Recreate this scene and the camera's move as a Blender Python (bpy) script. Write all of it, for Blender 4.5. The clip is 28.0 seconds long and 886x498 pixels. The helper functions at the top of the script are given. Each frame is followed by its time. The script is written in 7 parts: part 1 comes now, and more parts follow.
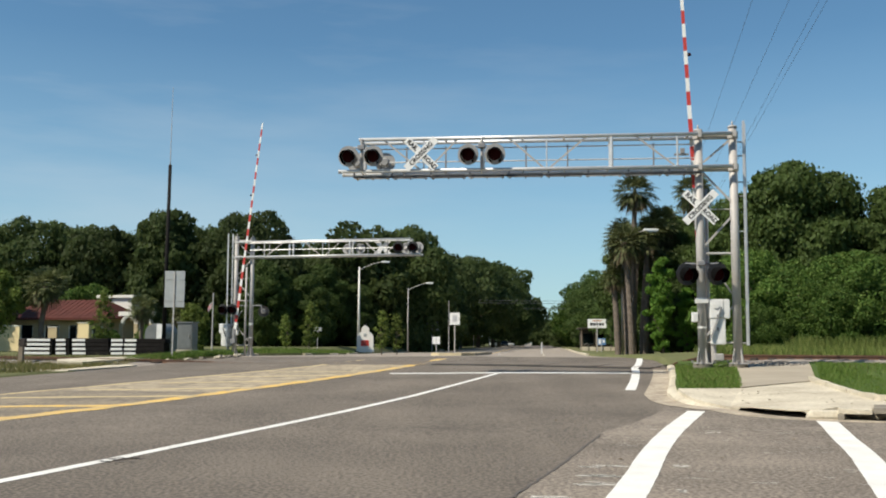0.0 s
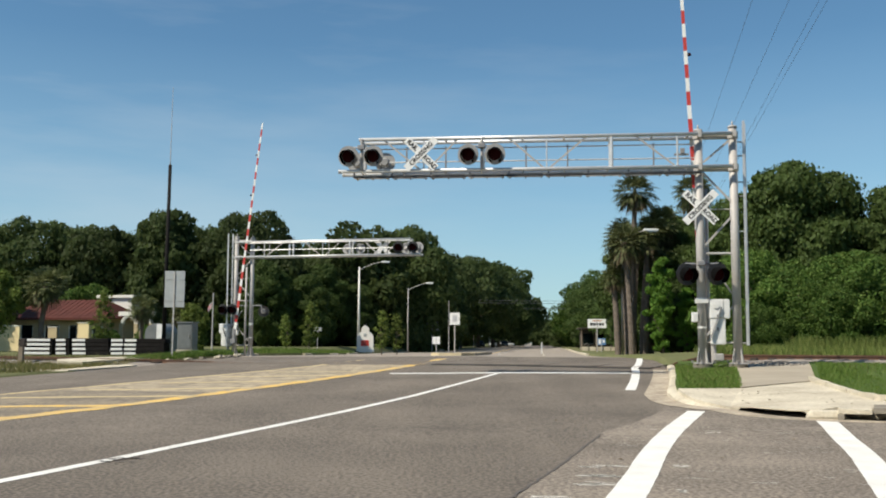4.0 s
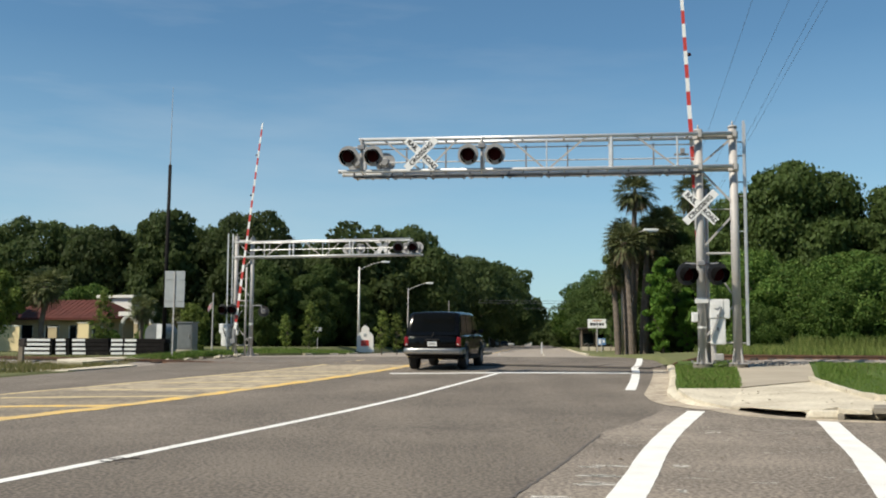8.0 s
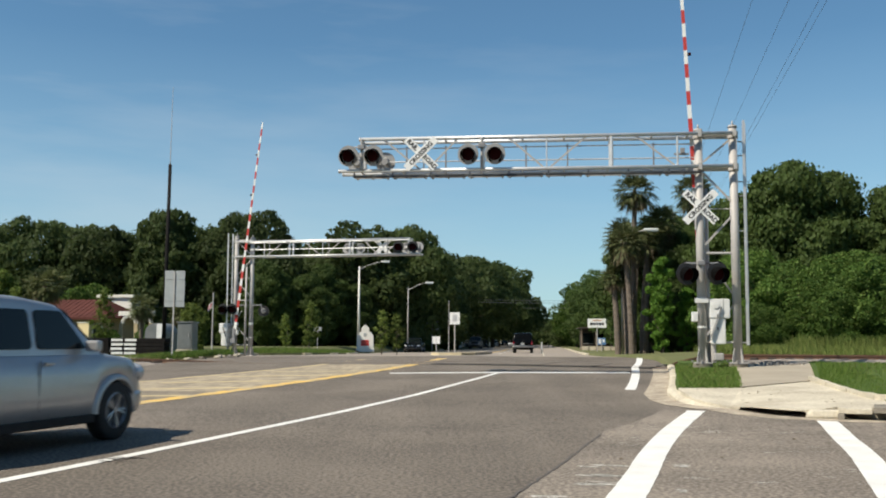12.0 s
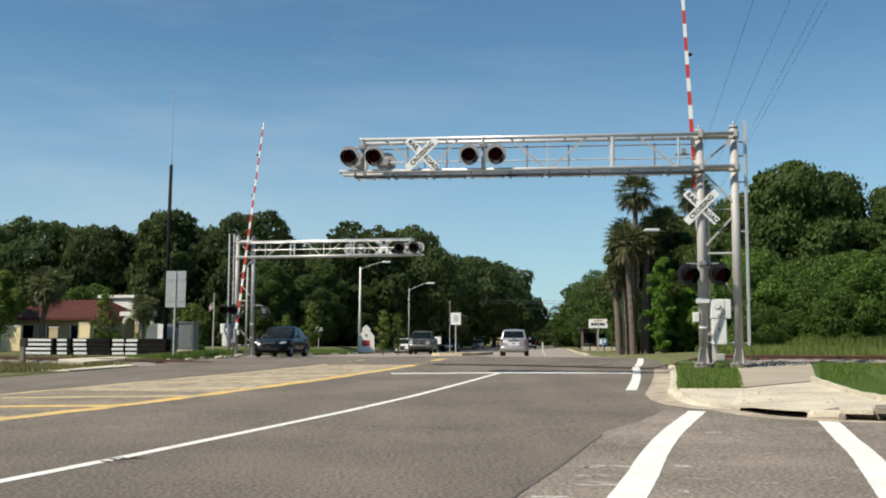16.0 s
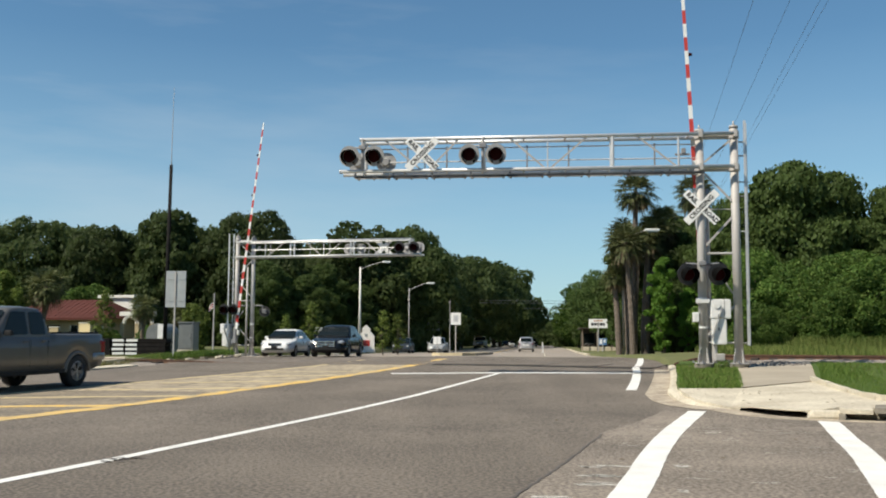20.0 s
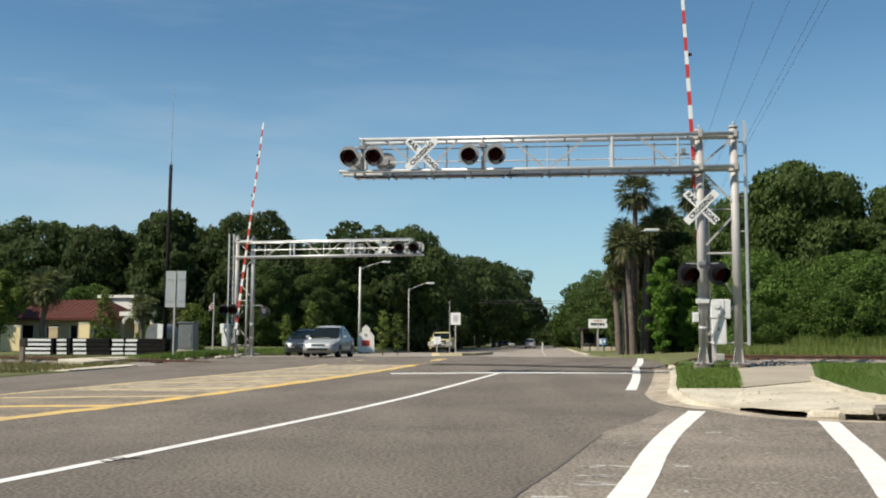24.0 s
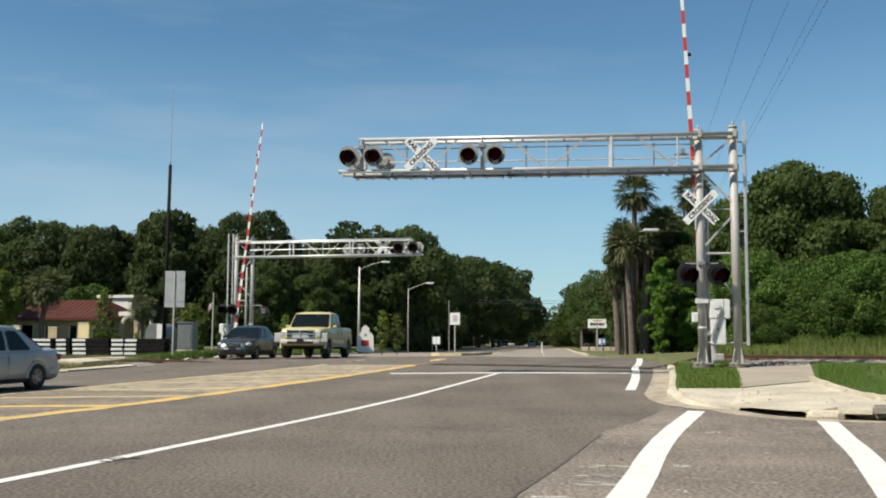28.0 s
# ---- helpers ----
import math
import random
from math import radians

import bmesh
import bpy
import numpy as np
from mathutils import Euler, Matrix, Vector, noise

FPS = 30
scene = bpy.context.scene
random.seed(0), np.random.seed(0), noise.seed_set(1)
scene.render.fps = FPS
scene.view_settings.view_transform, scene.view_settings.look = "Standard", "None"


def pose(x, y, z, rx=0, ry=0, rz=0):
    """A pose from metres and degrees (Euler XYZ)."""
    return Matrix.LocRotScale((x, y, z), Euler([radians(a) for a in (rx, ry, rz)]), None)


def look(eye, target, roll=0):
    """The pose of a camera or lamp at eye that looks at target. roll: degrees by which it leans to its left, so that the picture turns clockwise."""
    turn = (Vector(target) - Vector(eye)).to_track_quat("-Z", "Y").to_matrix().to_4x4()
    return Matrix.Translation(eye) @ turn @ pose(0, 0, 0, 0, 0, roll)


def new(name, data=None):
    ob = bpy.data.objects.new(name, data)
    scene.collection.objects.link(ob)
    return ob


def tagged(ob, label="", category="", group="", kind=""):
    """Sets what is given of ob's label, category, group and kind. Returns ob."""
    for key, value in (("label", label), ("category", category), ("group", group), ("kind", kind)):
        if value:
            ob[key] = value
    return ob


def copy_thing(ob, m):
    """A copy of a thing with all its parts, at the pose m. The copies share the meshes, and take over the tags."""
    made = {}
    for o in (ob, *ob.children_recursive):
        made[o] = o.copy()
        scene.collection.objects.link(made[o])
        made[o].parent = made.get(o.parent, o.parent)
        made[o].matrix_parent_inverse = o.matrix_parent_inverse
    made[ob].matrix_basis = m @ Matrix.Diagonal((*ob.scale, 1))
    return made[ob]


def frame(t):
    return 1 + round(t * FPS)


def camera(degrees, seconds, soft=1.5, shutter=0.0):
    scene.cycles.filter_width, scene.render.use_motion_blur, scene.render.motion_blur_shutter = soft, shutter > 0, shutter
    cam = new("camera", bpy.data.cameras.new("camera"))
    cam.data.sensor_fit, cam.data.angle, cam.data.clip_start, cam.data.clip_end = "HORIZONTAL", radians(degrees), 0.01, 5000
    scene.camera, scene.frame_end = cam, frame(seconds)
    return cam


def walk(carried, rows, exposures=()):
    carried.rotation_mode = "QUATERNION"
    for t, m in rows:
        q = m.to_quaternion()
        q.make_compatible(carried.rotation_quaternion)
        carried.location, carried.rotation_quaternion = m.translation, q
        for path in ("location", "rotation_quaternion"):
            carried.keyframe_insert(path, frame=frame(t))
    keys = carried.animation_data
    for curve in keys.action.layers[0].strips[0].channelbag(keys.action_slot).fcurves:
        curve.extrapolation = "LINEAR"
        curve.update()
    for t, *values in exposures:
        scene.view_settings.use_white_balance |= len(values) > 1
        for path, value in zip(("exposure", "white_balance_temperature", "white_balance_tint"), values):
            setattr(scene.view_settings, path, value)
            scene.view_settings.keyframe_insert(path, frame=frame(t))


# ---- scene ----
# camera: on a tripod beside the kerb, nudged slightly once
cam = camera(50.0, 28.0, soft=1.95, shutter=0.12)
EYE = (0.0, 0.0, 1.2)
TILT, LEAN = 5.606, 0.25


def aim(dx=0.0, dy=0.0):
    """The camera's pose, turned by dx to the left and dy down (degrees)."""
    return Matrix.Translation(EYE) @ pose(0, 0, 0, 90 + TILT - dy, 0, dx) @ pose(0, 0, 0, 0, 0, LEAN)


walk(cam, [(0.0, aim()), (10.6, aim()), (11.0, aim(0.10, 0.10)), (11.5, aim(0, 0.10)), (12.0, aim(0, 0.02)),
           (12.5, aim(0.15, -0.09)), (14.0, aim(0.06)), (21.0, aim(0.06)), (26.0, aim(0.03)), (28.0, aim(0.01))])

# ---- light ----
SUN_EL, SUN_AZ = radians(50), radians(238)      # azimuth from north (+y) clockwise
to_sun = Vector((math.sin(SUN_AZ) * math.cos(SUN_EL), math.cos(SUN_AZ) * math.cos(SUN_EL), math.sin(SUN_EL)))
sun = new("sun", bpy.data.lights.new("sun", "SUN"))
sun.data.energy, sun.data.angle, sun.data.color = 4.8, radians(0.53), (1.0, 0.915, 0.765)
sun.matrix_world = look(to_sun * 100, (0, 0, 0))
world = bpy.data.worlds.new("sky")
scene.world = world
world.use_nodes = True
wn, wl = world.node_tree.nodes, world.node_tree.links
bg = wn["Background"]
sky = wn.new("ShaderNodeTexSky")
sky.sky_type, sky.sun_disc, sky.sun_elevation, sky.sun_rotation = "NISHITA", False, SUN_EL, SUN_AZ
sky.air_density, sky.dust_density, sky.ozone_density = 1.0, 0.0, 1.8
# thin streaks of high cloud
co = wn.new("ShaderNodeTexCoord")
mp = wn.new("ShaderNodeMapping")
mp.inputs["Rotation"].default_value = (0.15, 0.35, 0.2)
mp.inputs["Scale"].default_value = (1.1, 1.4, 6.5)
nz = wn.new("ShaderNodeTexNoise")
nz.inputs["Scale"].default_value, nz.inputs["Detail"].default_value, nz.inputs["Roughness"].default_value = 1.3, 6, 0.55
rp = wn.new("ShaderNodeValToRGB")
rp.color_ramp.elements[0].position, rp.color_ramp.elements[0].color = 0.46, (0, 0, 0, 1)
rp.color_ramp.elements[1].position, rp.color_ramp.elements[1].color = 0.74, (0.34, 0.34, 0.34, 1)
mx = wn.new("ShaderNodeMix")
mx.data_type = "RGBA"
mx.inputs["B"].default_value = (6.5, 7.0, 7.4, 1)
wl.new(co.outputs["Generated"], mp.inputs["Vector"])
wl.new(mp.outputs["Vector"], nz.inputs["Vector"])
wl.new(nz.outputs["Fac"], rp.inputs["Fac"])
# the haze thickens towards the west
sp = wn.new("ShaderNodeSeparateXYZ")
wl.new(co.outputs["Generated"], sp.inputs["Vector"])
hz = wn.new("ShaderNodeMapRange")
hz.inputs["From Min"].default_value, hz.inputs["From Max"].default_value = 0.4, -0.5
hz.inputs["To Min"].default_value, hz.inputs["To Max"].default_value = 0.25, 1.5
wl.new(sp.outputs["X"], hz.inputs["Value"])
hm = wn.new("ShaderNodeMath")
hm.operation = "MULTIPLY"
wl.new(rp.outputs["Color"], hm.inputs[0])
wl.new(hz.outputs["Result"], hm.inputs[1])
wl.new(hm.outputs[0], mx.inputs["Factor"])
tone = wn.new("ShaderNodeMix")
tone.data_type, tone.blend_type = "RGBA", "MULTIPLY"
tone.inputs["Factor"].default_value = 1.0
tone.inputs["B"].default_value = (0.715, 0.985, 1.04, 1)
wl.new(sky.outputs["Color"], tone.inputs["A"])
wl.new(tone.outputs["Result"], mx.inputs["A"])
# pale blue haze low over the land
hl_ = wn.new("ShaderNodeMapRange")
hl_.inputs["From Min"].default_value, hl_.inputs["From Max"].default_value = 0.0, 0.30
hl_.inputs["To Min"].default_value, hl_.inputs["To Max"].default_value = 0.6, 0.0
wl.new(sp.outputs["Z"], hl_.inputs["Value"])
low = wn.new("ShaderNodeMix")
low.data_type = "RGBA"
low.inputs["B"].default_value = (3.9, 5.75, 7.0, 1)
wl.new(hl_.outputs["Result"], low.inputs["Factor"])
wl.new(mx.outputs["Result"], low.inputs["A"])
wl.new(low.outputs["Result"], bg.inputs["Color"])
bg.inputs["Strength"].default_value = 0.080
scene.view_settings.exposure = 0.35


# ---- materials ----
def mat(name, a, b=None, scale=6.0, rough=0.6, metal=0.0, bump=0.0, fine=60.0, spec=0.5, rnd=0.0, coat=0.0, emit=None, power=0.0, grain=0.45):
    """Two colours mixed by noise at two scales, with a fine relief; rnd varies it from object to object."""
    m = bpy.data.materials.new(name)
    m.use_nodes = True
    n, l = m.node_tree.nodes, m.node_tree.links
    p = n["Principled BSDF"]
    p.inputs["Roughness"].default_value, p.inputs["Metallic"].default_value = rough, metal
    p.inputs["Specular IOR Level"].default_value = spec
    p.inputs["Coat Weight"].default_value = coat
    p.inputs["Coat Roughness"].default_value = 0.04
    b = b or tuple(c * 0.75 for c in a)
    tc = n.new("ShaderNodeTexCoord")
    n1 = n.new("ShaderNodeTexNoise")
    n1.inputs["Scale"].default_value, n1.inputs["Detail"].default_value = scale, 5
    n2 = n.new("ShaderNodeTexNoise")
    n2.inputs["Scale"].default_value, n2.inputs["Detail"].default_value = fine, 3
    l.new(tc.outputs["Object"], n1.inputs["Vector"])
    l.new(tc.outputs["Object"], n2.inputs["Vector"])
    ad = n.new("ShaderNodeMath")
    ad.operation = "MULTIPLY_ADD"
    ad.inputs[1].default_value = grain
    l.new(n2.outputs["Fac"], ad.inputs[0])
    l.new(n1.outputs["Fac"], ad.inputs[2])
    r = n.new("ShaderNodeMapRange")
    mid = 0.5 + 0.5 * grain
    r.inputs["From Min"].default_value, r.inputs["From Max"].default_value = mid - 0.27, mid + 0.27
    l.new(ad.outputs[0], r.inputs["Value"])
    x = n.new("ShaderNodeMix")
    x.data_type = "RGBA"
    x.inputs["A"].default_value, x.inputs["B"].default_value = (*a, 1), (*b, 1)
    l.new(r.outputs["Result"], x.inputs["Factor"])
    col = x.outputs["Result"]
    if rnd:
        oi = n.new("ShaderNodeObjectInfo")
        h = n.new("ShaderNodeHueSaturation")
        rr = n.new("ShaderNodeMapRange")
        rr.inputs["To Min"].default_value, rr.inputs["To Max"].default_value = 1 - rnd, 1 + rnd
        l.new(oi.outputs["Random"], rr.inputs["Value"])
        l.new(rr.outputs["Result"], h.inputs["Value"])
        l.new(col, h.inputs["Color"])
        col = h.outputs["Color"]
    l.new(col, p.inputs["Base Color"])
    if bump:
        bm_ = n.new("ShaderNodeBump")
        bm_.inputs["Strength"].default_value, bm_.inputs["Distance"].default_value = bump, 0.02
        l.new(n2.outputs["Fac"], bm_.inputs["Height"])
        l.new(bm_.outputs["Normal"], p.inputs["Normal"])
    if emit:
        p.inputs["Emission Color"].default_value = (*emit, 1)
        p.inputs["Emission Strength"].default_value = power
    return m


def leaf_mat(name, a, b, c, trans=0.32):
    """Leaves: colour varies from leaf to leaf, a part of the light passes through."""
    m = bpy.data.materials.new(name)
    m.use_nodes = True
    n, l = m.node_tree.nodes, m.node_tree.links
    p = n["Principled BSDF"]
    g = n.new("ShaderNodeNewGeometry")
    r = n.new("ShaderNodeValToRGB")
    e = r.color_ramp.elements
    e[0].color, e[1].color = (*a, 1), (*c, 1)
    e.new(0.5).color = (*b, 1)
    l.new(g.outputs["Random Per Island"], r.inputs["Fac"])
    oi = n.new("ShaderNodeObjectInfo")
    h = n.new("ShaderNodeHueSaturation")
    rr = n.new("ShaderNodeMapRange")
    rr.inputs["To Min"].default_value, rr.inputs["To Max"].default_value = 0.75, 1.25
    l.new(oi.outputs["Random"], rr.inputs["Value"])
    l.new(rr.outputs["Result"], h.inputs["Value"])
    l.new(r.outputs["Color"], h.inputs["Color"])
    l.new(h.outputs["Color"], p.inputs["Base Color"])
    p.inputs["Roughness"].default_value = 0.55
    p.inputs["Specular IOR Level"].default_value = 0.15
    t = n.new("ShaderNodeBsdfTranslucent")
    l.new(h.outputs["Color"], t.inputs["Color"])
    s = n.new("ShaderNodeMixShader")
    s.inputs["Fac"].default_value = trans
    l.new(p.outputs["BSDF"], s.inputs[1])
    l.new(t.outputs["BSDF"], s.inputs[2])
    l.new(s.outputs["Shader"], n["Material Output"].inputs["Surface"])
    return m


M_ASPH = mat("asphalt", (0.208, 0.177, 0.143), (0.090, 0.076, 0.062), 0.35, 0.85, bump=0.3, fine=25, spec=0.3, grain=3.0)


def streaks(m, turn, amount):
    """Long dark wheel tracks and dripped oil along the lanes."""
    n, l = m.node_tree.nodes, m.node_tree.links
    p = n["Principled BSDF"]
    src = p.inputs["Base Color"].links[0].from_socket
    tc, mp_, nz_ = n.new("ShaderNodeTexCoord"), n.new("ShaderNodeMapping"), n.new("ShaderNodeTexNoise")
    mp_.inputs["Rotation"].default_value = (0, 0, turn)
    mp_.inputs["Scale"].default_value = (0.55, 0.018, 1)
    nz_.inputs["Scale"].default_value, nz_.inputs["Detail"].default_value = 1.0, 4
    rr = n.new("ShaderNodeMapRange")
    rr.inputs["From Min"].default_value, rr.inputs["From Max"].default_value = 0.35, 0.65
    rr.inputs["To Min"].default_value, rr.inputs["To Max"].default_value = 1 - amount, 1 + amount * 0.6
    h = n.new("ShaderNodeHueSaturation")
    l.new(tc.outputs["Object"], mp_.inputs["Vector"])
    l.new(mp_.outputs["Vector"], nz_.inputs["Vector"])
    l.new(nz_.outputs["Fac"], rr.inputs["Value"])
    l.new(rr.outputs["Result"], h.inputs["Value"])
    l.new(src, h.inputs["Color"])
    l.new(h.outputs["Color"], p.inputs["Base Color"])


streaks(M_ASPH, radians(14.5), 0.13)
# far road: haze and low-angle sun sheen put into a paler base colour
M_ASPHF = mat("asphalt_far_pale", (0.35, 0.305, 0.255), (0.22, 0.192, 0.162), 0.3, 0.85, bump=0.3, fine=20, spec=0.3, grain=1.2)
M_ASPH2 = mat("asphalt_old", (0.295, 0.252, 0.206), (0.108, 0.092, 0.077), 0.5, 0.9, bump=0.6, fine=25, spec=0.25, grain=2.0)
M_GRASS = mat("grass", (0.155, 0.158, 0.075), (0.092, 0.105, 0.042), 0.25, 0.9, bump=0.9, fine=14, spec=0.15)
M_LAWN = mat("mown_grass", (0.085, 0.125, 0.030), (0.055, 0.088, 0.022), 0.25, 0.9, bump=0.9, fine=14, spec=0.15)
M_CONC = mat("concrete", (0.62, 0.565, 0.45), (0.37, 0.325, 0.25), 1.1, 0.9, bump=0.5, fine=16, spec=0.25, grain=0.8)
M_CONCD = mat("stained_concrete", (0.30, 0.27, 0.22), (0.12, 0.11, 0.09), 1.3, 0.9, bump=0.5, fine=30, spec=0.25)
M_CONCS = mat("sandy_concrete", (0.40, 0.35, 0.275), (0.29, 0.255, 0.20), 0.9, 0.9, bump=0.4, fine=30, spec=0.25)
M_WHITE = mat("road_paint_white", (0.80, 0.79, 0.75), (0.62, 0.61, 0.57), 2.5, 0.7, bump=0.2, fine=40)
M_YELL = mat("road_paint_yellow", (0.74, 0.47, 0.10), (0.46, 0.36, 0.20), 5.0, 0.75, bump=0.2, fine=1.9, grain=1.8)
M_YFADE = mat("faded_yellow_paint", (0.60, 0.48, 0.25), (0.38, 0.31, 0.20), 1.6, 0.8, bump=0.2, fine=12, grain=1.2)
M_TAR = mat("tar", (0.075, 0.066, 0.058), (0.11, 0.096, 0.083), 3.0, 0.8)
M_WORN = mat("worn_yellow_paint", (0.44, 0.365, 0.25), (0.19, 0.16, 0.12), 1.1, 0.85, bump=0.3, fine=4, grain=1.5)
M_DUSTY = mat("dusty_median_asphalt", (0.285, 0.235, 0.165), (0.135, 0.113, 0.085), 0.9, 0.85, bump=0.3, fine=9, grain=1.8)
M_NOSE = mat("pale_yellow_concrete", (0.60, 0.50, 0.31), (0.44, 0.38, 0.26), 1.5, 0.85, bump=0.3, fine=12)
M_GALV = mat("galvanised_steel", (0.45, 0.43, 0.41), (0.35, 0.335, 0.32), 3.0, 0.6, 0.1, bump=0.05, fine=25)
M_CAB = mat("dark_grey_enamel", (0.17, 0.18, 0.18), (0.12, 0.13, 0.13), 3.0, 0.5)
M_ALU = mat("aluminium", (0.66, 0.66, 0.66), (0.52, 0.52, 0.52), 4.0, 0.42, 0.45, fine=30)
M_SIGN = mat("sign_white", (0.80, 0.80, 0.78), (0.70, 0.70, 0.68), 5.0, 0.5)
M_SIGNB = mat("sign_back_aluminium", (0.42, 0.44, 0.44), (0.34, 0.36, 0.36), 4.0, 0.5, 0.3)
M_RED = mat("red_stripe", (0.55, 0.045, 0.035), (0.42, 0.04, 0.03), 6.0, 0.5)
M_BLACK = mat("black_paint", (0.016, 0.016, 0.017), (0.028, 0.027, 0.026), 4.0, 0.55)
M_GREYD = mat("signal_grey", (0.24, 0.24, 0.245), (0.18, 0.18, 0.185), 5.0, 0.6)
M_DISC = mat("target_disc_grey", (0.33, 0.33, 0.33), (0.25, 0.25, 0.25), 5.0, 0.7)
M_LENS = mat("red_lens", (0.036, 0.002, 0.003), (0.024, 0.0015, 0.002), 20.0, 0.5, spec=0.08)
M_HOOD = mat("matt_black_hood", (0.006, 0.006, 0.006), (0.010, 0.010, 0.010), 5.0, 0.8, spec=0.1)
M_LIT = mat("lit_red_lamp", (0.3, 0.01, 0.01), (0.3, 0.01, 0.01), 20.0, 0.5, emit=(1.0, 0.02, 0.05), power=1.3)
M_BOX = mat("white_enamel", (0.74, 0.74, 0.72), (0.60, 0.60, 0.58), 3.0, 0.45)
M_RUST = mat("rusty_rail", (0.16, 0.085, 0.05), (0.09, 0.05, 0.035), 5.0, 0.75, 0.3, bump=0.3)
M_RAILTOP = mat("rail_top", (0.35, 0.31, 0.28), (0.22, 0.17, 0.14), 8.0, 0.35, 0.8)
M_SLAB = mat("black_slab", (0.010, 0.009, 0.009), (0.020, 0.018, 0.017), 3.0, 0.9, bump=0.4, spec=0.12)
M_GUT = mat("dirty_gutter_concrete", (0.52, 0.45, 0.35), (0.24, 0.20, 0.155), 2.6, 0.9, bump=0.5, fine=14, spec=0.2, grain=0.9)
M_REMN = mat("paint_remnant", (0.66, 0.64, 0.58), (0.36, 0.34, 0.30), 9.0, 0.8, bump=0.3, fine=50, grain=1.2)
M_DEAD = leaf_mat("dead_fronds", (0.10, 0.075, 0.045), (0.15, 0.115, 0.07), (0.21, 0.165, 0.10), 0.2)
M_BALL = mat("ballast", (0.30, 0.265, 0.23), (0.14, 0.12, 0.105), 6.0, 0.95, bump=1.0, fine=12)
M_TIE = mat("timber_tie", (0.05, 0.04, 0.033), (0.028, 0.023, 0.02), 6.0, 0.85, bump=0.5)
M_PANELC = mat("crossing_concrete", (0.185, 0.158, 0.132), (0.13, 0.112, 0.095), 1.5, 0.85, bump=0.4)
M_PANEL = mat("crossing_dark", (0.026, 0.024, 0.022), (0.018, 0.017, 0.016), 2.0, 0.8, bump=0.4)
M_WOODD = mat("tarred_wood_pole", (0.05, 0.038, 0.03), (0.028, 0.022, 0.018), 3.0, 0.85, bump=0.4)
M_WOOD = mat("weathered_wood", (0.26, 0.21, 0.155), (0.17, 0.135, 0.10), 3.0, 0.85, bump=0.4)
M_BARK = mat("bark", (0.13, 0.10, 0.075), (0.06, 0.048, 0.038), 4.0, 0.95, bump=1.0, fine=18)
M_PALMT = mat("palm_trunk", (0.19, 0.152, 0.122), (0.085, 0.068, 0.054), 5.0, 0.95, bump=1.0, fine=16)
M_OAK = leaf_mat("oak_leaves", (0.054, 0.078, 0.025), (0.066, 0.095, 0.031), (0.083, 0.113, 0.039), 0.5)
M_BUSH = leaf_mat("bush_leaves", (0.040, 0.082, 0.015), (0.080, 0.148, 0.028), (0.150, 0.215, 0.052), 0.4)
M_THICK = leaf_mat("thicket_leaves", (0.050, 0.080, 0.021), (0.068, 0.106, 0.028), (0.094, 0.135, 0.038), 0.45)
# leaves of the far oaks: sun and haze put into a lighter green
M_MID = leaf_mat("haze_lightened_leaves", (0.062, 0.100, 0.028), (0.085, 0.134, 0.038), (0.118, 0.172, 0.052), 0.45)
M_VINE = leaf_mat("vine_leaves", (0.075, 0.16, 0.022), (0.115, 0.225, 0.032), (0.16, 0.28, 0.05), 0.45)
M_YOUNG = leaf_mat("young_leaves", (0.09, 0.13, 0.028), (0.15, 0.20, 0.045), (0.21, 0.26, 0.07), 0.5)
M_FROND = leaf_mat("palm_fronds", (0.062, 0.080, 0.030), (0.105, 0.124, 0.050), (0.17, 0.175, 0.08), 0.35)
M_DRY = leaf_mat("dry_grass_blades", (0.10, 0.11, 0.035), (0.15, 0.145, 0.055), (0.22, 0.19, 0.085), 0.3)
M_BLADE = leaf_mat("grass_blades", (0.07, 0.12, 0.02), (0.10, 0.17, 0.03), (0.17, 0.22, 0.06), 0.3)
M_TALL = leaf_mat("tall_grass_blades", (0.080, 0.115, 0.026), (0.120, 0.158, 0.040), (0.185, 0.205, 0.066), 0.3)
M_REDROOF = mat("red_metal_roof", (0.10, 0.030, 0.022), (0.07, 0.022, 0.017), 1.0, 0.75, spec=0.25)
M_STUCCO = mat("cream_stucco", (0.50, 0.40, 0.24), (0.36, 0.29, 0.18), 0.8, 0.9, bump=0.3)
# brighter copy of the cream stucco, with sunlight put into its colour
M_SUNLIT = mat("sunlit_cream_stucco", (0.80, 0.66, 0.38), (0.68, 0.55, 0.31), 0.8, 0.9, bump=0.3)
M_STUCW = mat("white_stucco", (0.78, 0.76, 0.70), (0.68, 0.66, 0.60), 0.8, 0.9, bump=0.3)
M_DKGLASS = mat("dark_window_glass", (0.006, 0.009, 0.009), (0.009, 0.013, 0.013), 2.0, 0.06, spec=0.22)
M_RUBBER = mat("tyre_rubber", (0.018, 0.018, 0.018), (0.028, 0.027, 0.026), 9.0, 0.85, bump=0.2)
M_RIM = mat("alloy_rim", (0.40, 0.40, 0.41), (0.28, 0.28, 0.29), 9.0, 0.35, 0.7)
M_CHROME = mat("chrome", (0.75, 0.75, 0.76), (0.65, 0.65, 0.66), 9.0, 0.15, 1.0)
M_BUMP = mat("dull_chrome", (0.36, 0.355, 0.35), (0.22, 0.22, 0.22), 5.0, 0.32, 0.85)
M_SUVGLASS = mat("privacy_glass", (0.003, 0.0035, 0.0035), (0.004, 0.0045, 0.0045), 2.0, 0.07, spec=0.07)
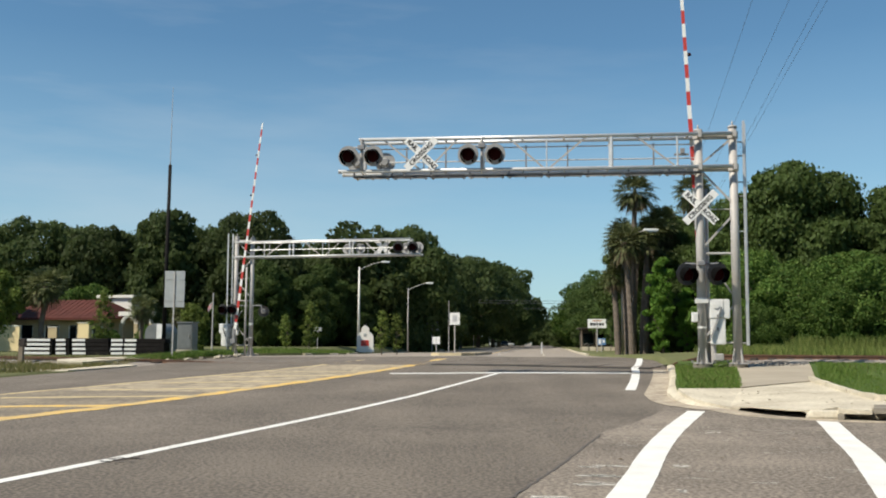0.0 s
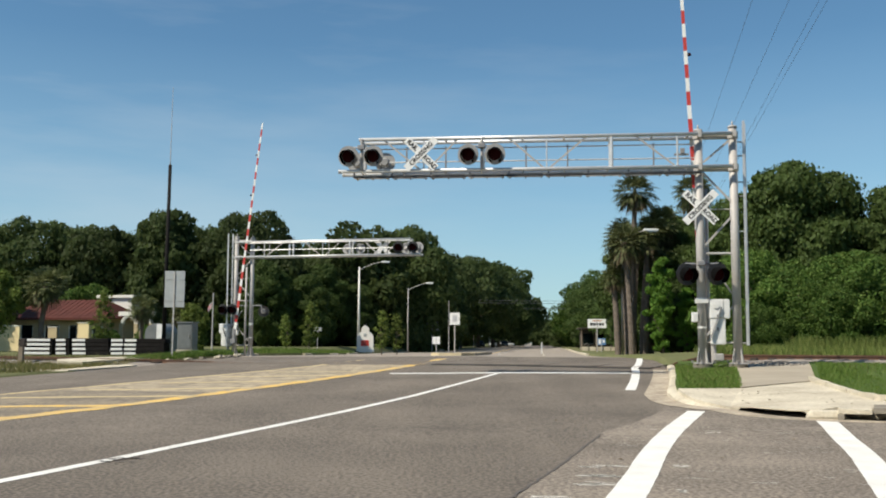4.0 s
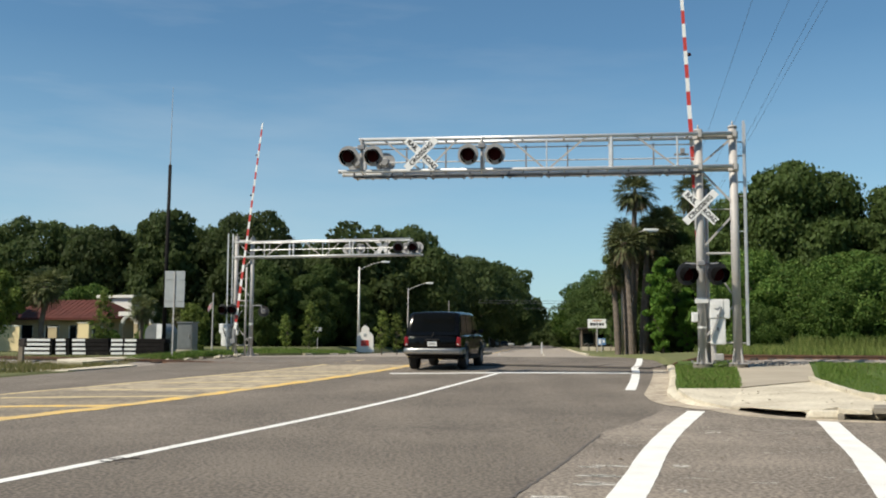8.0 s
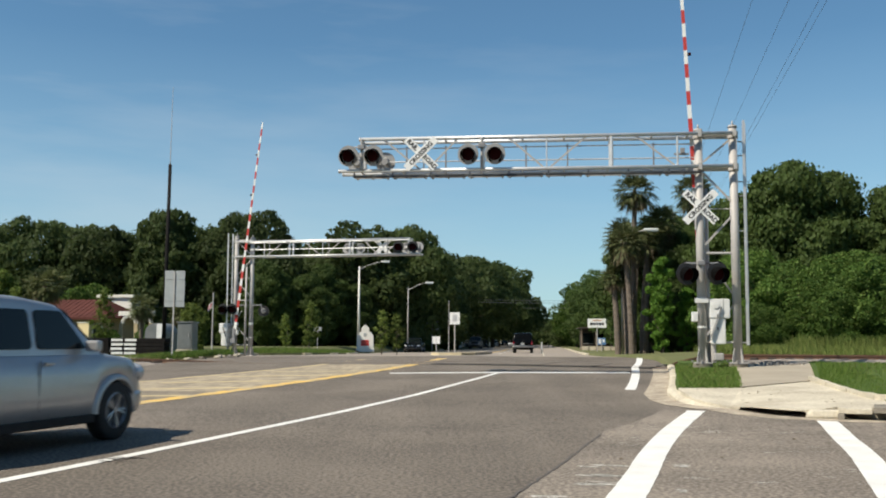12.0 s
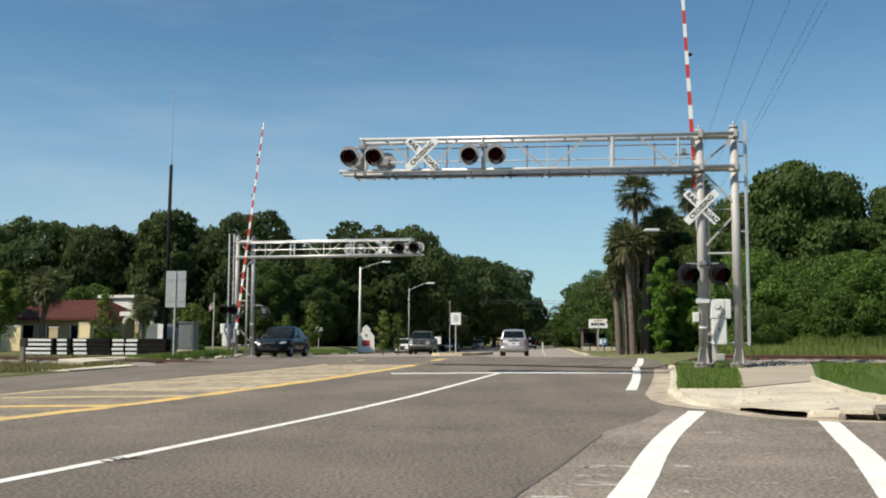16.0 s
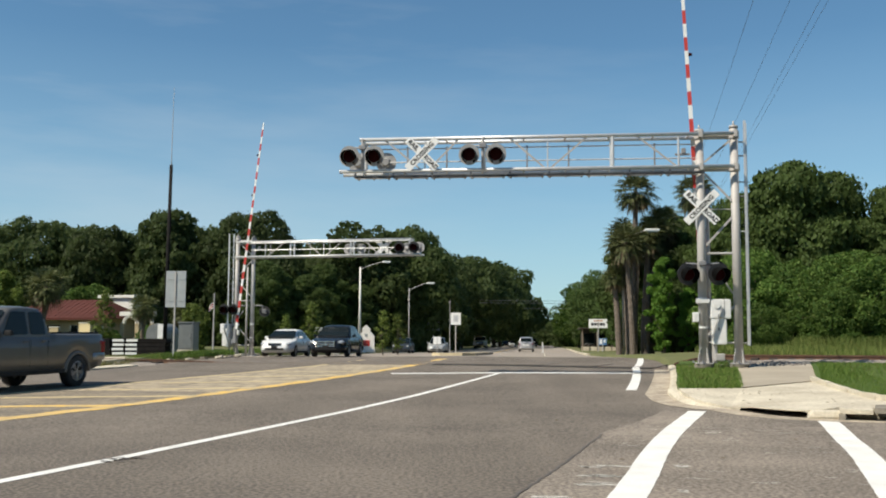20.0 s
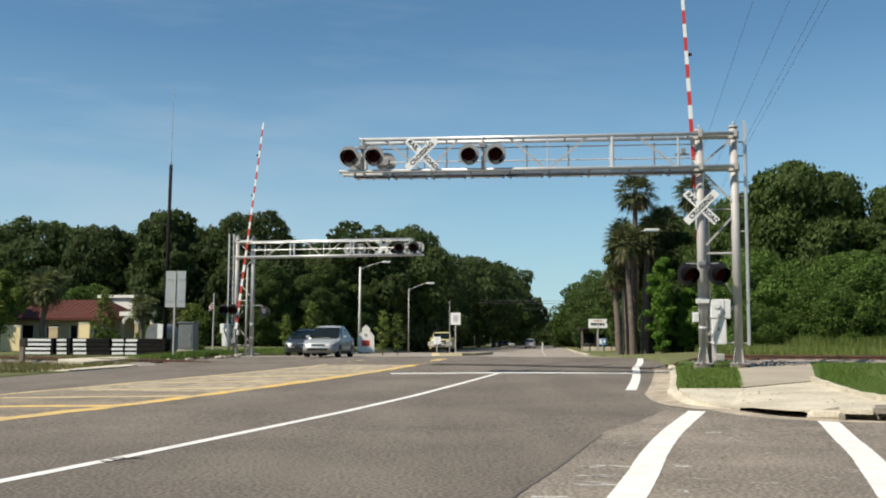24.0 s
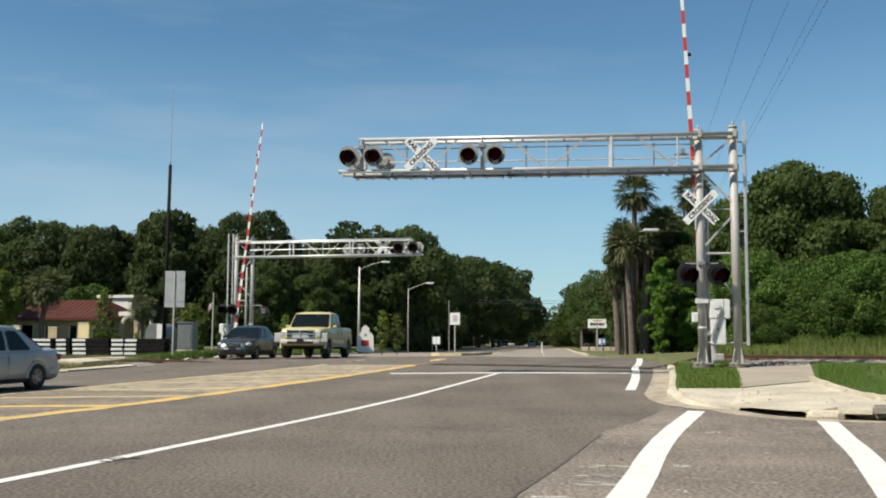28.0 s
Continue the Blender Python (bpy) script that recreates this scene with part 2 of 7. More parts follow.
M_HEAD = mat("headlamp_glass", (0.55, 0.57, 0.58), (0.42, 0.43, 0.44), 20.0, 0.1, 0.3, coat=1.0)
M_TAIL = mat("tail_lamp_red", (0.24, 0.008, 0.016), (0.18, 0.006, 0.012), 20.0, 0.2, coat=0.2)
M_AMBER = mat("amber_lens", (0.55, 0.20, 0.03), (0.45, 0.16, 0.02), 20.0, 0.15, coat=0.6)
M_PLATE = mat("plate", (0.70, 0.70, 0.68), (0.60, 0.60, 0.58), 12.0, 0.5)
M_PLAST = mat("black_plastic", (0.015, 0.015, 0.016), (0.024, 0.024, 0.024), 9.0, 0.65, spec=0.2)
M_WIRE = mat("wire", (0.09, 0.09, 0.10), (0.12, 0.12, 0.13), 2.0, 0.6)


# ---- mesh tools ----
def part(name, bm, material, parent=None, label="", smooth=False):
    """Links a bmesh as one mesh object under parent."""
    me = bpy.data.meshes.new(name)
    if smooth:
        for f in bm.faces:
            f.smooth = True
    bm.to_mesh(me)
    bm.free()
    me.materials.append(material)
    ob = new(name, me)
    if parent is not None:
        ob.parent = parent
    if label:
        ob["label"] = label
    return ob


def raw(name, verts, faces, material, parent=None, label="", smooth=False):
    me = bpy.data.meshes.new(name)
    me.from_pydata(verts, [], faces)
    me.update()
    if smooth:
        me.polygons.foreach_set("use_smooth", [True] * len(me.polygons))
    me.materials.append(material)
    ob = new(name, me)
    if parent is not None:
        ob.parent = parent
    if label:
        ob["label"] = label
    return ob


def thing(name, m, label, category, group="", kind=""):
    """An empty at the thing's base."""
    ob = new(name)
    ob.empty_display_size = 0.2
    ob.matrix_basis = m
    return tagged(ob, label, category, group, kind)


def box(bm, cx, cy, cz, sx, sy, sz, bev=0.0, m=None):
    """A box of the given centre and size, with bevelled edges."""
    r = bmesh.ops.create_cube(bm, size=1.0, matrix=(m or Matrix.Identity(4)) @ Matrix.Translation((cx, cy, cz)) @ Matrix.Diagonal((sx, sy, sz, 1)))
    if bev:
        es = {e for v in r["verts"] for e in v.link_edges}
        bmesh.ops.bevel(bm, geom=list(es), offset=bev, segments=2, affect="EDGES", profile=0.6)
    return bm


def rod(bm, a, b, ra, rb=None, seg=10, caps=True):
    """A round bar from a to b."""
    a, b = Vector(a), Vector(b)
    d = b - a
    m = Matrix.Translation((a + b) / 2) @ d.to_track_quat("Z", "Y").to_matrix().to_4x4()
    bmesh.ops.create_cone(bm, cap_ends=caps, segments=seg, radius1=ra, radius2=ra if rb is None else rb, depth=d.length, matrix=m)
    return bm


def bar(bm, a, b, w, h):
    """A flat bar of section w x h from a to b."""
    a, b = Vector(a), Vector(b)
    d = b - a
    m = Matrix.Translation((a + b) / 2) @ d.to_track_quat("Z", "Y").to_matrix().to_4x4()
    bmesh.ops.create_cube(bm, size=1.0, matrix=m @ Matrix.Diagonal((w, h, d.length, 1)))
    return bm


def B():
    return bmesh.new()


# ---- plan: the road's lane line, its rise to the track, the verges ----
SLOPE_Y = (-80, 0, 12, 22, 30, 38, 50, 80, 2000)
SLOPE_V = (0.29, 0.280, 0.268, 0.265, 0.235, 0.160, 0.120, 0.100, 0.099)
LY = np.arange(-80, 1990, 0.5)
LS = np.interp(LY, SLOPE_Y, SLOPE_V)
LX = np.concatenate([[0], np.cumsum((LS[1:] + LS[:-1]) * 0.25)])
LX += -1.45 - np.interp(16.9, LY, LX)
def hi(y):
    """The right kerb line, across from the lane line."""
    return float(np.interp(y, (23, 31, 40, 55, 80, 200), (5.12, 5.08, 5.0, 3.4, 3.2, 4.5)))


def lo(y):
    """The left kerb line, across from the lane line."""
    return float(np.interp(y, (36, 44, 55, 90, 130), (-15.0, -16.0, -17.0, -17.0, -12.0)))


def lane_x(y):
    return float(np.interp(y, LY, LX))


def slope(y):
    return float(np.interp(y, LY, LS))


def on_road(y, o):
    """The point o metres to the right of the lane line."""
    s = slope(y)
    n = 1 / math.hypot(1, s)
    return lane_x(y) + o * n, y - o * s * n


def road_z(y, x=None):
    """The road's height: it rises to the track, which lies askew, and leans to the left kerb."""
    lean = 0.0
    if x is not None:
        o = max(-18.0, min(0.0, x - lane_x(y)))
        y += 0.42 * o
        lean = 0.008 * min(0.0, o + 4)
    return lean + float(np.interp(y, (0, 10, 16, 20, 25, 30, 34, 40, 47, 60, 75, 100), (0, 0.0, 0.03, 0.08, 0.19, 0.29, 0.38, 0.50, 0.49, 0.35, 0.22, 0.15)))


def verge_z(x, y):
    """The height of the land beside the road."""
    o = x - lane_x(y)
    z = road_z(y, x) + 0.13
    if o > 0:
        z += 0.19 * min(1, max(0, (o - 4.5) / 4)) * min(1, max(0, (y - 18) / 7)) * min(1, max(0, (70 - y) / 20))
    else:
        d = lo(y) - o
        z += 0.02 * math.sin(x * 0.21) * math.sin(y * 0.17)
        z += 0.5 * min(1, max(0, (y - 58) / 20)) * min(1, max(0, d / 1.5)) * min(1, max(0, (x + 26) / 6)) * min(1, max(0, (140 - y) / 20))
        z -= 0.12 * min(1, max(0, (47 - y) / 4))
        z -= 0.15 * min(1, max(0, (d - 1) / 3)) * min(1, max(0, (y - 30) / 10)) * min(1, max(0, (75 - y) / 10))
    return z


def track_y(x):
    return 35.0 - 0.42 * (x - 4.0)


# ---- ground and road ----
def strip(name, o0, o1, y0, y1, dz, material, step=1.0, nx=2, parent=None, label=""):
    """A band along the road between two offsets, lying dz above the road; o0, o1 may be functions of y."""
    f0 = o0 if callable(o0) else (lambda y: o0)
    f1 = o1 if callable(o1) else (lambda y: o1)
    n = max(1, round((y1 - y0) / step))
    vs, fs = [], []
    for i in range(n + 1):
        y = y0 + (y1 - y0) * i / n
        a, b = f0(y), f1(y)
        for k in range(nx):
            x_, y_ = on_road(y, a + (b - a) * k / (nx - 1))
            vs.append((x_, y_, road_z(y_, x_) + dz))
    for i in range(n):
        for k in range(nx - 1):
            p = i * nx + k
            fs.append((p, p + 1, p + nx + 1, p + nx))
    return raw(name, vs, fs, material, parent, label, smooth=True)


def build_ground():
    offs = [-900, -500, -300, -200, -140, -100, -75, -58, -46, -38, -32, -27, -23, -20, -17, -14.5, -12, -10, -8, -6, -4.5, -3, -1.6, -0.25, -0.2, 5, 5.1, 5.15, 5.2, 6, 7, 8, 9.5, 11, 13, 16, 20, 25, 31, 40, 52, 70, 100, 150, 250, 450, 900]
    rows = [-80, -40, -20, -10, -4, 0, 4, 8, 12, 15.5, 16.5, 17.5, 18.5, 19.5] + [20 + k for k in range(0, 60)] + [82, 86, 90, 96, 104, 114, 126, 140, 160, 190, 230, 290, 380, 520, 750, 1100, 1900]
    vs, fs = [], []
    n = len(offs)
    for y in rows:
        s = slope(y)
        for o in offs:
            oo = o + lo(y) if o < 0 else o + 0.2 + hi(y) - 5.15
            x = lane_x(y) + oo * math.hypot(1, s)
            inside = lo(y) - 0.22 < oo < hi(y) + 0.19 or (o > 0 and y < 22 and x < 60)
            z = road_z(y, x) - 0.12 if inside else verge_z(x, y)
            if not inside:      # the track lies a little sunk in the land
                d = abs(y - track_y(x)) * 0.92
                z -= 0.22 * max(0.0, min(1.0, (3.4 - d) / 1.2))
            vs.append((x, y, z))
    for i in range(len(rows) - 1):
        for k in range(n - 1):
            p = i * n + k
            fs.append((p, p + 1, p + n + 1, p + n))
    tagged(raw("ground", vs, fs, M_GRASS, smooth=True), "rough green grass land beside the road", "ground", kind="structure")
    road = strip("road", lo, hi, -75, 48, 0.0, M_ASPH, step=1.5, nx=12)
    tagged(strip("road_beyond", lo, hi, 48, 1900, 0.0, M_ASPHF, step=1.5, nx=12), "asphalt road beyond the crossing, colour lightened for haze and sheen", "road", kind="structure")
    tagged(road, "sun-bleached grey asphalt main road with worn paint", "road", kind="structure")
    vs, fs = [], []
    xs = [0, 1, 2, 4, 7, 12, 20, 35, 60]
    ysr = [-14, -8, -2, 2, 5, 7, 8, 8.6, 9.3, 10, 10.6, 11.3, 12, 12.7, 13.4, 14, 15, 16, 17, 18, 19, 21, 24]
    for y in ysr:
        x0, y0 = on_road(y, hi(y))
        back = float(np.interp(y, (-14, 8, 14, 17.5), (0.9, 0.74, 0.56, 0.0)))
        for k in xs:
            d = k / math.hypot(1, slope(y)) - (back + 0.02 * math.sin(5 * y) if k == 0 and y < 18 else 0)
            vs.append((x0 + d, y0 - d * slope(y), road_z(y0 - d * slope(y)) + (0.003 if y < 18 else 0.0)))
    for i in range(len(ysr) - 1):
        for k in range(len(xs) - 1):
            p = i * len(xs) + k
            fs.append((p, p + 1, p + len(xs) + 1, p + len(xs)))
    tagged(raw("side_road", vs, fs, M_ASPH2, smooth=True), "patched old asphalt of the side street", "road", kind="structure")


def kerb_run(name, path, w, h, material, z_of, label, joint=3.0, gap=0.0, taper=0.0):
    """Kerb stones along a path of points, each a piece of its own, under one run."""
    run = thing(name, Matrix.Identity(4), label, "kerb", kind="structure")
    pts = [Vector(p) for p in path]
    dist = [0]
    for a, b in zip(pts, pts[1:]):
        dist.append(dist[-1] + (b - a).length)
    total = dist[-1]
    k = max(1, round(total / joint))

    def at(d):
        for i in range(len(pts) - 1):
            if d <= dist[i + 1] or i == len(pts) - 2:
                t = (d - dist[i]) / max(1e-6, dist[i + 1] - dist[i])
                return pts[i].lerp(pts[i + 1], t), (pts[i + 1] - pts[i]).normalized()
    rnd = random.Random(len(pts))
    for i in range(k):
        if rnd.random() < gap:
            continue
        d0, d1 = total * i / k + 0.008, total * (i + 1) / k - 0.008
        vs, fs = [], []
        m = 4
        for j in range(m + 1):
            d = d0 + (d1 - d0) * j / m
            p, t = at(d)
            sink = 0.95 * h * max(0.0, 1 - (total - d) / taper) if taper else 0.0
            nrm = Vector((t.y, -t.x))
            z = z_of(p.x, p.y)
            wob, dip = rnd.uniform(-0.012, 0.012), rnd.uniform(-0.014, 0.004)
            for a, b in ((-0.02, -0.2), (-0.02, h - 0.06), (0.03, h - 0.01), (0.07, h), (abs(w), h), (abs(w), -0.2)):
                q = p + nrm * (a + wob if w > 0 else -a - wob)
                vs.append((q.x, q.y, z + b + (dip - sink if b > 0 else 0.0)))
        for j in range(m):
            for c in range(5):
                a = j * 6 + c
                fs.append((a, a + 1, a + 7, a + 6))
        fs += [(0, 1, 2, 3, 4, 5), tuple(range(m * 6 + 5, m * 6 - 1, -1))]
        raw("kerb_stone", vs, fs, material, run)
    return run


def build_kerbs():
    zr = lambda x, y: road_z(y, x)
    right = [on_road(y, hi(y)) for y in range(74, 170, 3)]
    kerb_run("kerb_far_right", [Vector(p) for p in right][::-1], -0.2, 0.15, M_CONC, zr, "broken pale concrete kerb along the far road edge", 2.4, 0.3)
    left = [on_road(y, lo(y)) for y in range(44, 140, 3)]
    kerb_run("kerb_left", [Vector(p) for p in left], -0.2, 0.14, M_CONC, zr, "broken pale concrete kerb along the far side of the road", 2.2, 0.35)
    arc = [on_road(y, hi(y)) for y in [33.25 - 0.75 * k for k in range(16)]] + [(4.6, 18.9), (4.6, 17.9), (4.86, 17.2)]
    kerb_run("kerb_corner", [Vector(p) for p in arc + [(5.06, 16.95)]], -0.18, 0.14, M_CONC, zr, "worn cream concrete kerb round the corner", 1.6, taper=2.6)
    gut = B()
    prev = None
    run = arc[1:] + [(5.06, 16.9), (5.17, 16.5), (5.29, 15.88), (5.56, 15.37), (6.1, 15.0), (7.5, 14.45), (9.0, 13.9)]
    for i, p in enumerate(run[:-1]):
        q, t = Vector(p), (Vector(run[i + 1]) - Vector(p)).normalized()
        nrm = Vector((t.y, -t.x))
        w1 = gut.verts.new((q.x, q.y, road_z(q.y) + 0.010))
        w2 = gut.verts.new((q.x + nrm.x * 0.5, q.y + nrm.y * 0.5, road_z(q.y) + 0.007))
        if prev:
            gut.faces.new((prev[0], w1, w2, prev[1]))
        prev = (w1, w2)
    bmesh.ops.recalc_face_normals(gut, faces=gut.faces)
    tagged(part("gutter", gut, M_GUT), "dirt-stained pale concrete gutter at the foot of the kerb", "gutter", kind="structure")


def slab(name, pts, dz, material, label, category="pavement", thick=0.25, zf=None):
    """A paved slab over a polygon that follows the verge's height; a corner may name its own drop and edge thickness."""
    bm = B()
    zf = zf or verge_z
    pts = [p if len(p) == 4 else (*p, 0.0, thick) for p in pts]
    top = [bm.verts.new((x, y, zf(x, y) + dz - dr)) for x, y, dr, th in pts]
    low = [bm.verts.new((x, y, zf(x, y) + dz - dr - th)) for x, y, dr, th in pts]
    bm.faces.new(top)
    n = len(pts)
    for i in range(n):
        bm.faces.new((top[i], low[i], low[(i + 1) % n], top[(i + 1) % n]))
    bmesh.ops.recalc_face_normals(bm, faces=bm.faces)
    return tagged(part(name, bm, material), label, category, kind="structure")


def mark(name, a, b, w, material, label):
    """A painted line on the side street between two points."""
    a, b = Vector(a), Vector(b)
    t = (b - a).normalized()
    nr = Vector((t.y, -t.x)) * w / 2
    n = 8
    vs = []
    for i in range(n + 1):
        p = a.lerp(b, i / n)
        for s in (-1, 1):
            q = p + nr * s
            vs.append((q.x, q.y, road_z(q.y, q.x) + 0.008))
    fs = [(2 * i, 2 * i + 1, 2 * i + 3, 2 * i + 2) for i in range(n)]
    return tagged(raw(name, vs, fs, material), label, "road marking", kind="structure")


def curve_mark(name, pts, w, material, label):
    """A hand-laid line along a bent path, with slightly uneven edges."""
    rng = random.Random(len(pts))
    pts = [Vector(p) for p in pts]
    vs = []
    for i in range(len(pts) - 1):
        for q in range(10):
            k = q / 10
            a, b = pts[i], pts[i + 1]
            u = (b - pts[i - 1]) * 0.5 if i else b - a
            v = (pts[i + 2] - a) * 0.5 if i + 2 < len(pts) else b - a
            p = a * (2 * k**3 - 3 * k**2 + 1) + u * (k**3 - 2 * k**2 + k) + b * (3 * k**2 - 2 * k**3) + v * (k**3 - k**2)
            t = (a * (6 * k**2 - 6 * k) + u * (3 * k**2 - 4 * k + 1) + b * (6 * k - 6 * k**2) + v * (3 * k**2 - 2 * k)).normalized()
            nr = Vector((t.y, -t.x))
            for s in (-1, 1):
                c = p + nr * s * (w / 2 + rng.uniform(-0.004, 0.003))
                vs.append((c.x, c.y, road_z(c.y, c.x) + 0.008))
    fs = [(2 * i, 2 * i + 1, 2 * i + 3, 2 * i + 2) for i in range(len(vs) // 2 - 1)]
    return tagged(raw(name, vs, fs, material), label, "road marking", kind="structure")


def build_marks():
    def line(name, o0, o1, y0, y1, m, label, step=1.0, dz=0.006):
        return tagged(strip(name, o0, o1, y0, y1, dz, m, step), label, "road marking", kind="structure")
    line("lane_line", -0.08, 0.08, -30, 29.2, M_WHITE, "solid white lane line")
    line("lane_line_far", -0.05, 0.05, 62, 105, M_CONC, "solid white lane line beyond the crossing")
    line("edge_line", (lambda y: float(np.interp(y, (23, 27, 33, 43), (4.14, 4.04, 3.86, 4.40)))), (lambda y: float(np.interp(y, (23, 27, 33, 43), (4.38, 4.28, 4.10, 4.64)))), 23.0, 30, M_WHITE, "solid white edge line by the kerb")
    line("edge_line_crossing", (lambda y: float(np.interp(y, (23, 27, 33, 43), (4.14, 4.04, 3.86, 4.40)))), (lambda y: float(np.interp(y, (23, 27, 33, 43), (4.38, 4.28, 4.10, 4.64)))), 30, 43, M_WHITE, "white edge line carried over the crossing panels", dz=0.03)
    mark("stop_line", (-1.6, 29.05), (5.75, 29.35), 0.55, M_WHITE, "white stop line across the lanes")
    def near_o(y):
        """The near edge of the painted median, across from the lane line."""
        return float(np.interp(y, (-30, 21, 25, 36), (-4.46, -4.44, -4.17, -3.95)))

    def left_o(y):
        return float(np.interp(y, (-30, 17, 21.5, 24.6, 27.5, 34, 44), (-9.3, -9.25, -9.08, -8.72, -8.34, -7.65, -7.0)))
    line("yellow_line_near", (lambda y: near_o(y) - 0.22 + 0.06 * math.sin(4.3 * y) * math.sin(0.7 * y)), (lambda y: near_o(y) + 0.21 + 0.06 * math.sin(3.7 * y + 1) * math.sin(0.9 * y)), -30, 40.5, M_YELL, "solid yellow line of the painted median", 0.3)
    line("yellow_line_left", (lambda y: left_o(y) - 0.13 + 0.05 * math.sin(2.1 * y)), (lambda y: left_o(y) + 0.13 + 0.06 * math.sin(1.3 * y) * math.sin(3 * y)), -30, 40, M_YFADE, "worn yellow line of the painted median", 0.5)
    line("median_asphalt", (lambda y: left_o(y) + 0.1), (lambda y: near_o(y) - 0.1), -30, 20.4, M_DUSTY, "dusty beige asphalt of the painted median", dz=0.003)
    line("median_paint", (lambda y: left_o(y) + 0.1), (lambda y: near_o(y) - 0.1), 20.4, 35, M_WORN, "worn dusty yellow paint over the median", dz=0.003)
    for k in range(11):
        yy = 2.7 + 2.72 * k         # where the bar meets the near line
        x0 = on_road(yy, near_o(yy))[0] - 0.05
        y0 = on_road(yy, near_o(yy))[1]
        x1 = on_road(yy, left_o(yy - 0.9))[0] + 0.55
        mark("hatch_line", (x1, y0 - 0.12), (x0, y0), 0.40 if k > 5 else 0.5, M_YELL if k in (4, 5) else M_YFADE, "faded yellow hatching bar in the painted median")
    line("yellow_line_far", -5.0, -4.8, 92, 300, M_YELL, "solid yellow centre line beyond the crossing", 4)
    for y in (82, 94, 106):
        line("lane_dash", -3.9, -3.75, y, y + 3, M_WHITE, "white lane dash")
    curve_mark("crosswalk_line", ((0.85, 5.6), (1.02, 6.2), (1.43, 7.53), (1.84, 8.9), (2.27, 10.4), (2.87, 12.3), (3.6, 14.4), (4.45, 16.75)), 0.30, M_WHITE, "wide white crosswalk line, slightly bent")
    curve_mark("crosswalk_line", ((2.9, 5.6), (3.57, 7.6), (4.04, 8.95), (4.56, 10.47), (5.1, 12.25), (5.5, 13.5), (5.92, 14.85)), 0.30, M_WHITE, "wide white crosswalk line, slightly bent")


def build_corner():
    slab("grass_corner", [(8.15, 33.0), (6.85, 28.2), (6.15, 25.2), (5.32, 21.9), (4.9, 19.95), (6.15, 19.8), (8.1, 26.5), (9.9, 32.0)], 0.05, M_LAWN, "grass patch between kerb and footpath", "verge")
    slab("footpath", [(6.15, 19.8), (8.3, 21.3), (10.2, 26.5), (11.2, 29.3), (9.0, 30.0), (8.1, 26.5)], 0.068, M_CONCS, "sandy grey concrete footpath ramp", "footpath")
    slab("footpath_apron", [(4.9, 19.95), (4.72, 18.9), (4.72, 17.9, 0.07, 0.25), (4.95, 17.25, 0.12, 0.25), (5.08, 17.0, 0.14, 0.25), (5.17, 16.67, 0.11, 0.012), (5.23, 16.3, 0.075, 0.015), (5.29, 15.88, 0.055, 0.02), (5.42, 15.57, 0.05, 0.02), (5.58, 15.37, 0.05, 0.02), (5.74, 15.26, 0.05, 0.02), (6.0, 15.25, 0.04, 0.25), (6.3, 15.3), (7.6, 14.7), (14, 12.2), (14.6, 13.7), (7.7, 16.6), (8.3, 21.3), (6.15, 19.8)], 0.045, M_CONC, "pale concrete apron by the storm drain", "footpath")
    slab("grass_side", [(10.2, 26.5), (8.3, 21.3), (7.7, 16.6), (14.6, 13.7), (40, 4), (40, 20), (16, 27.2), (11.2, 29.3)], 0.06, M_LAWN, "grass verge beside the footpath", "verge", thick=0.5)
    slab("footpath_left", [(-13.0, 33.2), (-12.6, 34.4), (-12.1, 35.9), (-11.9, 37.3), (-12.7, 38.4), (-13.6, 37.6), (-14.4, 36.4), (-15.2, 34.6)], 0.035, M_CONC, "broken pale concrete slab at the road edge", "footpath")
    slab("footpath_left_pad", [(-14.9, 39.6), (-14.0, 41.0), (-13.3, 43.8), (-13.2, 46.2), (-14.4, 46.6), (-15.2, 45.2), (-15.6, 42.8), (-16.6, 41.2), (-16.0, 39.9)], 0.0, M_CONC, "cracked pale concrete walkway pad over the rails", "footpath", 0.2, lambda x, y: float(np.interp(y, (39, 42, 47), (0.30, 0.45, 0.47))))
    kerb_run("kerb_apron", [Vector(p) for p in ((8.35, 21.4), (7.95, 18.8), (7.75, 16.75), (10.2, 15.6), (14.6, 13.7))], 0.16, 0.10, M_CONC, lambda x, y: verge_z(x, y) + 0.05, "cream concrete edging along the footpath", 1.5)


build_ground()
build_kerbs()
build_corner()
build_marks()


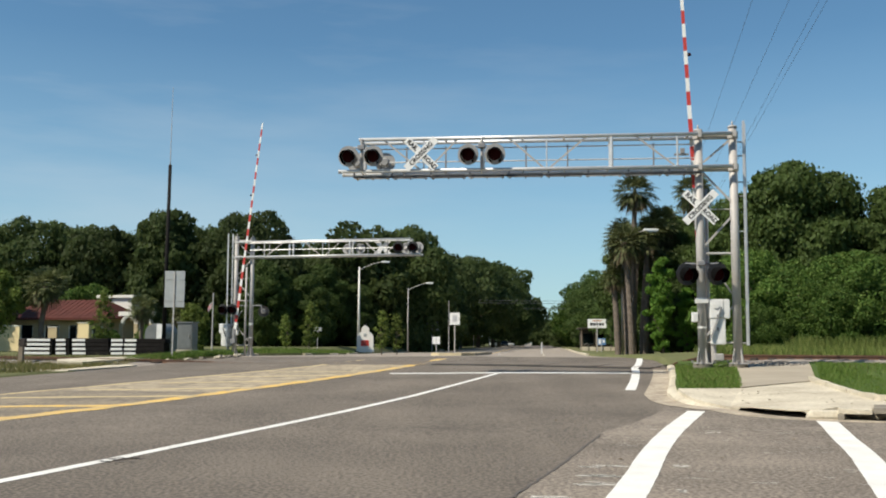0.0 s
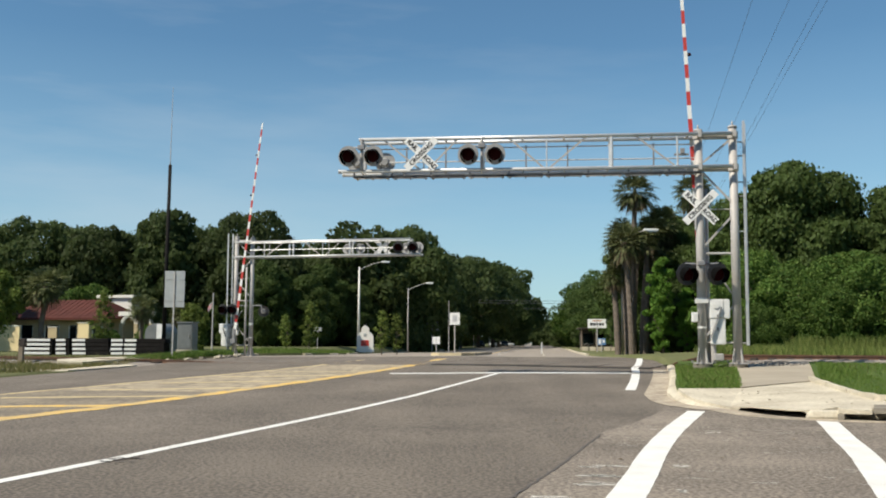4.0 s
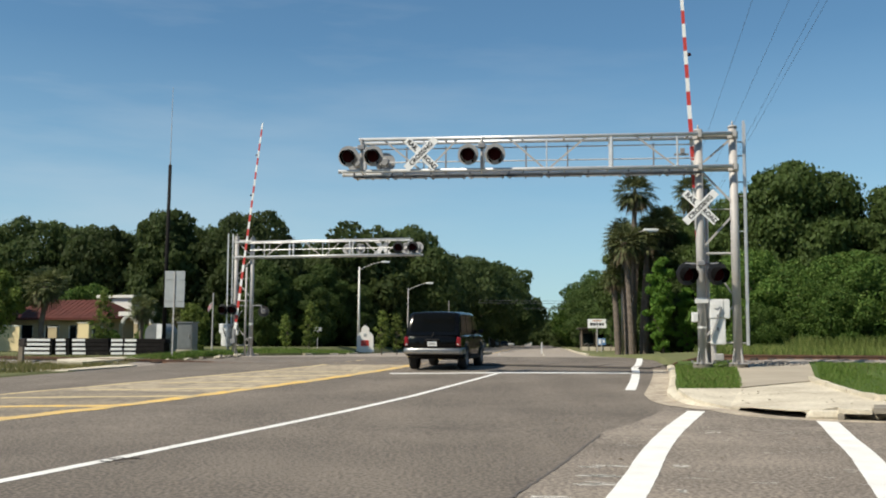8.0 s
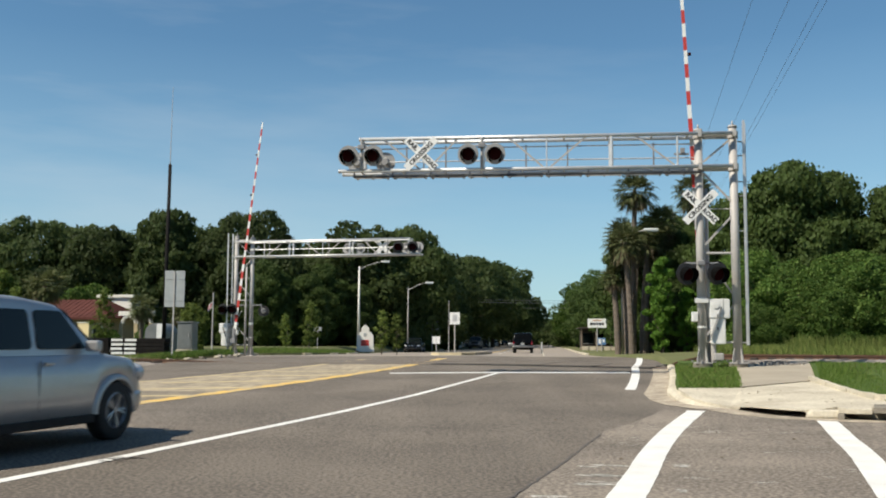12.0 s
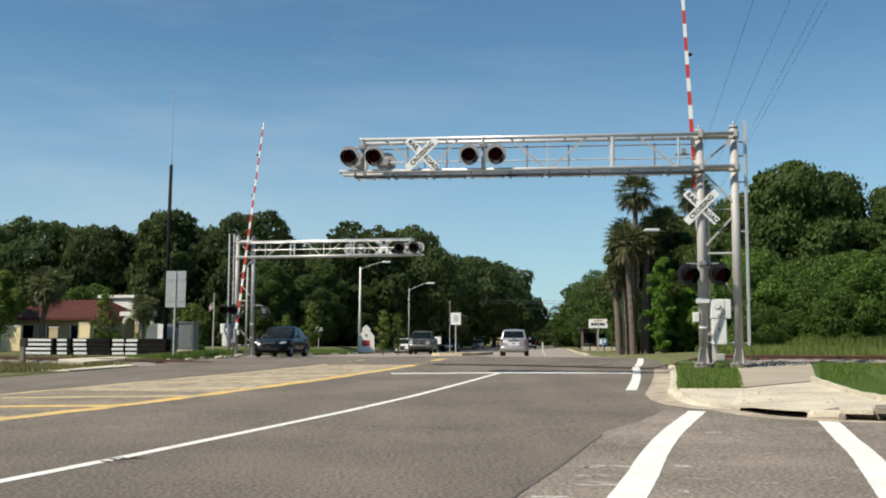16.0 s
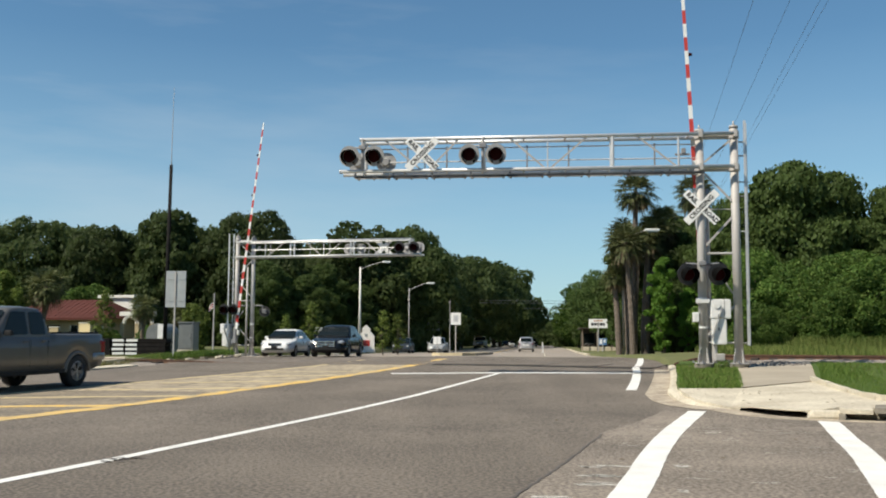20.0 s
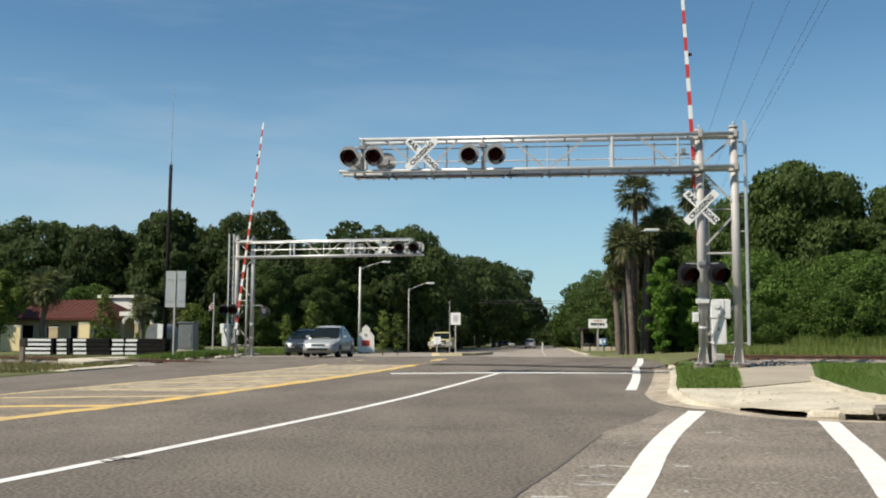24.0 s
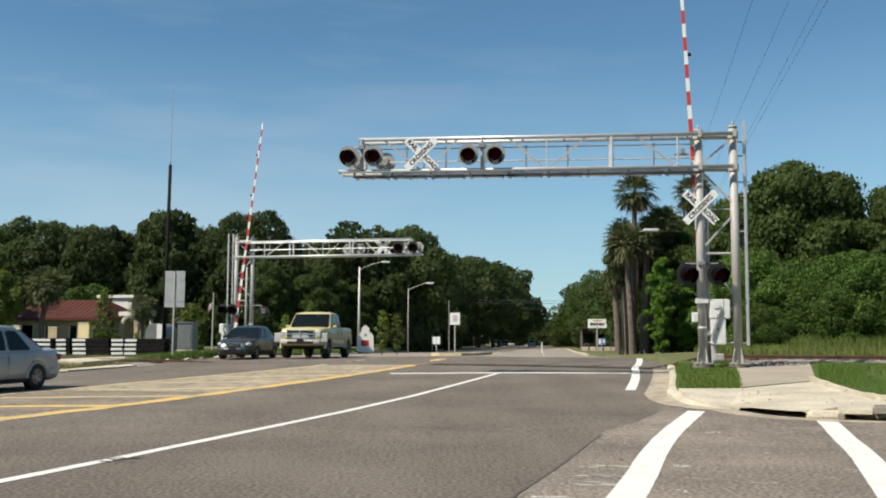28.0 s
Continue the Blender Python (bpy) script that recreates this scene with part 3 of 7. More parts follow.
# ---- railway ----
def build_track():
    d = Vector((1, -0.42, 0)).normalized()
    nr = Vector((0.42, 1, 0)).normalized()
    c = Vector((4.0, 35.0, 0))

    def tz(x):
        yy = track_y(x)
        o = x - lane_x(yy)
        if lo(yy) < o < hi(yy) + 0.6:
            return road_z(yy, x) - 0.03
        return float(np.interp(x, (-60, -14, -9, 8.0, 9.4, 60), (0.45, 0.42, 0.36, 0.44, 0.80, 0.88)))
    rw = thing("railway_track", Matrix.Identity(4), "single railway track with rusty rails", "railway", kind="structure")
    for side in (-1, 1):
        vs, fs = [], []
        prof = [(-0.07, -0.15), (-0.07, -0.13), (-0.012, -0.11), (-0.012, -0.03), (-0.036, -0.025), (-0.036, 0.012), (0.036, 0.012), (0.036, -0.025), (0.012, -0.03), (0.012, -0.11), (0.07, -0.13), (0.07, -0.15)]
        xs = [-70, -40, -25, -17, -13, -8, -2, 3, 4, 4.4, 5, 5.6, 6.2, 8, 12, 16, 24, 40, 70]
        for s in xs:
            p = c + d * s + nr * side * 0.7525
            z = tz(p.x) + 0.01
            for a, b in prof:
                q = p + nr * a
                vs.append((q.x, q.y, z + b))
        k = len(prof)
        for i in range(len(xs) - 1):
            for j in range(k):
                fs.append((i * k + j, i * k + (j + 1) % k, (i + 1) * k + (j + 1) % k, (i + 1) * k + j))
        raw("rail", vs, fs, M_RUST, rw, "rusty steel rail")
    vs, fs = [], []
    for seg in ([-70, -40, -25, -17.5, -16.2], [5.2, 6, 8, 12, 16, 24, 40, 70]):
        base = len(vs)
        for s in seg:
            for a, h in ((-2.6, -0.45), (-1.5, -0.10), (1.5, -0.10), (2.6, -0.45)):
                p = c + d * s + nr * a
                vs.append((p.x, p.y, tz(p.x) + h))
        for i in range(len(seg) - 1):
            for j in range(3):
                q = base + i * 4 + j
                fs.append((q, q + 1, q + 5, q + 4))
    raw("ballast", vs, fs, M_BALL, rw, "grey-brown stone ballast")
    for s in [x * 0.55 for x in range(10, 70)] + [-16 - x * 0.55 for x in range(0, 40)]:
        bm = B()
        box(bm, 0, 0, 0, 0.22, 2.6, 0.12, 0.01)
        ob = part("tie", bm, M_TIE, rw)
        p = c + d * s
        ob.matrix_basis = Matrix.Translation((p.x, p.y, tz(p.x) - 0.13)) @ pose(0, 0, 0, 0, 0, -22.8)
    # crossing panels in the road
    for s in range(-8, 3):
        for off, w in ((-1.25, 0.85), (0, 1.3), (1.25, 0.85)):
            p = c + d * (s * 2.0 + 0.9) + nr * off
            if not lo(p.y) + 0.5 < (p.x - lane_x(p.y)) < hi(p.y):
                continue
            bm = B()
            box(bm, 0, 0, 0, 1.97, w, 0.10, 0.012)
            # the near row is darker right of x = 0.5
            ob = part("crossing_panel", bm, M_PANEL if off < 0 and p.x > 0.5 else M_PANELC, rw)
            ob.matrix_basis = Matrix.Translation((p.x, p.y, road_z(p.y, p.x) - 0.028)) @ pose(0, 0, 0, 0, 0, -22.8)


build_track()


# ---- crossing signals ----
def text_mesh(body, size, parent, m):
    """Lettering in the built-in font, as a thin mesh."""
    cu = bpy.data.curves.new("lettering", "FONT")
    cu.body, cu.size, cu.align_x, cu.align_y, cu.extrude, cu.resolution_u = body, size, "CENTER", "CENTER", 0.0015, 2
    cu.offset = 0.006
    tmp = bpy.data.objects.new("tmp", cu)
    scene.collection.objects.link(tmp)
    me = bpy.data.meshes.new_from_object(tmp.evaluated_get(bpy.context.evaluated_depsgraph_get()))
    bpy.data.objects.remove(tmp)
    me.materials.clear()
    me.materials.append(M_BLACK)
    t = new("lettering", me)
    t.parent = parent
    t.matrix_basis = m
    return t


def crossbuck(parent, m):
    """Two crossed boards; the lettering reads down the one and up the other."""
    for sgn, words, dz in ((1, ("RAIL", "ROAD"), 0.004), (-1, ("CROSSING",), -0.012)):
        bm = B()
        r = m @ Matrix.Rotation(radians(45 * sgn), 4, "Y")
        box(bm, 0, dz, 0, 1.22, 0.01, 0.229, 0.003, r)
        brd = part("crossbuck_board", bm, M_SIGN, parent, "white board with black lettering")
        for i, wd in enumerate(words):
            text_mesh(wd, 0.185, brd, r @ Matrix.Translation(((0 if len(words) == 1 else -0.36 if i == 0 else 0.36), dz - 0.008, 0)) @ pose(0, 0, 0, 90, 0, 0))


VANES = []


def light_unit(parent, x, y, z, face=-1, disc_mat=None, yaw=0.0, nod=0.0, vane=False):
    bm = B()
    m = Matrix.Translation((x, y, z)) @ Matrix.Rotation(radians(yaw) + (0 if face < 0 else math.pi), 4, "Z") @ Matrix.Rotation(radians(nod), 4, "X")
    rod(bm, m @ Vector((0, 0, 0)), m @ Vector((0, 0.02, 0)), 0.305, seg=32)
    bg_ = part("background", bm, disc_mat or M_GREYD, parent, "round grey target disc")
    bm = B()
    n = 20
    rings = []
    for j, (d, r0) in enumerate(((0.0, 0.205), (-0.40, 0.215))):
        rings.append([])
        for i in range(n + 1):
            a = radians(-62 + 304 * i / n)
            cut = d
            if j:
                cut = -0.40 + 0.26 * (1 - math.sin(a)) / 1.6
            rings[-1].append(bm.verts.new(m @ Vector((r0 * math.cos(a) + 0.03 * j, cut, r0 * math.sin(a) - 0.07 * j))))
    for i in range(n):
        bm.faces.new((rings[0][i], rings[0][i + 1], rings[1][i + 1], rings[1][i]))
    bmesh.ops.solidify(bm, geom=bm.faces[:], thickness=0.008)
    part("hood", bm, M_HOOD, bg_, "black hood")
    if vane:
        # a constantly lit bulb; an added dark vane, hinged at its top, imitates flashing
        bm = B()
        rod(bm, m @ Vector((0, -0.004, 0)), m @ Vector((0, -0.02, 0)), 0.07, 0.055, seg=20)
        part("bulb", bm, M_LIT, bg_, "glowing red bulb")
        bm = B()
        rod(bm, (0, 0, -0.19), (0, -0.014, -0.19), 0.185, 0.175, seg=28)
        vn = part("vane", bm, M_LENS, bg_, "dark red vane added to cover the lit bulb")
        vn.matrix_basis = m @ Matrix.Translation((0, -0.03, 0.19))
        VANES.append(vn)
    else:
        bm = B()
        rod(bm, m @ Vector((0, -0.004, 0)), m @ Vector((0, -0.03, 0)), 0.185, 0.165, seg=28)
        part("lens", bm, M_LENS, bg_, "dark red lens")
    bm = B()
    rod(bm, m @ Vector((0, 0.02, 0)), m @ Vector((0, 0.16, 0)), 0.15, 0.10, seg=20)
    part("lamp_case", bm, M_GREYD if disc_mat is M_BLACK else M_DISC, bg_)
    return bg_


def cantilever(m, label, foot, tip, gx=0.0, lights=(-0.42, 0.42), backs=(-0.30, 0.50), bucks=((-7.92, -0.4, 6.03), (0.0, -0.17, 4.42)), k=1.0, walkway=True):
    """A cantilever signal: two masts, a lattice arm along -x, lights, crossbucks, gate and boxes; k scales the arm's length."""
    c = thing("crossing_signal", m, label, "crossing signal", "crossing signals")
    # masts with flared, finned feet
    for j, x in enumerate((0.0, 0.96)):
        bm = B()
        rod(bm, (x, 0, 0), (x, 0, 6.62 + 0.09 * j), 0.125, 0.115, 20)
        rod(bm, (x, 0, 6.62 + 0.09 * j), (x, 0, 6.68 + 0.09 * j), 0.135, 0.12, 20)
        rod(bm, (x, 0, 6.68 + 0.09 * j), (x, 0, 6.82 + 0.09 * j), 0.03, 0.02, 8)
        mast = part("mast", bm, M_GALV, c, "round galvanised mast", True)
        bm = B()
        rod(bm, (x, 0, -0.25), (x, 0, 0.03), 0.27, 0.27, 20)
        part("footing", bm, M_CONCD, mast)
        bm = B()
        box(bm, x, 0, 0.05, 0.46, 0.46, 0.035, 0.006)
        part("base_plate", bm, M_GALV, mast)
        for q in range(4):
            bm = B()
            r = Matrix.Translation((x, 0, 0)) @ Matrix.Rotation(math.pi * (q + 0.35) / 2, 4, "Z")
            vs = [bm.verts.new(r @ Vector(p)) for p in ((0.10, -0.012, 0.065), (0.215, -0.012, 0.065), (0.205, -0.012, 0.14), (0.10, -0.012, 0.58), (0.10, 0.012, 0.065), (0.215, 0.012, 0.065), (0.205, 0.012, 0.14), (0.10, 0.012, 0.58))]
            for f in ((0, 1, 2, 3), (7, 6, 5, 4), (0, 4, 5, 1), (1, 5, 6, 2), (2, 6, 7, 3)):
                bm.faces.new([vs[i] for i in f])
            part("gusset", bm, M_GALV, mast)
            bm = B()
            p = r @ Vector((0.2, 0.2, 0.06))
            rod(bm, p, p + Vector((0, 0, 0.07)), 0.025, seg=6)
            part("anchor_bolt", bm, M_GREYD, mast)
        for z in (1.02, 1.75):
            bm = B()
            rod(bm, (x, 0, z), (x, 0, z + (0.05 if z < 1.5 else 0.13)), 0.128, seg=20)
            if j == 0:
                part("white_band", bm, M_BOX, mast)
            else:
                bm.free()
        for z in (5.56, 6.50):
            bm = B()
            rod(bm, (x, 0, z - 0.1), (x, 0, z + 0.1), 0.15, seg=16)
            box(bm, x, -0.25, z, 0.10, 0.18, 0.2, 0.01)
            part("mast_clamp", bm, M_GALV, mast)
    # arm: chords on two sides of the masts
    zb, zt = 5.56, 6.50 if walkway else 6.40
    for y in (-0.28, 0.28):
        for z, x0 in ((zb, -10.35), (zt, -9.75)):
            bm = B()
            rod(bm, (x0 * k, y, z), (0.90, y, z), 0.055, seg=14)
            rod(bm, (x0 * k - 0.015, y, z), (x0 * k + 0.03, y, z), 0.062, seg=14)
            part("chord", bm, M_ALU, c, "", True)
        for x, r in ((-9.68, 0.05), (-6.16, 0.05), (-2.46, 0.048), (-4.3, 0.022), (-0.62, 0.03), (-7.85, 0.022)):
            if r > 0.04 or y < 0:
                bm = B()
                rod(bm, (x * k, y, zb), (x * k, y, zt), r, seg=10)
                part("upright", bm, M_ALU, c)
    # angle braces, which meet at the foot of every second upright
    for x0, x1 in ((-9.02, -7.98), (-6.87, -7.72), (-5.38, -4.40), (-3.18, -4.20), (-1.78, -0.70)):
        bm = B()
        bar(bm, (x0 * k, -0.28, zt - 0.03), (x1 * k, -0.28, zb + 0.04), 0.012, 0.05)
        part("brace", bm, M_GALV, c)
    for x in (-9.72, -8.5, -7.25, -6.2, -5.0, -3.8, -2.55, -1.3, -0.3):
        for z in (zb, zt):
            bm = B()
            rod(bm, (x * k, -0.28, z), (x * k, 0.28, z), 0.03, seg=8)
            part("cross_tie", bm, M_ALU, c)
    for z in (5.93, 6.33):
        bm = B()
        rod(bm, (-9.75 * k, 0.34, z), (0, 0.34, z), 0.02, seg=8)
        part("handrail", bm, M_ALU, c)
    for x in (-8.44, -7.27, -4.9, -3.69, -1.22):
        bm = B()
        box(bm, x * k, 0.31, (zb + 6.38) / 2, 0.045, 0.03, 6.38 - zb)
        part("rail_post", bm, M_GREYD, c)
    bm = B()
    box(bm, -0.45, 0.15, 6.0, 0.42, 0.05, 0.06, 0.01)
    box(bm, -0.42, 0.15, 6.1, 0.12, 0.12, 0.16, 0.02)
    part("cable_bracket", bm, M_GREYD, c)
    # walkway gratings below, on short hangers
    for i in range(9 if walkway else 0):
        bm = B()
        for q in range(5):
            box(bm, (-9.45 + i * 1.13) * k, -0.2 + q * 0.1, zb - 0.13, 1.05 * k, 0.035, 0.04)
        for q in range(3):
            box(bm, (-9.88 + i * 1.13 + q * 0.45) * k, 0, zb - 0.155, 0.04, 0.52, 0.03)
        part("walkway_grating", bm, M_GREYD if i % 3 else M_GALV, c)
        for y in (-0.26, 0.26):
            bm = B()
            box(bm, (-9.9 + i * 1.13) * k, y, zb - 0.1, 0.05, 0.03, 0.14)
            part("hanger", bm, M_GREYD, c)
    if walkway:
        bm = B()
        box(bm, -4.95 * k, -0.3, zb - 0.18, 9.9 * k, 0.03, 0.045)
        part("walkway_edge", bm, M_BLACK, c)
    # diagonal stays between the masts
    for z0, z1, f in ((5.72, 6.35, 1), (5.4, 4.6, 1), (3.35, 4.15, 1), (0.83, 1.65, 1), (2.0, 2.55, 0)):
        bm = B()
        bar(bm, (0.12, -0.06, z0), (0.86, -0.06, z1), 0.015, 0.06) if f else bar(bm, (0.86, 0.1, z0), (0.5, 0.1, z1), 0.015, 0.05)
        part("brace", bm, M_GALV, c)
    for z, r in ((0.62, 0.03), (3.12, 0.035), (4.38, 0.015), (5.56, 0.05), (6.5, 0.05)):
        bm = B()
        rod(bm, (-0.1, 0.0, z), (1.06, 0.0, z), r, seg=10)
        part("tie_bar", bm, M_GALV, c)
    # slim gate standard behind the front mast
    bm = B()
    rod(bm, (0.22, 0.24, 0.0), (0.22, 0.24, 5.0), 0.06, 0.055, 12)
    part("gate_standard", bm, M_GALV, c, "", True)
    # ladder beside the rear mast
    lad = B()
    bar(lad, (1.22, -0.08, 0.55), (1.25, -0.08, 6.9), 0.03, 0.07)
    bar(lad, (1.32, 0.30, 0.55), (1.35, 0.30, 6.9), 0.03, 0.07)
    ladder = part("ladder", lad, M_ALU, c, "aluminium ladder")
    for q in range(20):
        bm = B()
        z = 0.75 + q * 0.3
        rod(bm, (1.22 + 0.0015 * q, -0.08, z), (1.32 + 0.0015 * q, 0.30, z), 0.016, seg=6)
        part("rung", bm, M_GREYD, ladder)
    for z in (0.62, 3.75, 4.75, 5.15, 5.9, 6.3):
        bm = B()
        bar(bm, (0.96, 0, z), (1.24, 0, z), 0.045, 0.03)
        part("ladder_bracket", bm, M_GREYD if z > 4 else M_ALU, ladder)
    # lights and crossbucks
    fr = -0.36
    for x in (-10.05, -9.32, -6.55, -5.78):
        light_unit(c, x * k, fr - 0.1, 5.98, -1, M_DISC, -8, 6)
    for x in (-9.95, -9.10):
        light_unit(c, x * k, 0.42, 5.94, 1, M_DISC if walkway else M_BLACK)
    for x in (-9.68, -6.16):
        bm = B()
        rod(bm, (x * k, fr + 0.02, zb), (x * k, fr + 0.02, zt), 0.04, seg=10)
        rod(bm, (x * k - 0.45, fr, 6.25), (x * k + 0.45, fr, 6.25), 0.025, seg=8)
        part("lamp_bracket", bm, M_GALV, c)
        bm = B()
        box(bm, x * k, fr - 0.02, 6.25, 0.2, 0.12, 0.13, 0.02)
        part("junction_box", bm, M_GREYD, c)
    for x in lights:
        light_unit(c, x, -0.22, 2.52, -1, M_BLACK, 14)
    for x in backs:
        light_unit(c, x, 0.36, 2.62, 1, M_BLACK, vane=not walkway)
    xs = sorted((*lights, *backs, 0.0))
    bm = B()
    rod(bm, (xs[0], 0.08, 2.84), (xs[-1], 0.08, 2.84), 0.03, seg=8)
    for x in (*lights, *backs):
        rod(bm, (x, 0.08, 2.84), (x, 0.08, 2.6), 0.03, seg=8)
    box(bm, 0.0, -0.1, 2.84, 0.2, 0.14, 0.14, 0.03)
    part("lamp_arm", bm, M_GREYD, c)
    for p in bucks:
        crossbuck(c, Matrix.Translation((p[0] * k, p[1], p[2])))
    # gate mechanism: a wide head over a narrower case
    bm = B()
    box(bm, gx + 0.42, 0.05, 0.93, 0.40, 0.40, 0.72, 0.03)
    gm = part("gate_machine", bm, M_BOX, c, "white gate machine case")
    bm = B()
    box(bm, gx + 0.47, 0.05, 1.56, 0.55, 0.44, 0.54, 0.03)
    hd = part("case_head", bm, M_BOX, gm)
    bm = B()
    rod(bm, (gx + 0.36, -0.17, 1.66), (gx + 0.36, -0.20, 1.66), 0.09, seg=18)
    part("shaft_cover", bm, M_BOX, hd)
    for z in (1.36, 1.0):
        bm = B()
        box(bm, gx + 0.40, -0.172 if z > 1.2 else -0.16, z, 0.05, 0.03, 0.09, 0.008)
        part("latch", bm, M_GREYD, gm)
    bm = B()
    box(bm, gx + 0.56, -0.175, 1.56, 0.012, 0.01, 0.5)
    part("lid_seam", bm, M_GREYD, hd)
    bm = B()
    box(bm, gx - 0.02, -0.14, 1.78, 0.36, 0.10, 0.13, 0.01)
    part("bracket_plate", bm, M_BOX, gm)
    bm = B()
    box(bm, gx - 0.2, -0.02, 1.33, 0.16, 0.2, 0.27, 0.02)
    part("junction_box", bm, M_BOX, gm)
    bm = B()
    rod(bm, (gx + 0.30, 0.0, 0.05), (gx + 0.30, 0.0, 0.6), 0.075, seg=12)
    box(bm, gx + 0.42, -0.08, 0.22, 0.26, 0.2, 0.2, 0.03)
    part("pedestal", bm, M_GALV, gm)
    for q in (-1, 1):
        bm = B()
        bar(bm, (gx + 0.5, 0.05 + 0.26 * q, 1.6), (gx + 0.2, 0.05 + 0.26 * q, 0.75), 0.07, 0.02)
        part("weight_arm", bm, M_GREYD, gm)
    # raised arm with its stripes
    base, top = Vector(foot), Vector(tip)
    d = (top - base).normalized()
    arm = None
    nst = round((top - base).length / 0.406)
    for i in range(nst):
        a, b = base + d * 0.406 * i, base + d * (0.406 * (i + 1) - 0.003)
        w = 0.15 - 0.075 * i / nst
        bm = B()
        bar(bm, a, b, 0.03, w)
        st = part("gate_arm" if arm is None else "stripe", bm, M_RED if i % 2 else M_SIGN, c if arm is None else arm)
        arm = arm or st
    for s in (9.9, 7.6, 5.2):
        bm = B()
        p = base + d * s
        rod(bm, p + Vector((0.05, 0, 0)), p + Vector((0.15, 0, 0)), 0.05, seg=12)
        part("arm_light", bm, M_LENS, arm, "small red lamp")
    bm = B()
    box(bm, base.x + 0.06, base.y, base.z - 0.25, 0.16, 0.12, 0.6, 0.02)
    box(bm, base.x + 0.1, base.y, base.z - 0.65, 0.3, 0.16, 0.26, 0.03)
    part("counterweight", bm, M_GREYD, c, "dark gate counterweight")
    return c


sig_near = cantilever(Matrix.Translation((7.27, 26.7, 0.60)) @ pose(0, 0, 0, 0, 0, -6.0), "galvanised cantilever rail crossing signal with raised striped gate", (0.10, 0.34, 1.4), (-0.42, 0.34, 12.8))
sig_far = cantilever(Matrix.Translation((-10.75, 53.4, 0.36)) @ pose(0, 0, 0, 0, 0, 167.0), "cantilever rail crossing signal beyond the track, gate raised", (0.80, 0.34, 1.5), (-0.56, 0.34, 13.0), 1.05, (-0.65,), (0.98, 1.55), ((-7.92, -0.4, 6.03),), k=0.95, walkway=False)


# ---- trees and shrubs ----
def leaf_cloud(name, rng, blobs, n, size, material, parent, label="", droop=0.3, loose=0.0, wild=0.65):
    """Many small folded leaf clumps over a set of lumps (x, y, z, rx, ry, rz)."""
    bb = np.array(blobs)
    vol = bb[:, 3] * bb[:, 4] + bb[:, 4] * bb[:, 5] + bb[:, 3] * bb[:, 5]
    got_c, got_d, have = [], [], 0
    while have < n:
        m = 2 * n
        pick = rng.choice(len(bb), m, p=vol / vol.sum())
        d = rng.normal(size=(m, 3))
        d /= np.linalg.norm(d, axis=1)[:, None]
        r = (1.0 - 0.34 * rng.random(m) ** 1.6) * (1 + loose * rng.normal(size=m))
        c = bb[pick, :3] + d * r[:, None] * bb[pick, 3:]
        keep = np.ones(m, bool)
        for k in range(len(bb)):        # leave out what lies deep inside another lump
            q = (((c - bb[k, :3]) / bb[k, 3:]) ** 2).sum(1)
            keep &= (q > 0.62) | (pick == k)
        got_c.append(c[keep])
        got_d.append(d[keep])
        have += int(keep.sum())
    c, d = np.concatenate(got_c)[:n], np.concatenate(got_d)[:n]
    nr = d + wild * rng.normal(size=(n, 3)) + np.array([0, 0, 0.3])
    nr /= np.linalg.norm(nr, axis=1)[:, None]
    t = np.cross(nr, rng.normal(size=(n, 3)))
    t /= np.linalg.norm(t, axis=1)[:, None] + 1e-9
    t[:, 2] -= droop * rng.random(n)
    b = np.cross(nr, t)
    s = size * (0.55 + 0.9 * rng.random(n))[:, None]
    w = s * 0.6
    fold = nr * s * 0.16
    v = np.stack([c - t * s, c + b * w + fold, c + t * s, c - b * w + fold], 1).reshape(-1, 3)
    f = np.arange(4 * n).reshape(-1, 4)
    tri = np.concatenate([f[:, [0, 1, 2]], f[:, [0, 2, 3]]])
    me = bpy.data.meshes.new(name)
    me.from_pydata(v.tolist(), [], tri.tolist())
    me.materials.append(material)
    ob = new(name, me)
    ob.parent = parent
    if label:
        ob["label"] = label
    return ob


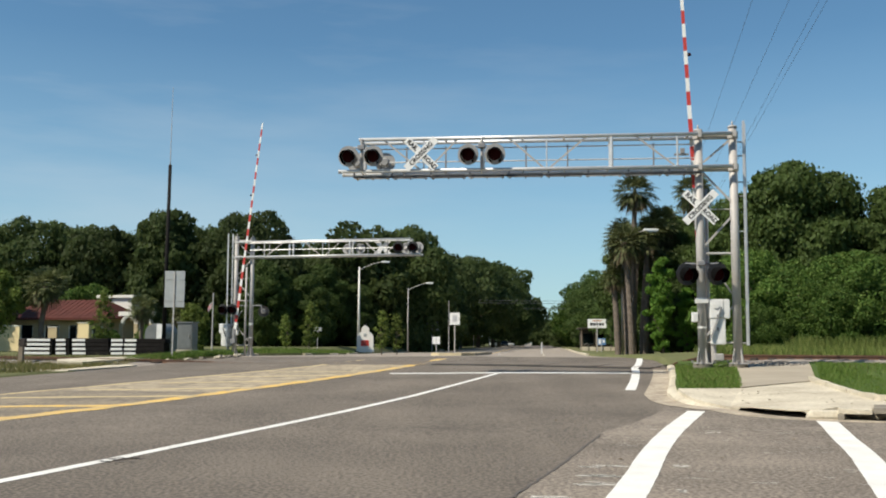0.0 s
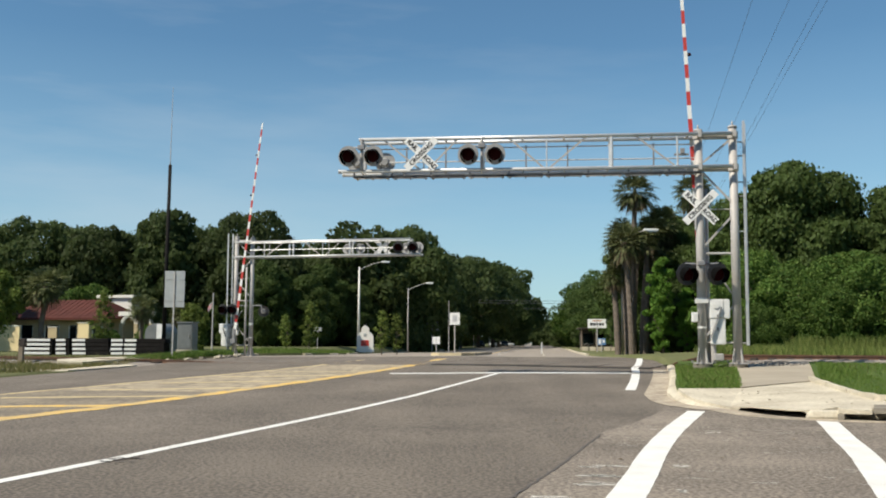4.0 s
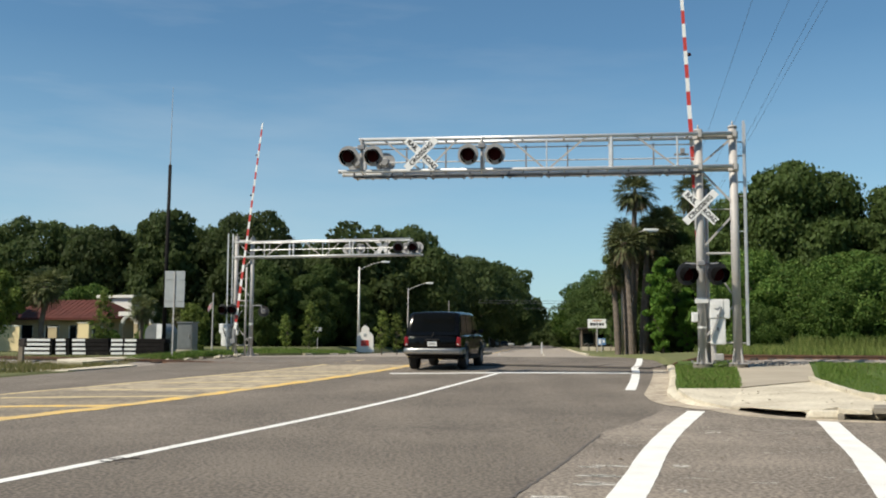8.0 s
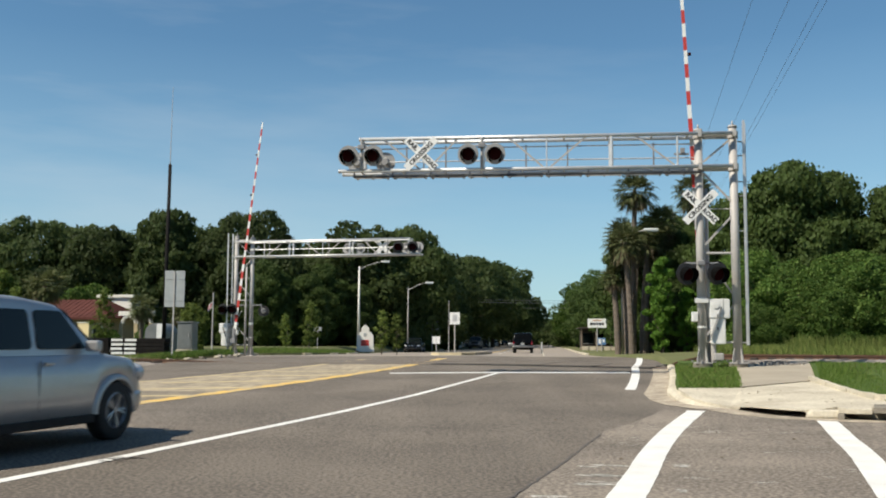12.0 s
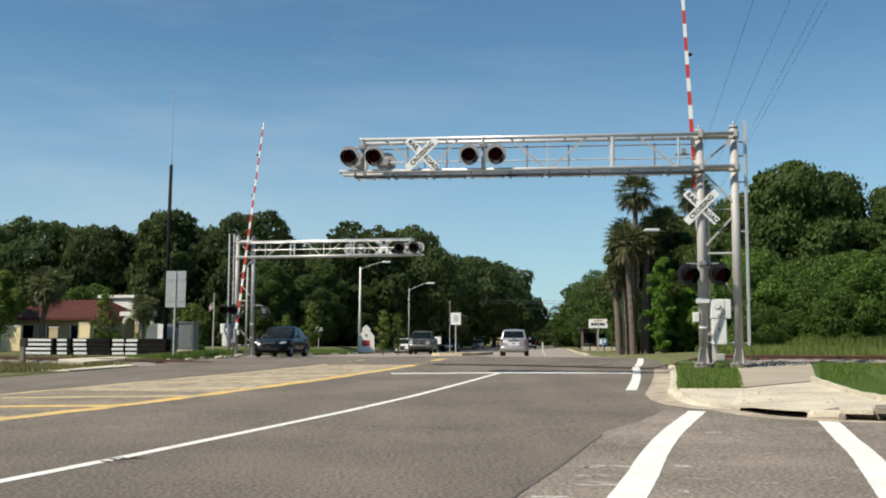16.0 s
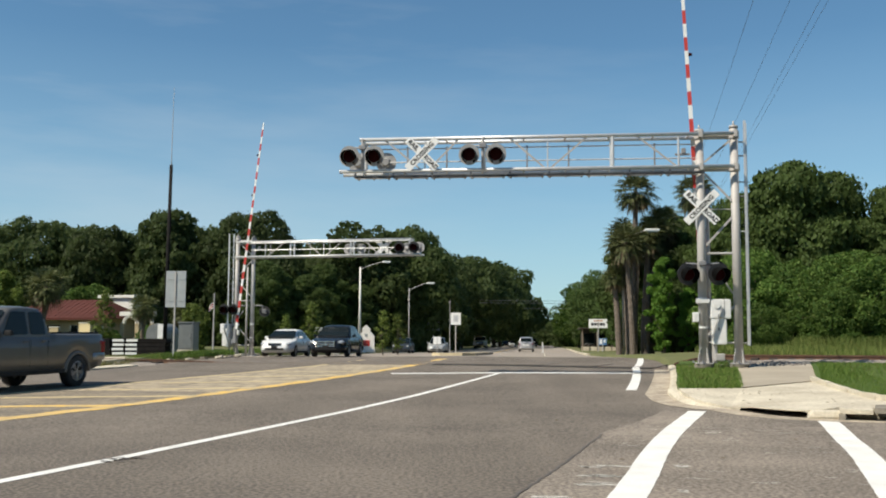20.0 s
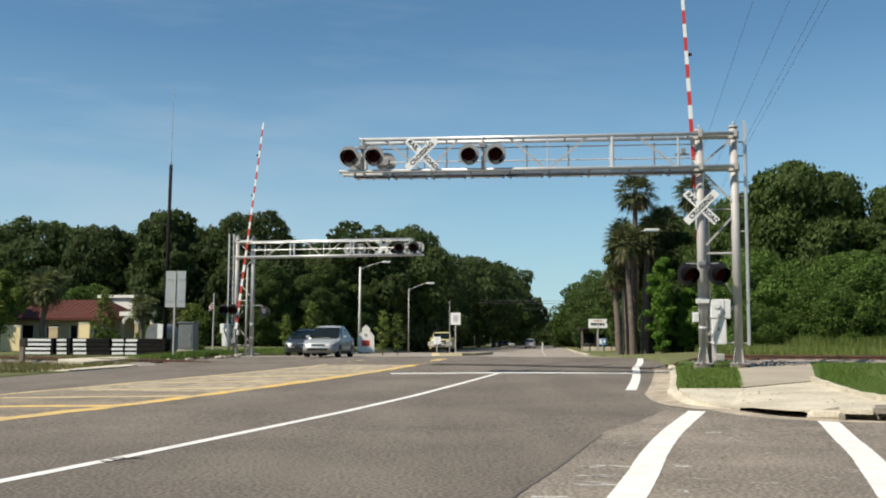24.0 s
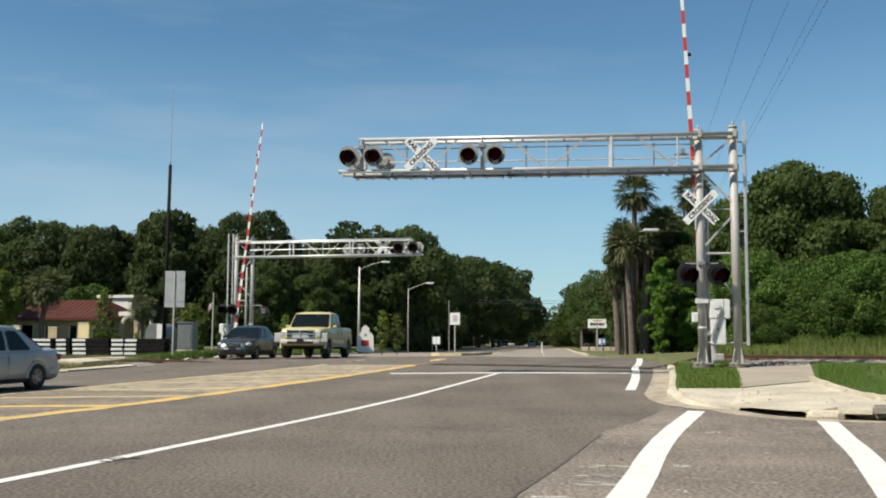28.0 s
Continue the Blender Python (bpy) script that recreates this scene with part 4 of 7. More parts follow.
def make_tree(m, seed, h, rad, material, label, name="oak_tree", n=5200, size=0.33, low=0.14, trunk_r=0.3, lumps=26, mat_bark=None, core=True, loose=0.06, droop=0.3):
    rng = np.random.default_rng(seed)
    t = thing(name, m, label, "tree")
    bm = B()
    top = h * 0.62
    pts = [Vector((0, 0, -0.3))]
    for i in range(1, 6):
        pts.append(Vector((rng.normal() * 0.18 * i * 0.4, rng.normal() * 0.18 * i * 0.4, top * i / 5)))
    for i in range(5):
        rod(bm, pts[i], pts[i + 1], trunk_r * (1.25 - i * 0.2), trunk_r * (1.05 - i * 0.2), 9, False)
    blobs = [(0, 0, h * 0.55, rad * 0.62, rad * 0.62, h * 0.34)] if core else []
    for k in range(lumps):
        a = 2.4 * k + rng.random()
        hh = low + (1 - low) * ((k + 0.5) / lumps)
        prof = math.sin(math.pi * min(1, max(0.06, (hh - low * 0.75) / (1.1 - low * 0.75))) ** 0.8)
        rr = rad * prof * (0.45 + 0.5 * rng.random())
        s = rad * (0.24 + 0.14 * rng.random())
        c = (rr * math.cos(a), rr * math.sin(a), h * hh - s * 0.6)
        blobs.append((*c, s, s, s * 0.75))
        if k % 3 == 0:
            st = pts[min(4, 1 + int(4 * k / lumps))]
            mid = st.lerp(Vector(c), 0.5) + Vector((0, 0, 0.3))
            rod(bm, st, mid, trunk_r * 0.4, trunk_r * 0.26, 6, False)
            rod(bm, mid, c, trunk_r * 0.26, trunk_r * 0.08, 6, False)
    part("trunk", bm, mat_bark or M_BARK, t, "", True)
    for x, y, z, sx, _, sz in blobs[1:] if core else []:     # smaller sprays over each lump
        for _ in range(3):
            u = rng.normal(size=3) + np.array([x, y, 0]) / rad * 0.8 + np.array([0, 0, 0.5])
            u /= np.linalg.norm(u)
            q = sx * (0.26 + 0.22 * rng.random())
            blobs.append((x + u[0] * sx * 0.9, y + u[1] * sx * 0.9, z + u[2] * sz * 0.9, q, q, q * 0.75))
    leaf_cloud("crown", rng, blobs, n, size, material, t, droop=droop, loose=loose, wild=0.45 if droop > 0.5 else 0.7)
    return t


def place(src, x, y, s, rz, label="", sz=1.0, dz=0.0):
    return copy_thing(src, Matrix.Translation((x, y, verge_z(x, y) + dz)) @ pose(0, 0, 0, 0, 0, rz) @ Matrix.Diagonal((s, s, s * sz, 1)))


def make_palm(m, seed, h, crown, label, fronds=50, trunk_r=0.165, skirt=True, bend=None):
    """A cabbage palm: rough trunk, fan fronds that arch out, a skirt of dead ones."""
    rng = np.random.default_rng(seed)
    t = thing("palm_tree", m, label, "palm tree")
    bm = B()
    px, py = 0.0, 0.0
    lean = rng.normal(size=2) * 0.03
    n = 14
    last = Vector((0, 0, -0.2))
    for i in range(n):
        z = h * (i + 1) / n
        q = (z / h) ** 1.5
        nxt = Vector((bend * q if bend is not None else lean[0] * z + 0.05 * math.sin(i), lean[1] * z, z))
        rod(bm, last, nxt, trunk_r * (1.2 - 0.25 * i / n), trunk_r * (1.08 - 0.25 * i / n), 10, False)
        last = nxt
    part("trunk", bm, M_PALMT, t, "rough grey-brown trunk")
    def frond_ring(name, count, e0, e1, reach, hang, material, label):
        vs, fs = [], []
        for k in range(count):
            az = 2.4 * k + rng.normal() * 0.25
            el = math.asin(min(0.98, max(-0.97, e0 + (e1 - e0) * (k + 0.5) / count)))
            u = Vector((math.cos(az) * math.cos(el), math.sin(az) * math.cos(el), math.sin(el)))
            side = u.cross(Vector((0, 0, 1)))
            side = side.normalized() if side.length > 0.05 else Vector((1, 0, 0))
            upv = side.cross(u)
            stem = last + u * crown * reach * (0.8 + 0.35 * rng.random())
            base = len(vs)
            q = side * 0.02
            vs += [tuple(last - q), tuple(last + q), tuple(stem + q), tuple(stem - q)]
            fs.append((base, base + 1, base + 2, base + 3))
            for j in range(19):
                a = radians(-105 + 210 * j / 18 + rng.normal() * 4)
                dirn = u * math.cos(a) + side * math.sin(a)
                ln = crown * 0.6 * (0.72 + 0.28 * math.cos(a)) * (0.75 + 0.45 * rng.random())
                mid = stem + dirn * ln * 0.55 + upv * 0.05 - Vector((0, 0, ln * 0.1))
                tip = mid + dirn * ln * 0.3 - Vector((0, 0, ln * hang * (0.6 + 0.7 * rng.random())))
                w = dirn.cross(upv).normalized() * 0.028 * crown
                base = len(vs)
                vs += [tuple(stem), tuple(mid + w), tuple(tip), tuple(mid - w)]
                fs.append((base, base + 1, base + 2, base + 3))
        raw(name, vs, fs, material, t, label)
    frond_ring("crown", fronds, 1.0, -0.8, 0.5, 0.18, M_FROND, "fan-shaped green fronds")
    if skirt:
        frond_ring("dead_fronds", fronds // 5, -0.6, -0.95, 0.35, 0.5, M_DEAD, "hanging brown dead fronds")
    return t


oakA = make_tree(pose(-45, 104, 0.15), 11, 14.0, 6.4, M_OAK, "broad dark green live oak", n=36000, size=0.155, lumps=56, loose=0.11, droop=1.3)
oakB = make_tree(pose(-36.5, 100, 0.15), 12, 13.0, 5.6, M_OAK, "dark green live oak with drooping foliage", n=34000, size=0.155, lumps=54, loose=0.11, droop=1.3)
oakC = make_tree(pose(-28.3, 98, 0.15), 13, 14.6, 4.1, M_OAK, "tall dark green oak", n=36000, size=0.155, lumps=58, loose=0.11, droop=1.3)
oakL = make_tree(pose(-9.5, 106, 0.15), 14, 14.0, 6.0, M_OAK, "dark green oak in the row of trees", n=9000, size=0.32, lumps=36)
oakH = make_tree(pose(-6, 150, 0.15), 16, 14.0, 7.6, M_OAK, "spreading oak with a high crown over the roadside", n=16000, size=0.24, low=0.34, lumps=44, droop=0.9)
oakR = make_tree(pose(33.5, 180, 0.15), 15, 13.5, 6.0, M_MID, "oak beside the far road, its green lightened for sun and haze", n=15000, size=0.2, lumps=40)
for i, (x, y, s, k) in enumerate(((-41, 106, 1.06, 1), (-26.5, 103, 1.05, 1), (-33, 103, 0.90, 0), (-23.5, 101, 1.0, 1), (-19.8, 99, 1.03, 0), (-14.5, 108, 0.87, 1),
                                  (-4.5, 110, 1.02, 0), (-12, 118, 0.9, 3), (-51, 104, 0.95, 2), (-57, 107, 1.0, 3), (-63, 100, 1.0, 3),
                                  (-1, 128, 0.92, 1), (-2, 140, 1.0, 5), (3.0, 165, 1.12, 5), (7.0, 190, 1.2, 5), (11.0, 210, 1.33, 5), (14.0, 238, 1.25, 5), (18.5, 266, 1.1, 5), (23, 312, 1.1, 5), (-5.5, 170, 1.1, 3), (-1, 205, 1.15, 3), (4, 245, 1.2, 3), (9, 290, 1.2, 3),
                                  (-26, 118, 0.95, 3), (-38, 120, 1.0, 3), (-46, 122, 1.05, 3), (-17, 124, 1.0, 3), (-6, 140, 1.05, 3),
                                  (32, 215, 1.0, 4), (22, 136, 0.75, 4), (25, 150, 0.9, 4), (21.6, 108, 0.72, 4), (24, 96, 0.8, 4), (30, 120, 0.9, 4), (45, 300, 1.1, 4), (53, 360, 1.2, 3), (30, 420, 1.2, 3), (44, 520, 1.0, 3), (54, 520, 1.0, 3), (38, 560, 1.0, 3), (62, 560, 1.0, 3), (28, 540, 1.0, 3))):
    place((oakA, oakB, oakC, oakL, oakR, oakH)[k], x, y, s, 67 * i, dz=-0.8 if -24 < x < 2 and y < 140 else 0.0)
# thicket beyond the track on the right
bushA = make_tree(pose(22.5, 45, 0.6), 21, 5.4, 3.0, M_BUSH, "bright green vine-covered shrub", "shrub", n=34000, size=0.068, low=0.02, trunk_r=0.1, lumps=24)
bushB = make_tree(pose(19.5, 44, 0.6), 22, 4.4, 2.8, M_BUSH, "dense bright green shrub", "shrub", n=32000, size=0.066, low=0.02, trunk_r=0.1, lumps=22)
for i, (x, y, s, k) in enumerate(((15.0, 46.8, 0.92, 0), (17.3, 45.8, 0.98, 1), (14.9, 44.0, 0.5, 1), (25.5, 42.5, 1.0, 1), (17.8, 43.5, 0.75, 1), (21.5, 41.0, 0.62, 0), (24.5, 38.5, 0.6, 1), (20.3, 46.5, 0.92, 0), (29, 43, 1.0, 0))):
    place((bushA, bushB)[k], x, y, s, 71 * i)
thickA = make_tree(pose(19.0, 52, 0.6), 23, 10.6, 3.4, M_THICK, "tall dense olive green tree behind the shrubs", "thicket_tree", n=52000, size=0.088, low=0.12, trunk_r=0.2, lumps=38, loose=0.13, droop=1.3)
for i, (x, y, s) in enumerate(((21.6, 53, 0.95), (24.6, 51, 0.84), (27.2, 50, 0.78), (31, 50, 0.8), (14.3, 57.2, 0.62), (14.4, 60, 0.82), (13.4, 66, 0.8), (17.4, 55, 0.86), (28, 55, 1.0), (34, 50, 0.9), (16.0, 67, 0.8), (-16.8, 97, 0.85), (-12.6, 99, 0.8), (-20.6, 96, 0.72), (-8.9, 101, 0.62), (-15.6, 85, 0.72), (-12.4, 87, 0.62))):
    place(thickA, x, y, s, 83 * i)
for seed, x, y, h, bend, crown in ((31, 11.28, 56.4, 9.82, 0.23, 1.53), (34, 10.71, 53.98, 6.47, -0.37, 1.44), (37, 10.09, 54.9, 4.55, -0.24, 0.96), (33, 12.17, 57.34, 8.03, 1.08, 1.43), (35, 11.61, 58.28, 6.81, 0.47, 1.38), (36, 11.91, 56.87, 7.38, 0.47, 1.38),
                                   (39, 16.1, 61.0, 10.5, 0.2, 1.68), (42, 12.5, 57.34, 6.44, 0.38, 1.38), (44, 10.8, 55.35, 6.38, -0.27, 1.23), (45, 12.03, 56.59, 7.0, 0.19, 1.28), (38, 11.47, 59.22, 7.56, -0.28, 1.28)):
    make_palm(pose(x, y, 0.45), seed, h, crown, "tall cabbage palm with a round grey-green crown" if h > 9 else "cabbage palm in a close clump of palms", bend=bend)
palmB = make_palm(pose(-25.3, 60, 0.5), 32, 4.1, 1.6, "short cabbage palm on the lawn")
for i, (x, y, s) in enumerate(((-28.7, 61, 0.9), (-19.6, 62, 0.74), (-19.2, 70, 0.66))):
    place(palmB, x, y, s, 40 * i)
youngA = make_tree(pose(-20.7, 58, 0.5), 41, 3.7, 0.72, M_YOUNG, "slim young tree with pale green leaves", "young_tree", n=900, size=0.1, low=0.15, trunk_r=0.04, lumps=22, core=False, loose=0.45)
for i, (x, y, s) in enumerate(((-10.0, 72, 1.0), (-4.5, 71, 0.85), (-3.4, 71, 0.8), (-11.5, 70, 0.7))):
    place(youngA, x, y, s, 60 * i)
lawnA = make_tree(pose(-16.4, 63, 0.5), 43, 3.1, 1.15, M_YOUNG, "bushy olive green young tree on the lawn", "young_tree", n=5000, size=0.09, low=0.12, trunk_r=0.06, lumps=26, loose=0.25)
make_tree(pose(-27.4, 58.5, 0.45), 47, 5.0, 1.25, M_YOUNG, "young tree with bright yellow-green leaves on a clear stem", "young_tree", n=5200, size=0.1, low=0.5, trunk_r=0.09, lumps=24, loose=0.2)
place(bushB, -29.0, 83, 0.42, 20)
place(bushB, -25.6, 83, 0.5, 120)
place(bushB, -35.5, 94, 1.45, 20)
vine = make_tree(pose(11.95, 52, 0.6), 24, 5.4, 0.9, M_VINE, "narrow column of bright green vines", "vine_column", n=10000, size=0.07, low=0.02, trunk_r=0.1, lumps=22)
place(vine, 13.6, 53, 0.8, 70, sz=0.85)
place(vine, 14.5, 53.5, 0.7, 170, sz=0.9)
place(thickA, 15.2, 58, 0.72, 40)
paleA = make_tree(pose(26.8, 190, 0.2), 61, 13.0, 5.2, M_BUSH, "rounded pale green tree far along the road", "shade_tree", n=9000, size=0.2, low=0.18, trunk_r=0.25)
place(paleA, 31.5, 205, 0.9, 60)


# ---- roadside things ----
def pole_sign():
    s = thing("road_sign", pose(-12.72, 45, verge_z(-12.72, 45), 0, 0, -4), "back of a tall grey aluminium road sign on a post", "road sign")
    bm = B()
    box(bm, 0, -0.03, 1.9, 0.07, 0.04, 4.3, 0.005)
    part("post", bm, M_GALV, s)
    for x, w in ((-0.24, 0.46), (0.27, 0.46)):
        bm = B()
        box(bm, x, 0.0, 3.25, w, 0.012, 1.72, 0.004)
        part("sign_panel", bm, M_SIGNB, s)
    for z in (2.7, 3.72):
        bm = B()
        box(bm, 0.01, -0.012, z, 0.95, 0.02, 0.05, 0.004)
        part("stiffener", bm, M_SIGNB, s)


def antenna_pole():
    p = thing("antenna_pole", pose(-14.62, 50, 0.55, 0, 0.3, 0), "tall black pole with a thin whip antenna", "pole")
    bm = B()
    rod(bm, (0, 0, -0.3), (0, 0, 10.0), 0.11, 0.085, 14)
    part("shaft", bm, M_SLAB, p, "", True)
    bm = B()
    rod(bm, (0, 0, 10.0), (0, 0, 14.2), 0.022, 0.012, 8)
    part("whip_antenna", bm, M_GALV, p)
    bm = B()
    rod(bm, (0, 0, 9.9), (0, 0, 10.15), 0.05, 0.03, 10)
    part("cap", bm, M_GREYD, p)


def panel_stack(x, y, w, ends, label, rz=-20):
    """Stacked crossing slabs with white-painted ends: ends gives the white stretches from 0 to 1."""
    s = thing("slab_stack", pose(x, y, 0.42, 0, 0, rz), label, "slab stack", "stacked slabs by the track")
    rng = random.Random(int(x * 100))
    for k in range(4):
        j = rng.uniform(-0.03, 0.03)
        bm = B()
        box(bm, j, 0, 0.13 + 0.225 * k, w, 0.9, 0.195, 0.015)
        sl = part("slab", bm, M_SLAB, s)
        for a, b in ends:
            bm = B()
            box(bm, j + (-0.5 + (a + b) / 2) * w, -0.02, 0.13 + 0.225 * k, (b - a) * w, 0.9, 0.125, 0.01)
            part("white_end", bm, M_SIGN, sl, "white-painted end")
        if k < 3:
            for q in (-0.4, 0.0, 0.4):
                bm = B()
                box(bm, q * w, 0.05, 0.243 + 0.225 * k, w * 0.38, 0.75, 0.04)
                part("spacer", bm, M_SLAB, s)


def roadside_left():
    pole_sign()
    antenna_pole()
    panel_stack(-21.07, 50.0, 1.65, ((0.02, 0.92),), "stack of slabs with wide white ends", -2)
    panel_stack(-19.72, 50.0, 0.75, ((0.08, 0.75),), "short stack of dark slabs with white ends", -2)
    panel_stack(-18.25, 50.0, 1.9, ((0.0, 0.36),), "stack of dark slabs with a white end", -2)
    panel_stack(-16.88, 50.0, 0.64, ((0.02, 0.96),), "short stack of white-painted slabs", -2)
    panel_stack(-15.45, 50.0, 2.1, ((0.0, 0.29),), "long stack of black slabs with white ends", -2)
    p = thing("marker_post", pose(-18.6, 42.2, verge_z(-18.6, 42.2)), "weathered wooden marker post with a dark top", "post")
    bm = B()
    box(bm, 0, 0, 0.4, 0.2, 0.2, 1.1, 0.02)
    part("post", bm, M_WOOD, p)
    bm = B()
    box(bm, 0.04, 0, 0.95, 0.3, 0.22, 0.36, 0.03)
    part("post_head", bm, M_WOODD, p)
    c = thing("relay_cabinet", pose(-14.3, 53.5, 0.5, 0, 0, -5), "tall grey metal relay cabinet by the track", "cabinet")
    bm = B()
    box(bm, 0, 0, 0.95, 0.85, 0.9, 1.5, 0.03)
    part("case", bm, M_CAB, c)
    bm = B()
    box(bm, 0, 0, 1.73, 0.95, 1.0, 0.07, 0.02)
    part("lid", bm, M_CAB, c)
    bm = B()
    box(bm, 0, 0, 0.08, 0.95, 1.0, 0.3, 0.01)
    part("plinth", bm, M_CONC, c)
    bm = B()
    box(bm, 0, -0.46, 0.95, 0.7, 0.02, 1.3, 0.01)
    dr = part("case_door", bm, M_CAB, c)
    bm = B()
    box(bm, 0.25, -0.49, 1.0, 0.03, 0.04, 0.18, 0.008)
    part("handle", bm, M_GALV, dr)
    h = thing("equipment_house", pose(-16.2, 55, 0.5, 0, 0, -8), "rounded grey equipment house with a white door", "equipment house")
    bm = B()
    n = 12
    prof = [(-0.6, 0)] + [(-0.6 * math.cos(math.pi * i / n), 1.1 + 0.6 * math.sin(math.pi * i / n)) for i in range(n + 1)] + [(0.6, 0)]
    fr = [bm.verts.new((a, -0.9, b)) for a, b in prof]
    bk = [bm.verts.new((a, 0.9, b)) for a, b in prof]
    bm.faces.new(fr)
    bm.faces.new(bk[::-1])
    for i in range(len(prof)):
        j = (i + 1) % len(prof)
        bm.faces.new((fr[i], bk[i], bk[j], fr[j]))
    bmesh.ops.recalc_face_normals(bm, faces=bm.faces)
    part("shell", bm, M_CAB, h)
    bm = B()
    box(bm, 0.28, -0.92, 0.95, 0.34, 0.04, 1.4, 0.01)
    part("door", bm, M_BOX, h, "white door")
    # slim white pipes beside the far signal
    for x, y, z in ((-11.5, 55.5, 1.6),):
        p = thing("marker_pipe", pose(x, y, 0.5), "slim white plastic marker pipe in the grass", "marker")
        bm = B()
        rod(bm, (0, 0, -0.1), (0, 0, z), 0.05, 0.045, 10)
        part("pipe", bm, M_BOX, p)
        bm = B()
        rod(bm, (0, 0, z), (0, 0, z + 0.08), 0.055, 0.03, 10)
        part("cap", bm, M_GREYD, p)


def flagpole():
    f = thing("flagpole", pose(-12.8, 53.0, 0.45), "slim grey flagpole with a small limp striped flag", "flagpole")
    bm = B()
    rod(bm, (0, 0, -0.1), (0, 0, 3.35), 0.05, 0.035, 10)
    part("pole", bm, M_GALV, f)
    bm = B()
    bmesh.ops.create_uvsphere(bm, u_segments=10, v_segments=6, radius=0.05, matrix=Matrix.Translation((0, 0, 3.38)))
    part("finial", bm, M_GALV, f)
    for k in range(5):
        # hanging folds, each stripe a strip of cloth
        vs, fs = [], []
        for i in range(7):
            u = i / 6
            for v in (0, 1):
                z = 2.90 - 0.065 * (k + v) - 0.24 * u * u
                vs.append((-0.04 - 0.24 * u, 0.04 * math.sin(9 * u + 0.4 * (k + v)), z))
        for i in range(6):
            fs.append((2 * i, 2 * i + 1, 2 * i + 3, 2 * i + 2))
        raw("flag_stripe", vs, fs, M_RED if k % 2 else M_SIGN, f, "red stripe" if k % 2 else "white stripe")


def sunlit_patches():
    """Added low panels before the building that stand in for sunlit patches of its wall."""
    for x, w, z0, z1, m_, lab in ((-36.5, 1.8, 0.3, 2.4, M_SUNLIT, "cream panel standing in for a sunlit patch of the building"), (-32.9, 0.8, 0.3, 2.3, M_STUCCO, "small ochre panel standing in for a sunlit patch of wall"),
                                  (-30.3, 1.0, 0.3, 2.66, M_SUNLIT, "narrow cream panel standing in for a sunlit patch of wall"), (-38.5, 2.0, 0.3, 1.35, M_SUNLIT, "low cream panel standing in for a sunlit patch of wall")):
        t = thing("screen_wall", pose(x, 80.5, 0, 0, 0, -8), lab, "wall")
        bm = B()
        box(bm, 0, 0, (z0 + z1) / 2, w, 0.2, z1 - z0, 0.02)
        part("wall", bm, m_, t)
        bm = B()
        box(bm, 0, 0, z1 + 0.03, w + 0.08, 0.28, 0.07, 0.015)
        part("coping", bm, M_STUCW, t)


